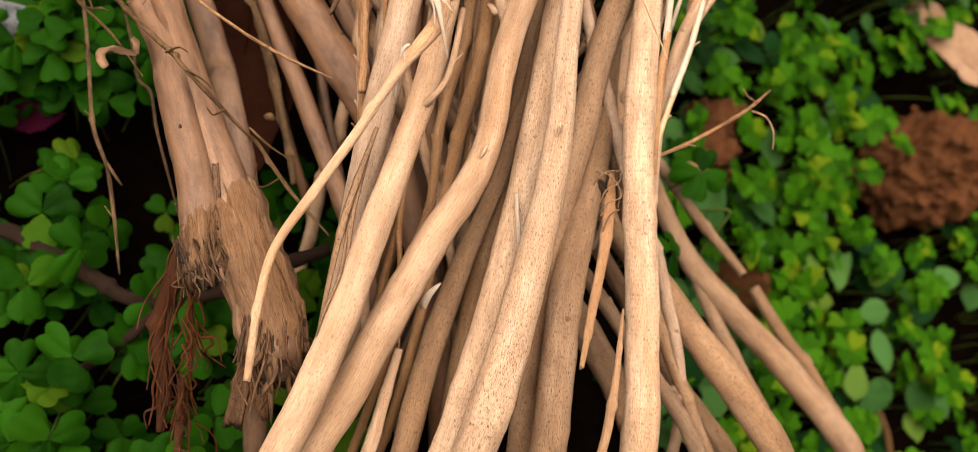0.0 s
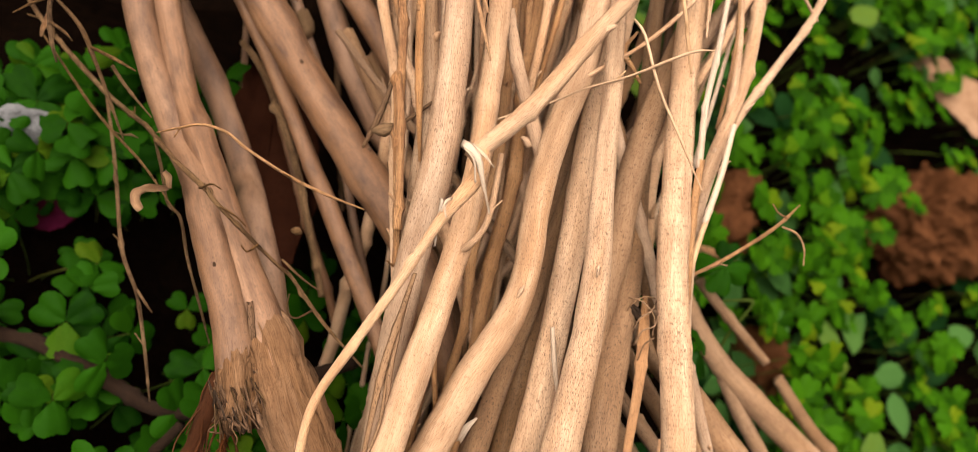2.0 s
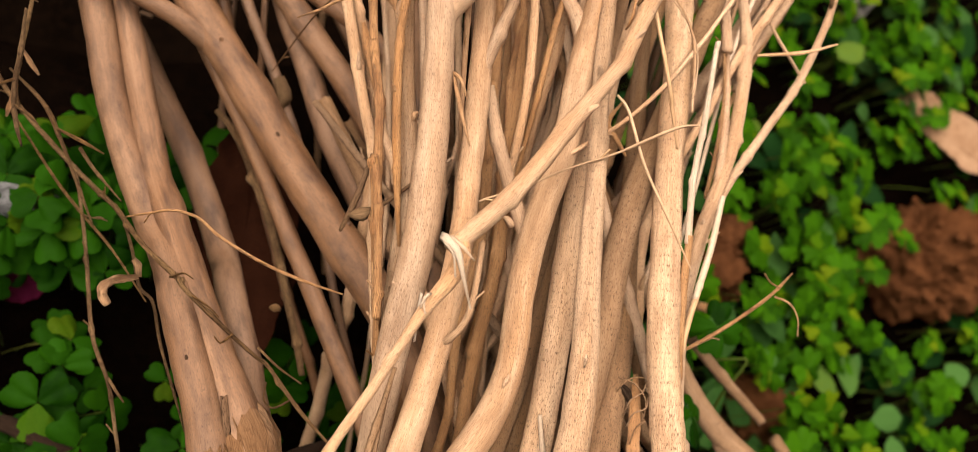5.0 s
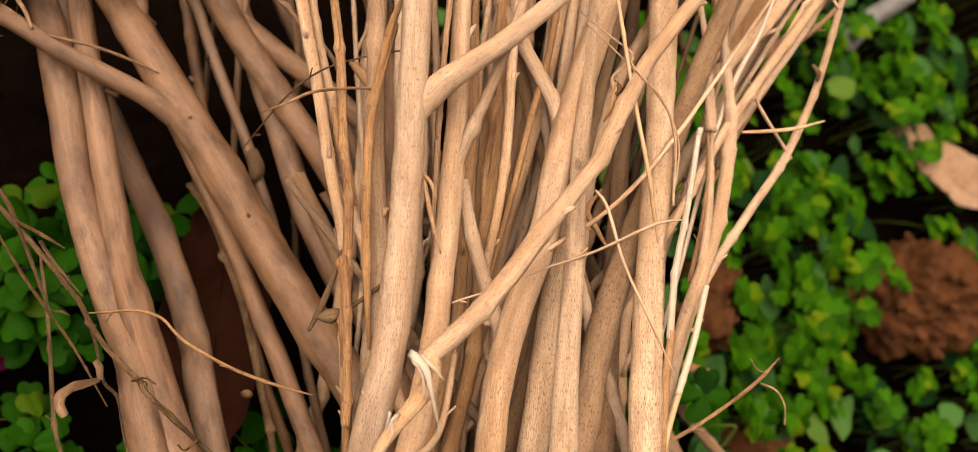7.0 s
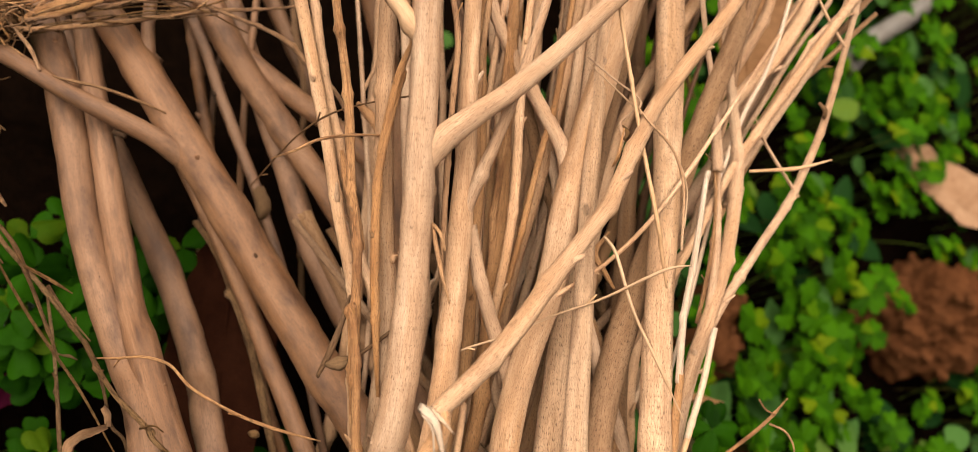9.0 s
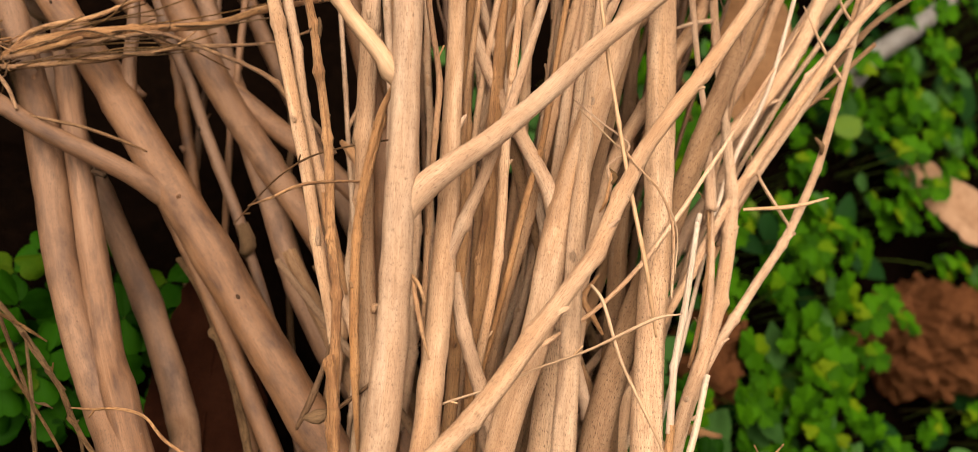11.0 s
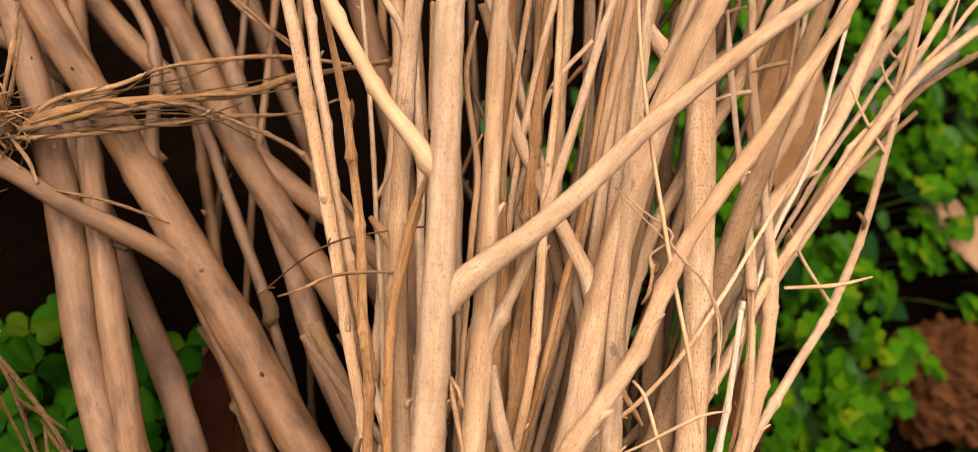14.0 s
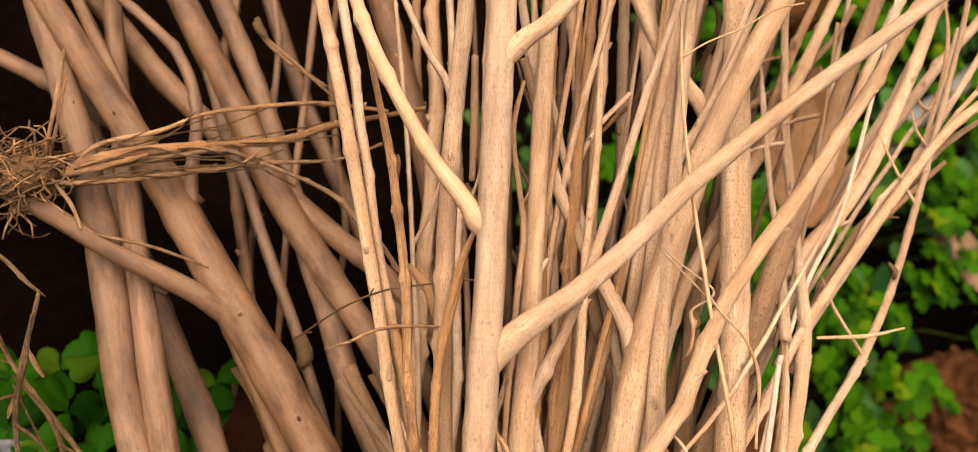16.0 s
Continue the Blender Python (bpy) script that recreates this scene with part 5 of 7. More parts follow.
branch_thing("slender_stem", "pale", "thin stem in the middle of the bundle", [
    ("stem", [(110.2, 483.2, 417.3, 0.53), (118.8, 334.8, 298.0, 1.10), (119.0, 318.3, 285.2, 1.18), (117.4, 287.1, 264.2, 1.30), (117.7, 259.9, 249.6, 1.36), (119.9, 227.4, 236.3, 1.44), (123.4, 194.2, 222.4, 1.47), (131.7, 149.4, 195.6, 1.45), (144.6, 99.5, 157.3, 1.33)]),
])
branch_thing("slender_stem", "orange", "thin orange stem with a node", [
    ("stem", [(123.5, 515.5, 355.0, 0.49), (108.8, 313.6, 284.5, 1.08), (107.9, 278.7, 269.9, 1.16), (108.7, 259.7, 260.9, 1.12), (112.3, 233.8, 246.8, 1.11), (121.6, 191.1, 215.4, 1.10), (135.3, 143.4, 171.8, 1.01)]),
])
branch_thing("slender_stem", "pale", "thin shaded stem among many", [
    ("stem", [(108.9, 550.3, 301.3, 0.95), (131.2, 366.8, 254.8, 1.90), (135.1, 328.2, 244.6, 2.01), (138.5, 241.7, 219.3, 2.12), (139.7, 196.9, 202.2, 2.13), (140.9, 148.7, 166.5, 2.15), (142.5, 85.0, 90.3, 2.16), (143.7, 35.4, 27.8, 2.16)]),
])
branch_thing("slender_stem", "pale", "thin shaded stem rising in the cluster", [
    ("stem", [(142.1, 554.6, 308.5, 1.09), (149.2, 332.3, 242.5, 2.20), (150.1, 243.5, 215.3, 2.31), (151.8, 197.4, 198.3, 2.38), (154.0, 149.1, 164.6, 2.43), (157.0, 85.6, 93.2, 2.44), (159.3, 36.1, 34.4, 2.44)]),
])
branch_thing("branch", "pale", "mid-tan upright branch with a raised ring", [
    ("stem", [(138.9, 552.9, 300.8, 1.75), (160.6, 326.0, 259.7, 3.85), (162.5, 289.8, 252.6, 4.17), (161.7, 254.6, 244.6, 4.29), (161.9, 220.8, 238.3, 4.24), (162.7, 211.0, 237.5, 4.18), (162.9, 177.7, 227.1, 4.13), (163.3, 129.5, 188.9, 4.17), (164.2, 65.5, 106.0, 4.19), (164.9, 16.0, 38.3, 4.19)]),
])
branch_thing("slender_stem", "pale", "slim upright stem behind the ringed branch", [
    ("stem", [(150.6, 564.0, 298.6, 1.14), (166.7, 288.7, 221.1, 2.68), (166.4, 238.7, 208.2, 2.70), (164.7, 197.8, 194.4, 2.70), (163.1, 149.5, 161.5, 2.72), (161.3, 86.1, 92.2, 2.73), (159.9, 36.6, 35.0, 2.73)]),
])
branch_thing("slender_stem", "pale", "slim stem slanting across the cluster", [
    ("stem", [(145.0, 319.0, 266.8, 1.00), (133.8, 304.6, 256.9, 1.10), (129.0, 286.4, 247.2, 1.11), (124.9, 260.4, 235.5, 1.21), (120.1, 217.7, 204.6, 1.21), (118.9, 171.7, 160.3, 1.09)]),
])
branch_thing("slender_stem", "pale", "forked thin stem in the cluster", [
    ("stem", [(185.1, 535.3, 316.2, 1.08), (172.3, 322.3, 255.6, 2.32), (169.3, 286.1, 244.9, 2.31), (162.9, 250.8, 233.2, 2.12), (153.8, 218.5, 219.4, 1.89), (147.7, 195.8, 207.8, 1.75), (138.8, 153.9, 178.1, 1.66), (131.7, 107.4, 136.9, 1.53)]),
])
branch_thing("branch", "pale", "tan side limb crossing toward the upright branch", [
    ("stem", [(151.9, 364.4, 267.4, 3.01), (160.9, 341.0, 267.8, 2.98), (170.5, 322.1, 271.6, 2.94), (176.2, 306.1, 274.4, 2.90)]),
])
branch_thing("slender_stem", "orange", "slim stem beside the trunk", [
    ("stem", [(86.0, 297.2, 292.5, 0.66), (85.0, 283.0, 285.9, 0.92), (90.6, 253.8, 279.5, 1.01), (91.4, 238.6, 273.4, 1.01), (93.8, 210.3, 260.6, 1.03), (98.8, 176.1, 243.9, 0.88), (109.7, 133.1, 212.7, 0.88), (126.5, 86.8, 168.0, 0.79)]),
])
branch_thing("slender_stem", "orange", "bark strip hanging beside the trunk", [
    ("stem", [(87.3, 327.4, 255.2, 1.35), (88.8, 302.8, 249.9, 1.44), (89.6, 283.0, 245.8, 1.14)]),
])
branch_thing("slender_stem", "pale", "narrow stem between trunk and neighbour", [
    ("stem", [(105.8, 432.0, 262.9, 0.87), (135.5, 248.6, 220.0, 1.75), (139.0, 217.1, 212.5, 1.86), (137.8, 187.7, 205.4, 1.93), (138.5, 155.1, 199.5, 1.96), (144.9, 141.6, 197.3, 1.99), (174.5, 103.9, 167.9, 2.05), (214.1, 54.7, 104.5, 2.06), (245.1, 16.0, 51.9, 2.06)]),
])
branch_thing("slender_stem", "pale", "narrow stem rising in the middle", [
    ("stem", [(151.8, 455.8, 274.6, 0.90), (148.1, 231.8, 212.8, 1.81), (146.0, 199.1, 204.8, 1.86), (143.6, 166.0, 194.2, 1.87), (141.5, 117.9, 159.6, 1.89), (139.3, 54.3, 85.6, 1.90), (137.6, 4.8, 24.9, 1.90)]),
])
branch_thing("slender_stem", "pale", "narrow leaning stem in the middle", [
    ("stem", [(195.5, 404.8, 323.2, 0.80), (152.5, 221.0, 228.0, 1.69), (149.1, 202.8, 219.4, 1.72), (144.9, 177.3, 209.0, 1.72), (141.5, 155.1, 198.4, 1.72), (134.6, 108.1, 160.0, 1.74), (125.3, 44.9, 80.9, 1.75), (118.1, -4.1, 16.2, 1.75)]),
])
branch_thing("slender_stem", "pale", "narrow leaning stem partly hidden", [
    ("stem", [(165.2, 377.2, 376.0, 0.81), (154.1, 251.4, 233.2, 1.66), (153.1, 237.3, 220.0, 1.73), (150.5, 192.0, 195.1, 1.62), (145.4, 144.9, 157.9, 1.61), (138.1, 81.7, 83.5, 1.62), (132.4, 32.5, 22.4, 1.62)]),
])
branch_thing("branch", "pale", "tan branch fork rising to the ring node", [
    ("stem", [(105.4, 200.4, 253.0, 2.22), (111.6, 180.7, 248.2, 2.43), (117.7, 162.8, 243.8, 2.65), (120.9, 152.7, 242.2, 2.85), (122.4, 144.4, 242.0, 2.64)]),
])
branch_thing("twig", "pale", "thin curved side twig at the broken branch", [
    ("stem", [(87.7, 109.0, 239.7, 1.37), (90.0, 111.8, 245.0, 1.44), (91.4, 113.1, 251.2, 1.15), (93.7, 116.7, 255.1, 1.06), (94.6, 121.8, 258.8, 1.05), (97.0, 140.5, 262.4, 0.98), (97.9, 136.7, 258.3, 0.75), (99.0, 142.7, 259.0, 0.50)]),
])
branch_thing("twig", "twig", "long fuzzy dry twig hanging over the leaves", [
    ("stem", [(-86.2, 296.5, 91.0, 1.10), (-64.3, 260.4, 103.8, 1.07), (-49.5, 232.4, 110.7, 1.05), (-21.6, 199.4, 125.7, 1.02), (-2.3, 165.9, 168.4, 0.99), (5.1, 151.3, 182.7, 0.87), (15.5, 138.6, 190.5, 1.01), (15.2, 137.9, 191.8, 0.95), (28.3, 125.9, 192.7, 0.88), (43.2, 114.1, 191.1, 0.82), (47.4, 112.1, 189.1, 0.88), (61.5, 94.1, 190.3, 0.80), (74.7, 78.8, 193.5, 0.72)]),
    ("side_twig", [(44.5, 117.7, 187.8, 0.45), (50.9, 110.6, 192.0, 0.45), (58.0, 104.4, 196.9, 0.30)]),
    ("side_twig", [(57.0, 100.0, 188.3, 0.38), (51.7, 97.6, 181.6, 0.39), (49.2, 100.3, 179.5, 0.39), (49.2, 106.6, 181.5, 0.31)]),
    ("side_twig", [(-2.3, 166.4, 166.9, 0.54), (2.0, 157.4, 157.7, 0.64), (6.4, 144.2, 152.3, 0.64), (10.6, 139.7, 154.6, 0.64), (15.1, 124.4, 152.0, 0.64), (22.8, 103.7, 147.6, 0.56), (27.4, 92.2, 142.9, 0.49)]),
    ("bristle", [(13.3, 140.2, 189.9, 0.49), (17.2, 140.5, 195.3, 0.38), (19.8, 138.3, 197.5, 0.29)]),
    ("bristle", [(19.8, 133.9, 192.8, 0.48), (25.8, 128.9, 197.4, 0.38), (28.8, 125.3, 199.5, 0.29)]),
    ("bristle", [(34.4, 120.8, 194.0, 0.46), (30.6, 117.6, 194.5, 0.36), (28.3, 119.4, 195.7, 0.27)]),
])
branch_thing("twig", "straw", "thin arched dry twig in front of a branch", [
    ("stem", [(-1.7, 165.7, 172.1, 0.46), (5.1, 163.8, 184.9, 0.45), (12.1, 163.1, 193.1, 0.51), (19.4, 160.8, 195.9, 0.51), (26.7, 151.6, 205.0, 0.57), (40.0, 143.6, 207.2, 0.58), (53.5, 138.6, 207.1, 0.59), (69.1, 134.6, 206.6, 0.52)]),
    ("seed", [(57.8, 143.2, 139.5, 0.67), (59.4, 142.5, 141.8, 1.84), (61.5, 142.1, 141.0, 0.67)]),
])
branch_thing("twig", "twig", "thin brown twig dangling above the clover", [
    ("stem", [(-21.3, 199.7, 125.8, 1.04), (-12.8, 160.9, 131.4, 0.90), (-7.8, 128.4, 137.2, 0.87), (-0.8, 110.3, 140.0, 0.75), (3.4, 93.4, 138.4, 0.75), (8.4, 70.0, 133.5, 0.64)]),
    ("side_twig", [(-1.0, 111.6, 142.0, 0.53), (2.2, 106.5, 143.6, 0.53), (5.0, 102.5, 145.4, 0.64)]),
])
branch_thing("twig", "twig", "drooping brown twig with a curled dead leaf", [
    ("stem", [(-49.1, 226.4, 114.1, 0.71), (-25.5, 186.3, 138.3, 0.66), (-15.8, 171.3, 150.1, 0.64), (-3.8, 152.1, 168.5, 0.53), (6.8, 132.7, 182.8, 0.44)]),
    ("side_twig", [(-15.8, 171.2, 151.8, 0.32), (-12.4, 168.9, 156.1, 0.32), (-10.3, 168.4, 158.6, 0.63), (-7.6, 166.7, 161.1, 0.23)]),
    ("dead_leaf", [(3.7, 141.6, 180.7, 0.7), (-0.8, 139.6, 185.0, 1.3), (-4.9, 136.9, 189.0, 1.6), (-6.9, 132.6, 192.6, 1.9), (-5.0, 128.4, 194.5, 1.2)]),
    ("dead_leaf", [(4.1, 141.6, 180.9, 0.69), (3.7, 145.1, 181.7, 1.28), (1.9, 148.1, 180.1, 0.89)]),
])
branch_thing("straw_bundle", "straw", "horizontal strands of dry straw crossing the branches", [
    ("strand", [(-44.2, 298.8, 155.9, 1.37), (-31.4, 303.7, 163.6, 1.94), (-9.8, 307.2, 175.1, 2.17), (33.9, 313.3, 195.8, 1.84), (50.5, 317.5, 203.9, 1.61), (67.6, 323.7, 204.0, 1.30), (87.9, 329.5, 205.4, 0.97)]),
    ("strand", [(-40.6, 303.0, 155.6, 0.92), (-32.1, 309.2, 161.6, 0.92), (-10.6, 315.0, 172.9, 0.92), (4.5, 320.3, 181.0, 0.81), (22.2, 324.3, 189.9, 0.81), (39.0, 325.6, 197.6, 0.81), (51.6, 327.3, 197.4, 0.83), (73.4, 328.0, 201.3, 0.72)]),
    ("strand", [(-45.5, 293.7, 157.1, 1.13), (-35.8, 295.2, 162.2, 1.13), (12.9, 301.5, 183.6, 0.91), (24.0, 304.2, 187.7, 0.92), (54.5, 307.5, 199.4, 0.70), (71.1, 312.1, 202.0, 0.59)]),
    ("strand", [(-39.8, 298.5, 161.3, 0.90), (-21.3, 302.7, 169.9, 0.91), (-4.2, 305.2, 178.9, 0.91), (12.6, 304.7, 185.6, 0.80), (26.2, 301.6, 189.9, 0.91), (53.5, 289.9, 197.0, 1.15), (62.2, 283.4, 198.0, 1.04), (73.3, 270.7, 198.2, 1.04), (81.3, 259.3, 197.2, 0.81)]),
    ("strand", [(11.2, 300.8, 181.5, 0.46), (19.2, 303.3, 187.9, 0.46), (25.9, 306.8, 190.5, 0.34)]),
    ("strand", [(-48.3, 297.8, 153.6, 1.03), (-35.8, 300.2, 162.1, 1.25), (-25.4, 301.8, 168.4, 1.13), (-13.0, 304.1, 175.9, 0.90)]),
    ("strand", [(-48.3, 305.1, 157.6, 1.02), (-47.6, 315.9, 163.0, 1.02), (-47.0, 330.0, 169.4, 0.90), (-46.6, 340.6, 174.6, 0.67)]),
    ("strand", [(-46.8, 305.8, 156.8, 0.80), (-45.6, 320.0, 163.5, 0.79), (-45.1, 336.5, 170.6, 0.68)]),
    ("strand", [(-49.5, 301.6, 161.0, 0.67), (-42.0, 292.2, 163.4, 0.67), (-36.3, 285.3, 164.0, 0.78), (-32.2, 279.0, 164.0, 0.56)]),
], ('wisp', 20, 1.5, 0.32, 0.3))
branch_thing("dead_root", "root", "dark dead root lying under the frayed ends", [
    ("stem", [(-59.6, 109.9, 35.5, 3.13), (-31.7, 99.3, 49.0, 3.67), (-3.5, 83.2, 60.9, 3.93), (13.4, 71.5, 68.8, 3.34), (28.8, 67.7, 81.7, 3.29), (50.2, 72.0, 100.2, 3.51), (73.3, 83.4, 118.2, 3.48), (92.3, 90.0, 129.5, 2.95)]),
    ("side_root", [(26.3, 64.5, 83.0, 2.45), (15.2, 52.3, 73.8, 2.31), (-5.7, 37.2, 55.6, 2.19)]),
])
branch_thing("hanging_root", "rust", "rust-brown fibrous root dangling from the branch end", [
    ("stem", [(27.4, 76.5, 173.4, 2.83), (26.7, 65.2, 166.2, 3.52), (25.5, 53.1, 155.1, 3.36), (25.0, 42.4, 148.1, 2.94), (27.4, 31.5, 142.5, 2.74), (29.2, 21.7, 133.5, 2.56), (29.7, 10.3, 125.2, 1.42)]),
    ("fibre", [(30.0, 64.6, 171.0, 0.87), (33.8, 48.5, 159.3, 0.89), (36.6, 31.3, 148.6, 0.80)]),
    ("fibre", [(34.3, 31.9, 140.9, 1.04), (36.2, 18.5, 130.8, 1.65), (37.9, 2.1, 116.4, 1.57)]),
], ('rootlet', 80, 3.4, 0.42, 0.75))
branch_thing("twig", "twig", "frayed dry twig rising at the edge of the heap", [
    ("stem", [(-42.7, 239.9, 175.5, 0.92), (-42.7, 226.3, 171.2, 1.02), (-43.2, 209.8, 167.5, 1.02), (-40.9, 197.8, 166.6, 0.91), (-38.3, 190.0, 165.4, 0.71)]),
    ("side_twig", [(-42.2, 204.6, 168.1, 0.61), (-36.5, 200.4, 169.5, 0.61), (-34.1, 197.7, 169.8, 0.41)]),
    ("side_twig", [(-43.4, 214.3, 168.8, 0.61), (-49.5, 212.9, 163.8, 0.61), (-55.8, 211.1, 156.8, 0.52)]),
])
branch_thing("twig", "twig", "brittle forked twig hanging at the edge of the heap", [
    ("stem", [(-46.2, 221.8, 161.4, 0.85), (-32.8, 206.9, 164.9, 0.94), (-25.3, 192.3, 165.6, 0.84), (-18.9, 178.3, 164.3, 0.75), (-12.5, 164.2, 163.0, 0.65)]),
    ("side_twig", [(-19.5, 191.2, 168.1, 0.75), (-14.8, 183.9, 169.7, 0.65), (-4.1, 171.7, 171.1, 0.56)]),
    ("side_twig", [(-27.9, 198.4, 166.3, 0.56), (-17.6, 191.6, 172.5, 0.65), (-11.5, 187.3, 175.7, 0.46)]),
])
branch_thing("twig", "twig", "crooked dry twig with withered leaf scraps", [
    ("stem", [(-66.0, 271.9, 153.9, 0.79), (-54.5, 262.5, 158.2, 0.89), (-46.3, 254.4, 161.3, 0.88), (-40.2, 249.6, 164.5, 0.59)]),
    ("side_twig", [(-42.3, 250.7, 163.8, 0.78), (-43.2, 242.6, 159.1, 0.88), (-44.3, 232.4, 153.8, 0.99), (-44.7, 220.3, 146.4, 0.90), (-41.7, 212.2, 142.0, 0.50)]),
    ("dead_leaf", [(-43.1, 231.8, 157.5, 0.49), (-39.7, 226.2, 159.1, 0.97), (-36.7, 222.0, 159.2, 0.39)]),
    ("dead_leaf", [(-44.5, 219.8, 149.7, 0.49), (-45.3, 214.6, 147.7, 1.09), (-46.5, 209.0, 145.4, 0.39)]),
])
branch_thing("twig", "dark", "thin dark twig lying over the side limb", [
    ("stem", [(-27.7, 275.1, 163.2, 0.51), (-21.2, 273.9, 164.3, 0.62), (-10.3, 272.3, 165.7, 0.62), (3.4, 268.9, 166.1, 0.63), (14.1, 265.9, 165.2, 0.43)]),
])
branch_thing("twig", "dark", "thin dark twig arching through the gap", [
    ("stem", [(49.5, 241.5, 159.5, 0.35), (57.0, 244.1, 211.2, 0.39), (63.8, 244.6, 231.6, 0.37), (73.7, 243.8, 246.3, 0.29), (85.6, 243.6, 256.9, 0.21)]),
])
branch_thing("twig", "straw", "short dry twig with a shrivelled head", [
    ("stem", [(48.3, 317.9, 219.9, 0.60), (39.0, 330.2, 212.5, 0.71), (30.6, 341.7, 205.3, 0.83), (23.0, 352.3, 198.2, 0.85)]),
    ("bud", [(23.7, 351.8, 198.4, 0.95), (20.1, 356.2, 198.0, 1.80), (18.5, 358.2, 197.9, 0.85)]),
])
branch_thing("twig", "orange", "ragged bark strip hanging in the gap", [
    ("stem", [(79.3, 261.3, 210.4, 1.63), (82.9, 256.4, 212.3, 2.03), (86.2, 250.4, 213.7, 1.82), (88.1, 241.2, 213.5, 0.81)]),
])
branch_thing("twig", "orange", "broken bark flake on a slender stem", [
    ("stem", [(70.6, 235.9, 220.3, 1.34), (72.6, 227.3, 220.3, 1.91), (76.2, 215.0, 218.2, 1.91), (80.9, 200.7, 215.9, 1.14)]),
])
branch_thing("twig", "gold", "thin pale twig caught between stems", [
    ("stem", [(138.5, 250.9, 284.7, 0.27), (153.0, 233.4, 289.6, 0.33), (164.7, 223.3, 288.7, 0.33), (173.0, 212.7, 284.3, 0.33), (175.3, 199.6, 278.0, 0.27)]),
])
branch_thing("twig", "orange", "small crumpled bark curl on a branch", [
    ("stem", [(145.3, 217.0, 280.8, 0.55), (145.2, 219.0, 284.8, 0.65), (145.9, 224.6, 286.8, 0.43), (146.3, 228.1, 288.1, 0.22)]),
])
branch_thing("weed", "green", "pale green stem bending among the sticks", [
    ("stem", [(300.4, 103.6, 122.2, 0.84), (298.9, 113.1, 134.6, 0.99), (303.0, 129.4, 151.8, 0.98), (296.9, 130.0, 149.0, 0.81), (289.2, 130.2, 142.0, 0.65)]),
])
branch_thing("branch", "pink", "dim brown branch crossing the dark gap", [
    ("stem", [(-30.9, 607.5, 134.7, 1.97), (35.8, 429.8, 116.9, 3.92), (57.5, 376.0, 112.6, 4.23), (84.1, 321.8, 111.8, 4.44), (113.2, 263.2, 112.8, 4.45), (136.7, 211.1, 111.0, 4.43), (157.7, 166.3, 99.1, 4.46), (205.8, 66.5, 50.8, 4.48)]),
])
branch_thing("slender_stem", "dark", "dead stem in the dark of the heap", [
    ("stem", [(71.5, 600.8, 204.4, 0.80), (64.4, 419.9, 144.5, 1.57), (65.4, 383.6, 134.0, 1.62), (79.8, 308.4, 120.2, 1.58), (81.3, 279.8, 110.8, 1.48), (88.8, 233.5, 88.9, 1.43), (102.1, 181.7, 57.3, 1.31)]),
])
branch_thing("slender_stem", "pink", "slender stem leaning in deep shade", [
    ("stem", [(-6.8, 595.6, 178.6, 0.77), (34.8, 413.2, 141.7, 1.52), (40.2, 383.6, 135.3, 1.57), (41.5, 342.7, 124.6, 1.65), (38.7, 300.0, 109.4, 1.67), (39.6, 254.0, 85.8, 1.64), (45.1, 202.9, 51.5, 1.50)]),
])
branch_thing("slender_stem", "pale", "dim stem behind the paired uprights", [
    ("stem", [(61.3, 560.5, 264.7, 1.44), (87.0, 377.0, 219.8, 2.86), (90.7, 344.2, 211.3, 2.99), (91.9, 304.4, 200.2, 3.07), (91.5, 264.7, 190.3, 3.07), (92.2, 226.3, 182.2, 3.05), (91.9, 198.4, 173.2, 3.04), (91.5, 150.3, 138.7, 3.07), (91.5, 86.7, 65.9, 3.08), (91.5, 37.2, 6.1, 3.08)]),
])
# The deepest of these stems take the darker bark, which paints their shade.
branch_thing("slender_stem", "pale", "thin shaded stem among its many neighbours", [
    ("stem", [(34.1, 557.1, 252.2, 0.43), (77.2, 326.9, 209.6, 0.88), (89.8, 238.6, 192.5, 1.04), (95.6, 198.1, 179.7, 1.07), (102.4, 150.2, 146.2, 1.08), (111.3, 87.3, 74.6, 1.09), (118.3, 38.3, 15.6, 1.09)]),
    ("twig", [(85.6, 273.7, 198.7, 0.86), (89.7, 286.6, 208.1, 0.74), (92.0, 306.5, 218.8, 0.53)]),
])
branch_thing("slender_stem", "orange", "slim brown stem deep in the bundle", [
    ("stem", [(65.7, 578.8, 231.4, 0.89), (86.9, 392.7, 195.9, 1.77), (93.5, 341.8, 186.3, 1.89), (101.7, 292.8, 176.6, 2.00), (109.2, 245.9, 164.9, 2.14), (116.8, 200.4, 149.0, 2.33), (123.9, 152.5, 122.4, 2.42), (132.6, 90.6, 70.1, 2.43), (139.6, 41.4, 26.2, 2.43)]),
])
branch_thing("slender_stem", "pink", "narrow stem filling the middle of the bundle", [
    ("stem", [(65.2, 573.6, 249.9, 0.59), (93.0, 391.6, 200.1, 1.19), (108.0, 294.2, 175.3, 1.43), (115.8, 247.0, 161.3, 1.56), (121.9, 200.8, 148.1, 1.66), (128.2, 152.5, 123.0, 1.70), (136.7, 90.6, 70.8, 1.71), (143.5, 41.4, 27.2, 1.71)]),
])
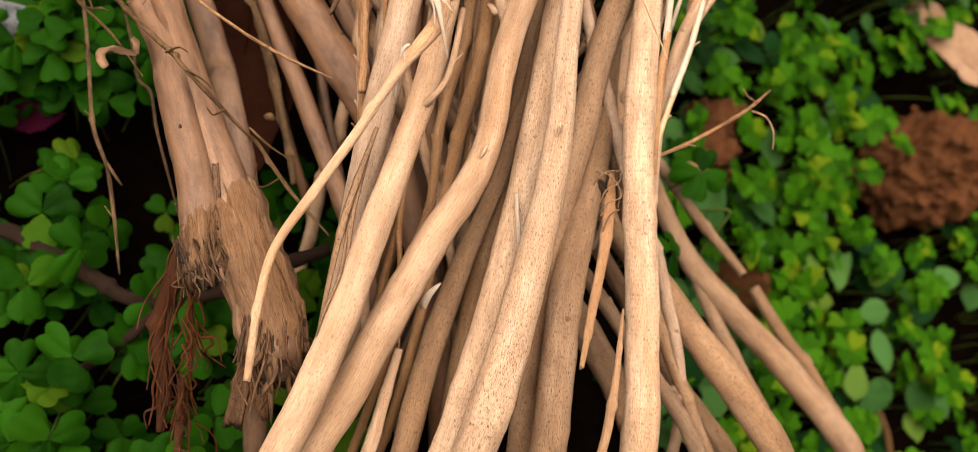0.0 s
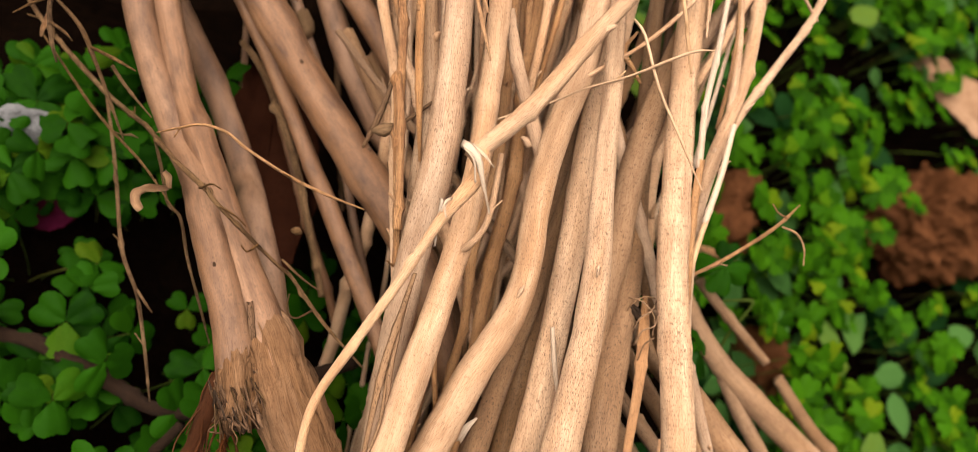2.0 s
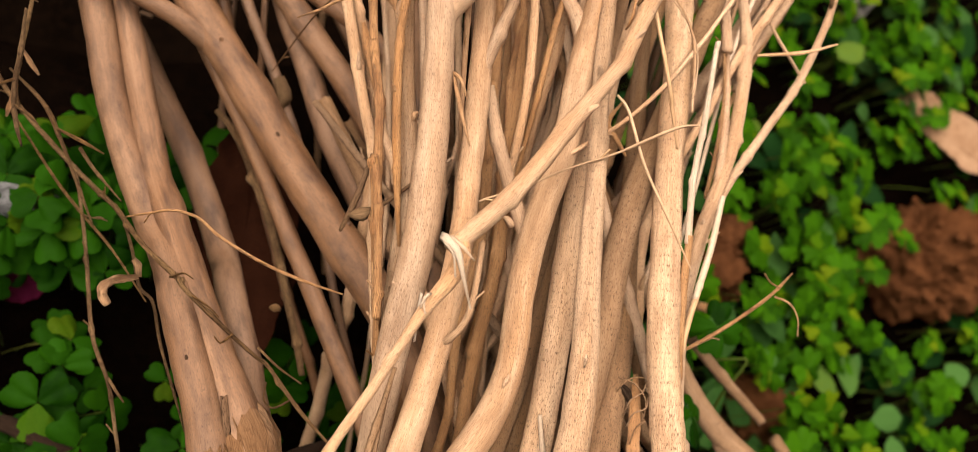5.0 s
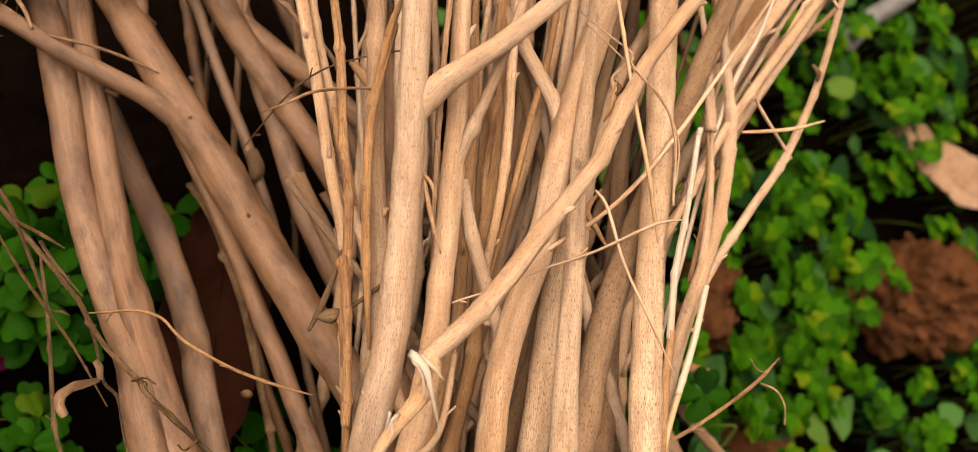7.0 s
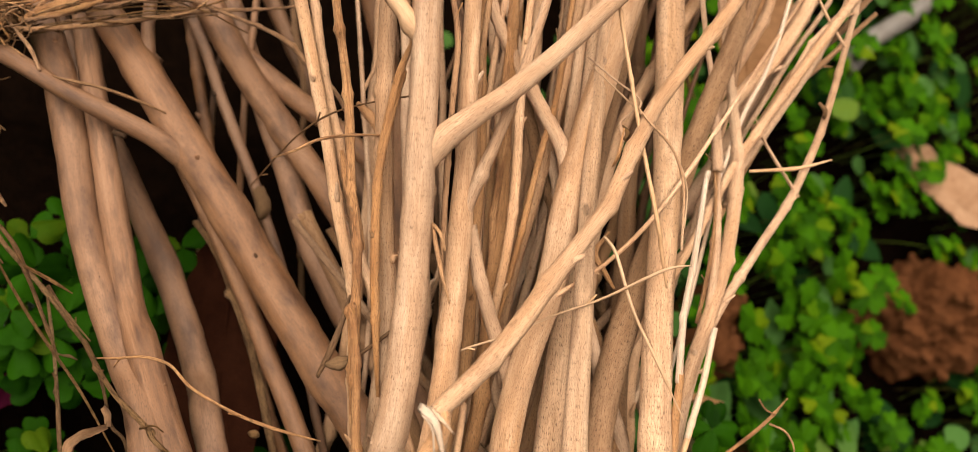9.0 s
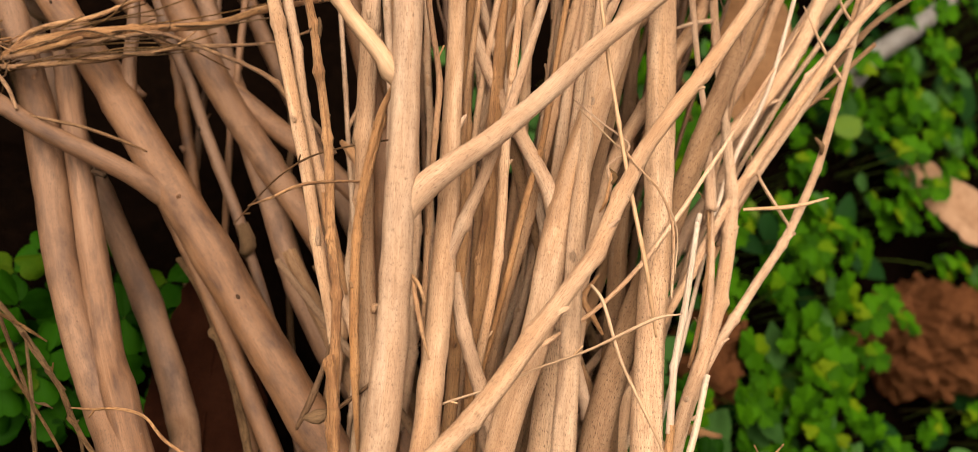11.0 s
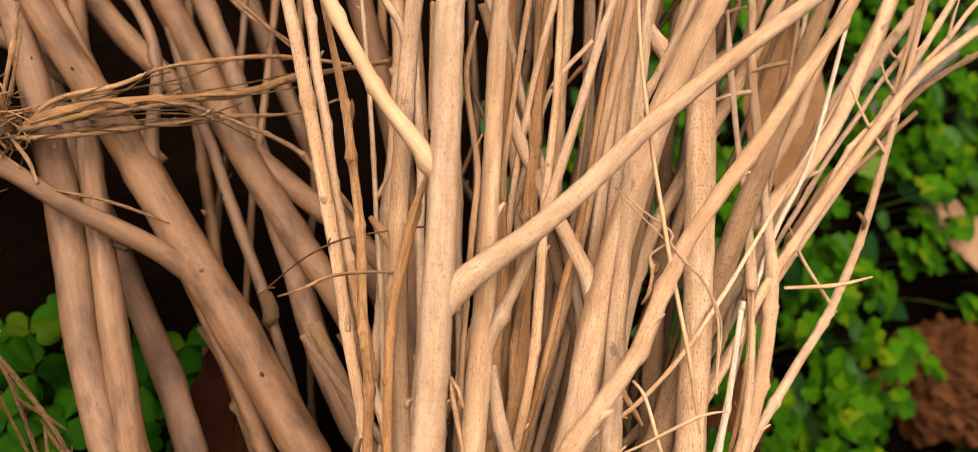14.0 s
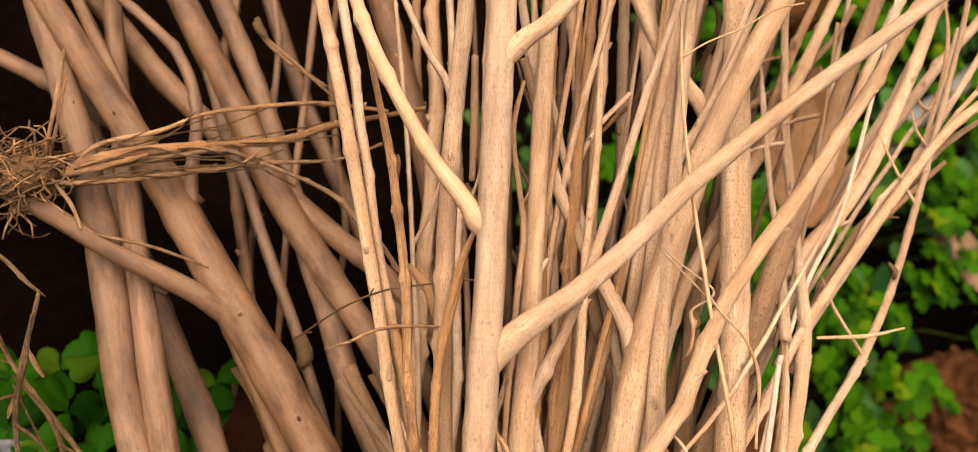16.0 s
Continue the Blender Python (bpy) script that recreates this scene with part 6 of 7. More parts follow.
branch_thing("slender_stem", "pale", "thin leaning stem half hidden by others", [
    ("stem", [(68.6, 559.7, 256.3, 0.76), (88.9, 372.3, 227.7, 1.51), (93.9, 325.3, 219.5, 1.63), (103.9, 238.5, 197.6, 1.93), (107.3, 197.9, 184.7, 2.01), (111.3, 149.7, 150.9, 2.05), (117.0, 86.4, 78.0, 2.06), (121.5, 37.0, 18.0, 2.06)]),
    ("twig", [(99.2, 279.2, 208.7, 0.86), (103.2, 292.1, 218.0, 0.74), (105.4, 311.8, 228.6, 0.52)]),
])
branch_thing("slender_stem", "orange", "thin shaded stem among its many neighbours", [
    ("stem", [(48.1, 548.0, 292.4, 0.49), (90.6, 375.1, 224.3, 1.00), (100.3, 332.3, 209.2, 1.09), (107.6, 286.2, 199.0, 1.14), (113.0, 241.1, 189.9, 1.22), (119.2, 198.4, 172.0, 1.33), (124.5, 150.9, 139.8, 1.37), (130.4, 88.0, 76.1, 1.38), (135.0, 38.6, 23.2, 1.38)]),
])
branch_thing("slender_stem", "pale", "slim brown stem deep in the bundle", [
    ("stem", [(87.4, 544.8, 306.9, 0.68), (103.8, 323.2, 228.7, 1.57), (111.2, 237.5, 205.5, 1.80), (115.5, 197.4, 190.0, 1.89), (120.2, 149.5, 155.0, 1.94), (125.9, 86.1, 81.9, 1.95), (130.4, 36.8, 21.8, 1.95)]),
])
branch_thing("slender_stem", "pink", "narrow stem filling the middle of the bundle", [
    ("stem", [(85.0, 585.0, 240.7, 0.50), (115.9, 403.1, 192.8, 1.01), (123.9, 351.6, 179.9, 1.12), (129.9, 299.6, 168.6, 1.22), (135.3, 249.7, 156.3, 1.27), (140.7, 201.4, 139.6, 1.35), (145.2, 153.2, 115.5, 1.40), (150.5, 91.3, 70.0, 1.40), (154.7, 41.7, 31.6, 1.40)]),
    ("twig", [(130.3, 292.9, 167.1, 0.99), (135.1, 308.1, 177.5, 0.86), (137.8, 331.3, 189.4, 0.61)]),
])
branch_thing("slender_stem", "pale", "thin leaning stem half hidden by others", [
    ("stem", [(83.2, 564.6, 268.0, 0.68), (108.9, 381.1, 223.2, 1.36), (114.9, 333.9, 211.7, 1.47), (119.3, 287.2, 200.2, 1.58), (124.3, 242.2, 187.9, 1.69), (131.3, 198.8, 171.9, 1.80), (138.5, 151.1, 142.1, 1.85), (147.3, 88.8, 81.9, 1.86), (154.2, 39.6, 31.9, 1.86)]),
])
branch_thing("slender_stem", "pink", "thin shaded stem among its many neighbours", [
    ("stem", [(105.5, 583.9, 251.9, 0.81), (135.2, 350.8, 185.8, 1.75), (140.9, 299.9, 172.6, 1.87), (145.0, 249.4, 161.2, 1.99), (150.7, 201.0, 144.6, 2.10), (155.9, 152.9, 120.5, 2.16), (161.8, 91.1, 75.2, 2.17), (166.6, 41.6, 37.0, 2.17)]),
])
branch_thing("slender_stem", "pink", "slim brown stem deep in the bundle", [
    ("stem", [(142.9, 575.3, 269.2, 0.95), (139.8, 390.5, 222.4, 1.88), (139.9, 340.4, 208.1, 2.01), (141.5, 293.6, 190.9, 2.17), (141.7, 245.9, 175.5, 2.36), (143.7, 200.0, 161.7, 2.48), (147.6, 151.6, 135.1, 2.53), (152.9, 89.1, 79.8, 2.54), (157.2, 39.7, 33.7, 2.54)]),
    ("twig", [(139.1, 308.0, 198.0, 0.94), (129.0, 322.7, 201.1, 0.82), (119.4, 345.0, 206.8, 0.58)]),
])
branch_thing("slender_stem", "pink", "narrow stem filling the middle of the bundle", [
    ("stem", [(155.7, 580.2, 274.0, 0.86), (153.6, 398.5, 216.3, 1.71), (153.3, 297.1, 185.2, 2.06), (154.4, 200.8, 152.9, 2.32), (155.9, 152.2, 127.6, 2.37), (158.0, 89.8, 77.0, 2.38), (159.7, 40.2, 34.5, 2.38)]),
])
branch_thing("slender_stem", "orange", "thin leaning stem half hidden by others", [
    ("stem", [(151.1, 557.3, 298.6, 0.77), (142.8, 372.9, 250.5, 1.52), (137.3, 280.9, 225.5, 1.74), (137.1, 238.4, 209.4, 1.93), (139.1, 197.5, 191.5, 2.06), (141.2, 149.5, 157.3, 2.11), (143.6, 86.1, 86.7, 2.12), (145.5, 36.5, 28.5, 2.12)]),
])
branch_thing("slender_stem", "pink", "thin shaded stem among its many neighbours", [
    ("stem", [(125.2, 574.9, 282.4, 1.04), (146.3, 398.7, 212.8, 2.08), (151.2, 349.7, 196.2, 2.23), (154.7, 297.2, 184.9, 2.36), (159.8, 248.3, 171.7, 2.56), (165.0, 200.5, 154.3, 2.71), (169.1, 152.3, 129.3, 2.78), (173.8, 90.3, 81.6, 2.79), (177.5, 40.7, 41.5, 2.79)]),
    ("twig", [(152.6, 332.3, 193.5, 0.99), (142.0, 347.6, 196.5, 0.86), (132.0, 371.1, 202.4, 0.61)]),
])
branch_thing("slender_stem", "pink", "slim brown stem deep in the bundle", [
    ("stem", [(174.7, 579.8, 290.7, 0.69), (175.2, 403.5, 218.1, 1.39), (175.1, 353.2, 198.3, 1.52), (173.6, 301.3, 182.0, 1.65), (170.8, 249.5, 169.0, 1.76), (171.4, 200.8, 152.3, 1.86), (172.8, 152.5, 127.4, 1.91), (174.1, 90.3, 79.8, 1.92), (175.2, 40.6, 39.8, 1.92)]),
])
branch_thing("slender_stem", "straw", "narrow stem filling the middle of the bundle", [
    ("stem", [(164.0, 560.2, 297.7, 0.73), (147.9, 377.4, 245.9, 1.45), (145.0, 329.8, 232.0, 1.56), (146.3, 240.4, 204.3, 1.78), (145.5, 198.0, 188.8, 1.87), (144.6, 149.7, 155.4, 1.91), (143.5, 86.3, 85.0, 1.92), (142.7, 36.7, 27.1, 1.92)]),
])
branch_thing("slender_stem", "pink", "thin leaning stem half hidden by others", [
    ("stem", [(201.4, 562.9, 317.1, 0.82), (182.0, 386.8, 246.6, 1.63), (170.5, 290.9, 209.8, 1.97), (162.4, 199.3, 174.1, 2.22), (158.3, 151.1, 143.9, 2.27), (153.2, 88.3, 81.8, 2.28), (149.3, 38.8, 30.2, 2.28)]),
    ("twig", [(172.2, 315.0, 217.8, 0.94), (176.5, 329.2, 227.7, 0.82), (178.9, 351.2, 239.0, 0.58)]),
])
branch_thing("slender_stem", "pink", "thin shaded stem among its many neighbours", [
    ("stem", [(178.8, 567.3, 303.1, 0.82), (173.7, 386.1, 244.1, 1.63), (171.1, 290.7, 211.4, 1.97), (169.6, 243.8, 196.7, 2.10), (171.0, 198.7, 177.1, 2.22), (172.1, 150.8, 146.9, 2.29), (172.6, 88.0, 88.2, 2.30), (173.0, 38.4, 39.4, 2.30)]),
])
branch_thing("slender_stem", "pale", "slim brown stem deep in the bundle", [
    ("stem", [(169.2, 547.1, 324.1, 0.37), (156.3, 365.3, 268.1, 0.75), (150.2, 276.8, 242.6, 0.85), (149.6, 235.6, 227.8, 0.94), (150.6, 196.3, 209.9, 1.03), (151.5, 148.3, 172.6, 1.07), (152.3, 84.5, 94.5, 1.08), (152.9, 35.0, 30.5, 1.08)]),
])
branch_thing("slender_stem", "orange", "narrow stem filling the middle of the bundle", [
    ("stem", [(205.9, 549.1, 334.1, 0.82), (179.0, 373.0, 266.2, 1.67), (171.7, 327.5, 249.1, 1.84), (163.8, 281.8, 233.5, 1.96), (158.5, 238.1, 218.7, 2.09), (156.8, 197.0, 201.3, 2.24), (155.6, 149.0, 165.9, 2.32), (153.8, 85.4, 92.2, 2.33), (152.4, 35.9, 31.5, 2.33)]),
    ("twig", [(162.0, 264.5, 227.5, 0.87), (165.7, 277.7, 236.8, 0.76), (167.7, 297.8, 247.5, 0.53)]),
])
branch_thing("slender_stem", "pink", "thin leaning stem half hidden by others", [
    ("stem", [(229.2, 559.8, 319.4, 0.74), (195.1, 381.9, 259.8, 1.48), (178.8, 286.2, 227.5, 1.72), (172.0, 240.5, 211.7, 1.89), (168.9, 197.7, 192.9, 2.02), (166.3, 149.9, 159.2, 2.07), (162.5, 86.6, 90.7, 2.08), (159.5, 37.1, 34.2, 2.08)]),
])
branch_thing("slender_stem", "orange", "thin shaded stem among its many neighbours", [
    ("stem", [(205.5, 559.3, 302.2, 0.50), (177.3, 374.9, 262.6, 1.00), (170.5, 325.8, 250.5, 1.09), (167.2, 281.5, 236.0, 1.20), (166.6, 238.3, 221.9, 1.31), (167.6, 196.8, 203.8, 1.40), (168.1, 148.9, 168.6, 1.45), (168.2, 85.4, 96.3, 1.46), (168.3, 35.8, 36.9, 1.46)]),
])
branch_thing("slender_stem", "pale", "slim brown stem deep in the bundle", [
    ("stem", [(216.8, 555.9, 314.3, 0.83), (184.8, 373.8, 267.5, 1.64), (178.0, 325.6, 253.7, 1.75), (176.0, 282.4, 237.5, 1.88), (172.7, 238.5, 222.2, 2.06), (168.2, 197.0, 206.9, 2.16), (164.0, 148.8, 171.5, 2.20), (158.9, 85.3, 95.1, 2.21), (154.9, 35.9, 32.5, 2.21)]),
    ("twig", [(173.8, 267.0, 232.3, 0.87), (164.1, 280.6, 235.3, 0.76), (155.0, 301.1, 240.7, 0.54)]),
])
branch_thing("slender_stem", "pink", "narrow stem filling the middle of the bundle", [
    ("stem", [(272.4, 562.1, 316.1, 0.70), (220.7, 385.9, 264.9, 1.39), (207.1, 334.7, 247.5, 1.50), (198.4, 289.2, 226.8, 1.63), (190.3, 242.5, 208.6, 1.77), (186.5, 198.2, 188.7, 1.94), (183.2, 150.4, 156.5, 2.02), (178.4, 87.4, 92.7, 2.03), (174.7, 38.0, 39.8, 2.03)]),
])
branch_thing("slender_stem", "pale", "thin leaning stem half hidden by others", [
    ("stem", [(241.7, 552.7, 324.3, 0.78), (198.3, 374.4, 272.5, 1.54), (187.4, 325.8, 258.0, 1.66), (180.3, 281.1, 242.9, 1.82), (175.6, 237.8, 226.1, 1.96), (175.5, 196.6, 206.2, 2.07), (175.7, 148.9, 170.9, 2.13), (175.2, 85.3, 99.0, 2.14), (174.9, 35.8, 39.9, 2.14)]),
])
branch_thing("slender_stem", "pink", "thin shaded stem among its many neighbours", [
    ("stem", [(329.0, 570.5, 318.4, 0.69), (263.0, 401.5, 259.7, 1.37), (243.6, 346.5, 238.3, 1.49), (231.6, 298.1, 214.7, 1.63), (219.6, 247.6, 193.6, 1.75), (212.1, 199.8, 174.2, 1.85), (206.2, 151.9, 146.2, 1.90), (198.6, 89.7, 91.1, 1.91), (192.5, 40.4, 45.2, 1.91)]),
    ("twig", [(228.2, 288.3, 211.1, 1.00), (217.3, 303.9, 214.1, 0.87), (207.0, 327.6, 219.9, 0.61)]),
])
branch_thing("slender_stem", "orange", "slim brown stem deep in the bundle", [
    ("stem", [(268.0, 536.4, 377.4, 0.88), (228.0, 372.8, 288.1, 1.79), (217.0, 329.2, 265.1, 1.98), (204.5, 283.9, 244.2, 2.14), (192.4, 239.0, 225.8, 2.32), (183.3, 197.0, 206.9, 2.42), (174.3, 149.8, 170.6, 2.47), (162.5, 87.2, 94.5, 2.49), (153.4, 38.5, 32.1, 2.49)]),
])
branch_thing("slender_stem", "pink", "narrow stem filling the middle of the bundle", [
    ("stem", [(229.9, 557.3, 339.4, 0.91), (213.2, 380.6, 269.8, 1.82), (203.6, 286.9, 235.0, 2.08), (201.2, 241.6, 217.3, 2.28), (201.7, 197.7, 198.5, 2.42), (202.4, 149.6, 166.6, 2.47), (203.1, 86.5, 102.0, 2.49), (203.6, 36.9, 48.4, 2.49)]),
])
branch_thing("slender_stem", "pink", "thin leaning stem half hidden by others", [
    ("stem", [(264.2, 569.8, 333.0, 0.99), (239.0, 397.5, 255.4, 1.99), (226.0, 298.4, 210.4, 2.41), (221.0, 248.5, 191.1, 2.62), (217.0, 200.0, 174.1, 2.74), (213.9, 151.6, 147.6, 2.80), (210.3, 89.1, 94.2, 2.81), (207.4, 39.5, 49.5, 2.81)]),
    ("twig", [(230.4, 336.0, 227.0, 1.00), (234.8, 351.2, 237.2, 0.87), (237.3, 374.7, 249.1, 0.61)]),
])
branch_thing("slender_stem", "pink", "thin shaded stem among its many neighbours", [
    ("stem", [(245.9, 555.8, 346.6, 0.74), (224.5, 380.3, 275.2, 1.48), (212.4, 287.5, 236.3, 1.73), (204.3, 197.9, 199.0, 1.96), (199.6, 149.9, 166.6, 2.00), (193.5, 86.9, 99.6, 2.01), (188.8, 37.5, 44.2, 2.01)]),
])
branch_thing("slender_stem", "pink", "slim brown stem deep in the bundle", [
    ("stem", [(292.2, 552.3, 353.6, 0.40), (233.6, 332.8, 264.4, 0.91), (221.5, 286.1, 244.3, 1.00), (211.2, 240.8, 225.2, 1.05), (201.9, 197.3, 204.7, 1.12), (191.8, 150.5, 169.4, 1.16), (178.5, 88.3, 96.5, 1.16), (168.1, 39.8, 36.6, 1.16)]),
])
branch_thing("slender_stem", "twig", "thin brown stem in the shade of the forked limb", [
    ("stem", [(32.7, 234.8, 125.7, 1.52), (40.7, 223.6, 129.4, 1.63), (49.7, 203.8, 132.6, 1.74), (66.1, 143.7, 135.3, 1.68), (72.9, 116.7, 135.2, 1.42)]),
    ("twig", [(39.8, 221.0, 134.9, 0.74), (47.4, 215.5, 140.2, 0.74), (53.1, 206.7, 141.9, 0.61)]),
])
branch_thing("dry_stalk", "twig", "short bent brown stalk among the weeds", [
    ("stem", [(564.1, 47.1, 5.0, 2.88), (572.0, 35.1, 8.4, 2.63), (578.0, 18.4, 7.8, 2.62), (580.5, 1.8, 3.8, 2.15)]),
])
branch_thing("dry_stalk", "straw", "pale scrap of dry stalk on the soil", [
    ("stem", [(294.9, 165.9, 118.7, 2.10), (301.7, 163.4, 122.9, 2.80), (311.1, 161.1, 125.0, 2.10), (318.1, 160.2, 126.4, 1.06)]),
])
branch_thing("dry_stalk", "twig", "thin brown stalk behind the slender stems", [
    ("stem", [(335.4, 358.5, 113.8, 1.72), (325.8, 389.4, 118.8, 1.91), (328.2, 429.7, 129.2, 1.73), (338.4, 466.7, 142.2, 1.55)]),
])
# Added strips that stand in for the cracked grey edge of the branch itself.
branch_thing("bark_strip", "grey", "grey-brown strips laid on a branch for its own cracked edge", [
    ("strip", [(77.1, 104.7, 238.3, 0.69), (73.2, 90.0, 235.2, 1.08), (69.9, 75.0, 230.6, 1.26), (65.7, 30.7, 214.8, 0.29)]),
    ("strip", [(75.6, 95.9, 234.8, 0.59), (72.7, 79.3, 231.6, 0.88), (72.1, 65.7, 227.1, 0.98), (70.9, 52.2, 222.3, 0.78), (70.0, 41.5, 218.5, 0.29)]),
    ("strip", [(71.5, 77.4, 230.4, 0.49), (70.7, 57.7, 225.6, 0.58), (67.4, 46.0, 221.2, 0.48), (65.7, 38.2, 218.8, 0.19)]),
])
branch_thing("slender_stem", "orange", "thin orange-tan stem beside a forked branch", [
    ("stem", [(156.0, 445.9, 319.2, 0.56), (137.1, 262.9, 269.2, 1.14), (134.5, 243.9, 263.8, 1.22), (131.0, 228.1, 258.5, 1.28), (126.0, 193.2, 245.1, 1.23), (124.3, 177.6, 237.6, 1.20), (123.4, 166.0, 230.1, 1.16), (123.3, 124.8, 195.8, 1.11), (126.3, 78.5, 149.7, 1.02)]),
])
branch_thing("slender_stem", "pale", "pale stem with a swollen joint low in the bundle", [
    ("stem", [(128.2, 439.1, 305.1, 0.74), (121.6, 238.0, 262.5, 1.59), (121.3, 224.7, 259.4, 1.73), (121.3, 207.9, 254.2, 1.68), (121.1, 190.6, 247.0, 1.63), (120.9, 175.5, 238.3, 1.59), (123.9, 132.8, 206.4, 1.54), (130.7, 84.8, 163.0, 1.41)]),
])
branch_thing("slender_stem", "orange", "warm brown stem leaning beside its neighbours", [
    ("stem", [(166.5, 430.5, 311.3, 1.06), (137.9, 228.1, 250.2, 2.27), (130.1, 184.5, 234.2, 2.15), (127.7, 166.6, 225.1, 2.12), (124.7, 123.4, 195.3, 2.08), (124.3, 75.2, 154.4, 1.91)]),
])
branch_thing("slender_stem", "straw", "weathered stem in the gap behind a limb", [
    ("stem", [(114.5, 460.8, 305.4, 0.66), (120.7, 247.5, 254.8, 1.40), (120.6, 222.4, 248.3, 1.41), (120.3, 200.0, 241.1, 1.41), (120.9, 182.4, 233.6, 1.41), (125.6, 137.4, 206.9, 1.39), (134.0, 87.0, 169.6, 1.27)]),
])
branch_thing("slender_stem", "pale", "straight pale stem rising behind a limb", [
    ("stem", [(165.7, 463.3, 303.5, 1.09), (149.9, 277.6, 263.0, 2.20), (147.9, 252.7, 257.1, 2.32), (146.8, 233.4, 250.8, 2.35), (146.5, 214.6, 243.2, 2.36), (147.1, 192.3, 232.0, 2.37), (151.5, 148.5, 202.3, 2.34), (160.0, 99.6, 161.1, 2.14)]),
])

# ---- ground plants ----
def leaflet(length, width, notch, fold, droop, rows=6):
    """One leaflet from the origin along +x: heart-shaped with round lobes (notch) or oval, folded on its midrib. Verts and faces."""
    cols, verts, faces = 12 if notch > 0 else 6, [], []
    spread = math.asin(min(0.95, width / (1.6 * length)))
    for i in range(rows + 1):
        u = i / rows
        for j in range(cols + 1):
            v = j / cols * 2 - 1
            if notch > 0:
                # a fan from the base whose reach dips at the midrib and falls off round the shoulders
                reach = length * (0.04 + 0.96 * u) * (1 - 0.46 * abs(v) ** 3 - notch * max(0.0, 1 - abs(v) / 0.42) ** 1.4 * u ** 3)
                x, y = reach * math.cos(v * spread), reach * math.sin(v * spread)
            else:
                w = width * max(0.05, math.sin(math.pi * min(1, u ** 0.8)) ** 0.75)
                x, y = length * u, v * w / 2
            verts.append((x, y, fold * abs(y) * 2 - droop * u * u * length - 0.9 * y * y / width + 0.0004 * math.cos(9 * u) * v))
    for i in range(rows):
        for j in range(cols):
            k = i * (cols + 1) + j
            faces.append((k, k + cols + 1, k + cols + 2, k + 1))
    return verts, faces


def leaf_meshes(rng, mat, kind, height):
    """A leaf on its stalk, as two meshes. The stalk rises from the origin, the blade lies at its top."""
    lean = Vector((rng.uniform(-0.2, 0.2), rng.uniform(-0.2, 0.2), 1)) * height
    r, verts, faces = 0.0006, [], []
    for i in range(5):
        u = i / 4
        c = Vector((lean.x * u * u, lean.y * u * u, lean.z * u))
        verts += [tuple(c + Vector((math.cos(a) * r, math.sin(a) * r, 0))) for a in (0, 2.09, 4.19)]
    for i in range(4):
        for j in range(3):
            faces.append((i * 3 + j, i * 3 + (j + 1) % 3, i * 3 + 3 + (j + 1) % 3, i * 3 + 3 + j))
    stalk = smooth_mesh("stalk", verts, faces, None, (STALK,))
    if kind == "clover":
        blades = [(k * 120 + rng.uniform(-8, 8), rng.uniform(0.0145, 0.0175), rng.uniform(0.017, 0.0205), 0.16) for k in range(3)]
    elif kind == "four":
        blades = [(k * 90 + rng.uniform(-6, 6), rng.uniform(0.015, 0.0175), rng.uniform(0.016, 0.0185), 0.16) for k in range(4)]
    elif kind == "lobed":
        blades = [(k * 72 + rng.uniform(-10, 10), rng.uniform(0.0125, 0.0165), rng.uniform(0.0135, 0.017), 0.2) for k in range(5)]
    else:
        blades = [(0, rng.uniform(0.032, 0.042), rng.uniform(0.022, 0.028), 0.0)]
    tilt = pose(0, 0, 0, rng.uniform(-22, 22), rng.uniform(-22, 22), rng.uniform(0, 360))
    verts, faces = [], []
    for turn, ln, wd, notch in blades:
        vs, fs = leaflet(ln, wd, notch, rng.uniform(0.05, 0.22), rng.uniform(0.0, 0.3))
        m = Matrix.Translation(lean) @ tilt @ pose(0, 0, 0, rng.uniform(-6, 6), rng.uniform(-14, 6), turn)
        k = len(verts)
        verts += [tuple(m @ Vector(v)) for v in vs]
        faces += [tuple(a + k for a in f) for f in fs]
    return smooth_mesh("leaf", verts, faces, None, (mat,)), stalk


rng = random.Random(11)
LEAVES = {
    "clover": [leaf_meshes(rng, CLOVER, "clover", h) for h in (0.068, 0.076, 0.085, 0.094, 0.104)] + [leaf_meshes(rng, CLOVER, "four", h) for h in (0.08, 0.094)],
    "weed": [leaf_meshes(rng, WEED, "ovate", h) for h in (0.045, 0.055, 0.065, 0.075)],
    "lobed": [leaf_meshes(rng, LIME, "lobed", h) for h in (0.052, 0.062, 0.072, 0.082)],
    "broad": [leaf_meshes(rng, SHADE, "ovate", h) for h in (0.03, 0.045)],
}


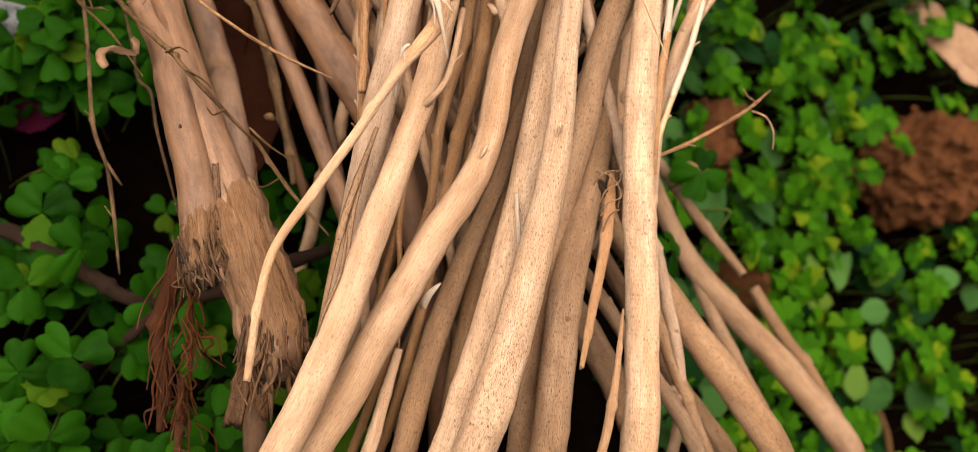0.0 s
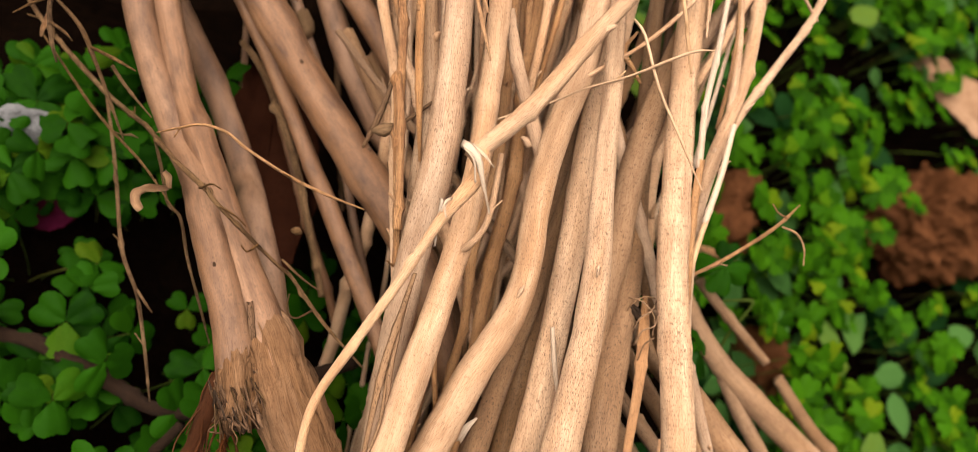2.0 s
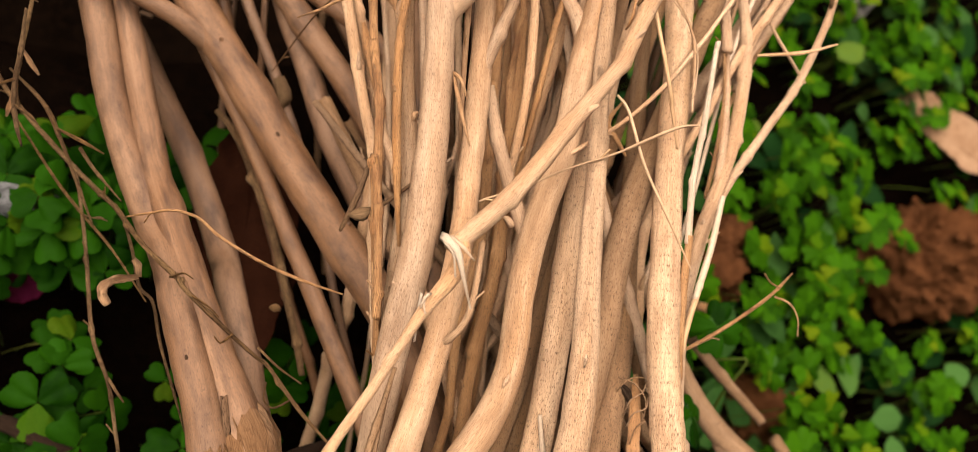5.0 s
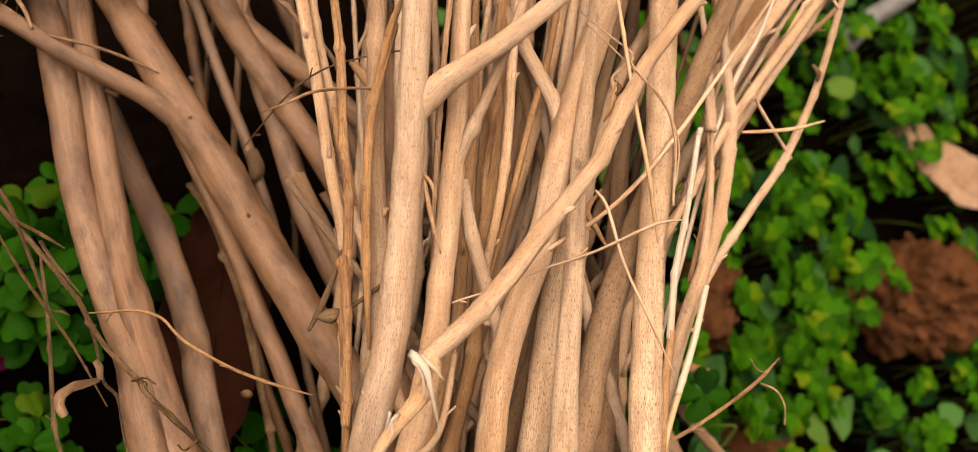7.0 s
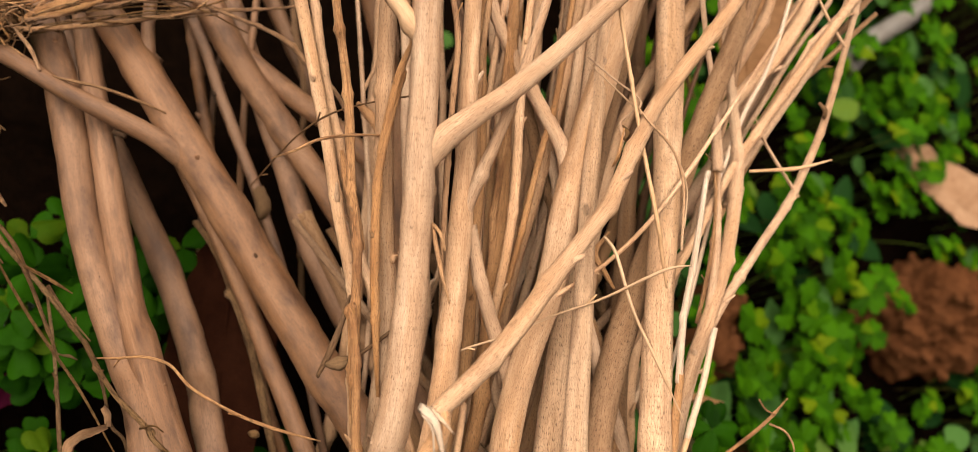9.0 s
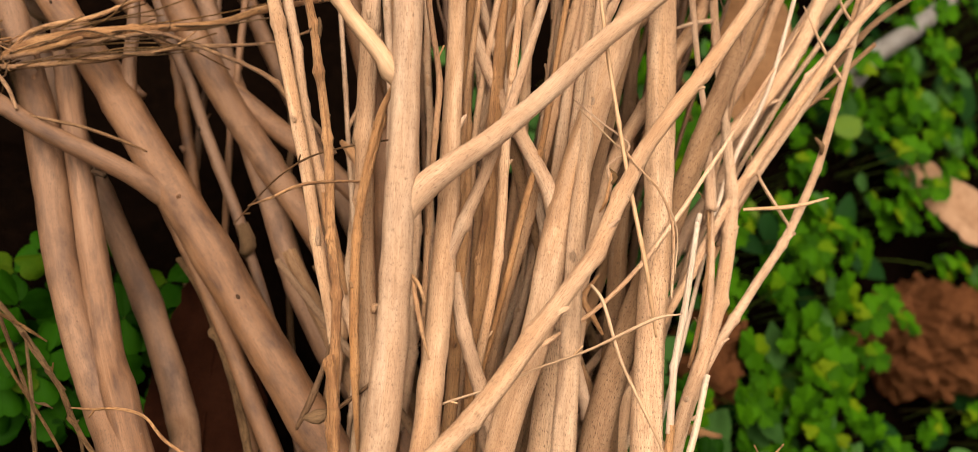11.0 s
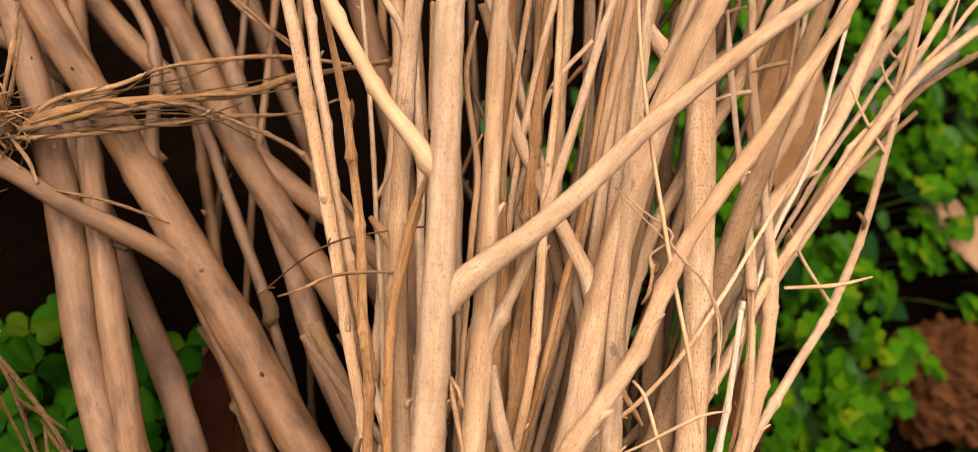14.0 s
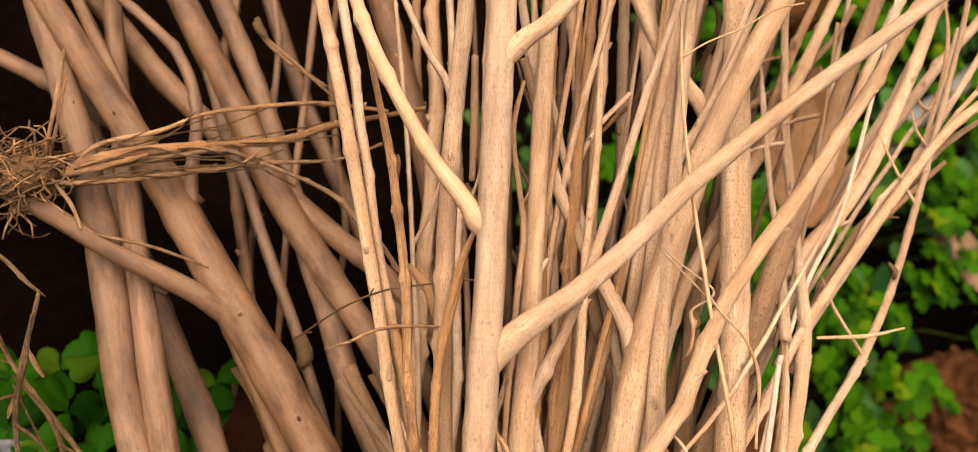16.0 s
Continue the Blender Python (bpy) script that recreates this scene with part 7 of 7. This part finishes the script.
def plant(name, kind, x, y, count, spread, label, category, rng, tall=1.0, scale=1.0):
    """A small plant: leaves on stalks round one root."""
    root = new(name)
    root.location = (x, y, terrain(x, y) - 0.002)
    for k in range(count):
        blade, stem = rng.choice(LEAVES[kind])
        ob = new("leaf", blade)
        new("stalk", stem).parent = ob
        a, d = rng.uniform(0, 6.283), spread * math.sqrt(rng.random())
        size = rng.uniform(0.82, 1.15) * scale
        ob.parent = root
        ob.matrix_basis = pose(d * math.cos(a), d * math.sin(a), 0.0, rng.uniform(-12, 12), rng.uniform(-12, 12), rng.uniform(0, 360)) @ Matrix.Diagonal((size, size, size * tall, 1))
    return tagged(root, label, category, {"clover": "clover plants", "weed": "broad-leaved weeds", "lobed": "young lime-green weeds", "broad": "dark broad-leaved weeds"}[kind])


def jitter_grid(x0, x1, y0, y1, step, rng):
    y = y0
    while y < y1:
        x = x0
        while x < x1:
            yield x + rng.uniform(-0.4, 0.4) * step, y + rng.uniform(-0.4, 0.4) * step
            x += step
        y += step


rng = random.Random(5)


def by_clod(x, y, r):
    return (x - 0.648) ** 2 + (y - 0.257) ** 2 < r * r * 0.62 or (x - 0.70) ** 2 + (y - 0.352) ** 2 < 0.0012


plant("clover_plant", "clover", 0.2605, 0.0945, 2, 0.004, "small bright clover growing beside an upright branch", "clover", rng, 1.3, 0.85)
plant("clover_plant", "clover", 0.2607, 0.128, 2, 0.008, "small bright clover growing beside an upright branch", "clover", rng, 1.3, 0.85)
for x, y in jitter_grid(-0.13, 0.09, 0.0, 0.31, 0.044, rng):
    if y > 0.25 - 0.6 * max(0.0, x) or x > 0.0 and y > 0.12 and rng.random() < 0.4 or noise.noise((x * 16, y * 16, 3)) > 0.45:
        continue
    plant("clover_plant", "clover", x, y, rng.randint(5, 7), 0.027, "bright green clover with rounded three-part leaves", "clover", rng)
for x, y in jitter_grid(0.31, 0.44, 0.02, 0.55, 0.046, rng):
    plant("weed_plant", "weed", x, y, rng.randint(3, 4), 0.026, "dull green weed with oval leaves", "weed", rng, 1.0, 0.65)
for x, y in jitter_grid(0.38, 0.80, 0.02, 0.70, 0.047, rng):
    if by_clod(x, y, 0.082) or noise.noise((x * 13, y * 13, 8)) > 0.22:
        continue
    plant("lobed_weed", "lobed", x, y, rng.randint(3, 6), 0.03, "small lime-green weed with lobed leaves", "weed", rng, 1.0)
for x, y in jitter_grid(0.40, 0.80, 0.04, 0.66, 0.075, rng):
    if by_clod(x, y, 0.085):
        continue
    plant("weed_plant", "weed", x, y, rng.randint(2, 4), 0.034, "dull green weed with oval leaves", "weed", rng, 1.0, rng.choice((0.7, 0.9)))
# Low leaves added to cover lit soil with a shade-dark green.
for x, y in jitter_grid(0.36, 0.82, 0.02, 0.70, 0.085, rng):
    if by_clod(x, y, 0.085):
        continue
    plant("broad_leaf_plant", "broad", x, y, 3, 0.032, "green weed with broad leaves, shade painted into its colour", "weed", rng, 1.0, 0.9)
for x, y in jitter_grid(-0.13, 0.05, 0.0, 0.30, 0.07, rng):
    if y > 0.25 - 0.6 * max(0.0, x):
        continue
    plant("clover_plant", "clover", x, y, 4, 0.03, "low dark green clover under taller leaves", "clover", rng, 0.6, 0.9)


def carpet():
    """The plants that carry on out of sight, as one patch."""
    rng = random.Random(3)
    verts, faces, slots = [], [], []
    for _ in range(5200):
        a, d = rng.uniform(0, 6.283), 0.42 + abs(rng.gauss(0, 0.55))
        x, y = 0.33 + d * math.cos(a), 0.34 + d * math.sin(a)
        bare = math.hypot(x / 0.34, (y - 0.6) / 0.36) + 0.35 * noise.noise((x * 6, y * 6, 2))
        if -0.15 < x < 0.82 and -0.02 < y < 0.72 or bare < 1:
            continue
        m = pose(x, y, terrain(x, y) - 0.002, 0, 0, rng.uniform(0, 360))
        for slot, me in enumerate(rng.choice(LEAVES["clover"] + LEAVES["lobed"])):
            k = len(verts)
            verts += [tuple(m @ v.co) for v in me.vertices]
            faces += [tuple(a + k for a in p.vertices) for p in me.polygons]
            slots += [slot] * len(me.polygons)
    return tagged(new("clover_patch", smooth_mesh("clover_patch", verts, faces, None, (CLOVER, STALK), slots)), "spreading green clover and weeds on the soil", "clover", kind="stuff")


carpet()


# ---- clods, stone, fallen leaves ----
def lump(name, place, size, mat, seed, rough=0.28, label="", category=""):
    """A lumpy clod or stone, set into the ground."""
    bm = bmesh.new()
    bmesh.ops.create_icosphere(bm, subdivisions=6 if size[0] > 0.04 else 4, radius=1.0)
    for v in bm.verts:
        d = v.co.normalized()
        k = 1 + rough * noise.noise(d * 1.6 + Vector((seed, 0, 0))) + rough * 0.55 * noise.noise(d * 4 + Vector((0, seed, 0))) + rough * 0.3 * noise.noise(d * 10 + Vector((0, 0, seed))) + rough * 0.16 * noise.noise(d * 24) + rough * 0.09 * noise.noise(d * 55 + Vector((seed, 0, 0)))
        v.co = Vector((d.x * size[0], d.y * size[1], d.z * size[2])) * k
    me = bpy.data.meshes.new(name)
    bm.to_mesh(me)
    bm.free()
    me.polygons.foreach_set("use_smooth", [True] * len(me.polygons))
    me.materials.append(mat)
    ob = new(name, me)
    ob.location = place
    rng = random.Random(int(seed * 7))
    for k in range(34 if mat is CLAY else 0):
        a, b = rng.uniform(0, 6.283), rng.uniform(0.1, 1.0)
        d = Vector((math.cos(a) * math.sqrt(1 - b * b), math.sin(a) * math.sqrt(1 - b * b), b))
        bm = bmesh.new()
        bmesh.ops.create_icosphere(bm, subdivisions=2, radius=1.0)
        r = size[0] * rng.uniform(0.03, 0.12)
        for v in bm.verts:
            v.co *= r * (1 + 0.5 * noise.noise(v.co * 1.7 + Vector((k * 3.1, seed, 0))))
        part_mesh = bpy.data.meshes.new("crumb")
        bm.to_mesh(part_mesh)
        bm.free()
        part_mesh.polygons.foreach_set("use_smooth", [True] * len(part_mesh.polygons))
        part_mesh.materials.append(mat)
        crumb = new("crumb", part_mesh)
        crumb.parent = ob
        hit, spot, _, _ = ob.closest_point_on_mesh(Vector((d.x * size[0], d.y * size[1], d.z * size[2])) * 1.3)
        crumb.location = spot
    return tagged(ob, label, category)


def fallen_leaf(name, place, turn, length, width, curl, mat, label):
    """A dry leaf, curled along and across, with a midrib, 0.6 mm thick."""
    top, n, m = [], 22, 10
    for i in range(n + 1):
        u = i / n
        w = width * math.sin(math.pi * (0.04 + 0.93 * u) ** 0.85) ** 0.8
        for j in range(m + 1):
            v = j / m * 2 - 1
            z = curl * length * (v * v * 0.45 + (u - 0.5) ** 2 * 1.1) + 0.05 * length * noise.noise((u * 4, v * 3, length * 40)) - 0.0012 * math.exp(-(v * 9) ** 2)
            top.append(((u - 0.5) * length, v * w / 2 * (1 - 0.3 * curl * abs(v)) * (1 + 0.16 * noise.noise((u * 7, math.copysign(1.5, v), length * 50)) + 0.12 * noise.noise((u * 19, v * 2, 1))), z))
    count = len(top)
    verts = top + [(x, y, z - 0.0006) for x, y, z in top]
    faces = []
    for i in range(n):
        for j in range(m):
            a = i * (m + 1) + j
            faces += [(a, a + m + 1, a + m + 2, a + 1), (count + a, count + a + 1, count + a + m + 2, count + a + m + 1)]
    ob = new(name, smooth_mesh(name, verts, faces, None, (mat,)))
    ob.matrix_basis = pose(*place, *turn)
    rib = [(x, y, z + 0.0004, 0.0011 * (1.1 - i / n)) for i, (x, y, z) in enumerate(top[m // 2::m + 1])]
    new("midrib", tube("midrib", [(rib[0][0] - 0.004, rib[0][1], rib[0][2] + 0.002, 0.0011)] + rib[::4], mat, 3, 0.6)).parent = ob
    return tagged(ob, label, "leaf")


lump("soil_clod", (0.662, 0.253, 0.002), (0.049, 0.049, 0.058), CLAY, 4.0, 0.30, "large crumbly red-brown clod of earth among weeds", "clod")
lump("soil_clod", (0.392, 0.228, 0.032), (0.020, 0.026, 0.042), CLAY, 9.0, 0.30, "low red-brown clod of earth beside the branches", "clod")
lump("stone", (-0.050, 0.206, 0.030), (0.027, 0.012, 0.040), STONE, 2.0, 0.2, "pale grey stone half hidden by clover", "stone")
fallen_leaf("fallen_leaf", (0.708, 0.368, 0.032), (0.7, -7.5, -34.0), 0.135, 0.060, 0.12, DRYLEAF, "large dry tan leaf curled on the weeds")
fallen_leaf("fallen_leaf", (0.301, 0.353, 0.205), (-20.1, -15.2, 87.7), 0.085, 0.044, 0.12, TANLEAF, "broad dry orange-tan leaf behind slender stems")
fallen_leaf("fallen_leaf", (0.235, 0.369, 0.266), (-25, 10, 20), 0.030, 0.022, 0.9, CURLLEAF, "small crumpled brown leaf caught among the stems")
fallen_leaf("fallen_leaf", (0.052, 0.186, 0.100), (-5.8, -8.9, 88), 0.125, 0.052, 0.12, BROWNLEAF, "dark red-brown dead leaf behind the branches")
fallen_leaf("petal", (-0.040, 0.176, 0.006), (12, 8, 24), 0.030, 0.018, 0.3, PETAL, "crumpled crimson petal in the clover")
branch_thing("weathered_stick", "ash", "pale grey weathered stick lying on the weeds", [
    ("stem", [(600, 480, 30, 9.0), (640, 516, 32, 9.5), (705, 560, 34, 9.0), (790, 622, 32, 8.0)]),
])
lump("soil_clod", (0.376, 0.206, 0.040), (0.018, 0.021, 0.038), CLAY, 14.0, 0.3, "flat red-brown crumb of earth near the branches", "clod")
lump("soil_clod", (0.440, 0.120, 0.008), (0.030, 0.026, 0.030), CLAY, 21.0, 0.3, "flat red-brown crumb of earth under the leaves", "clod")
root_tuft((-0.0543, 0.2960, 0.1582), 0.0165, "ball of tangled dry tan rootlets on a branch end")
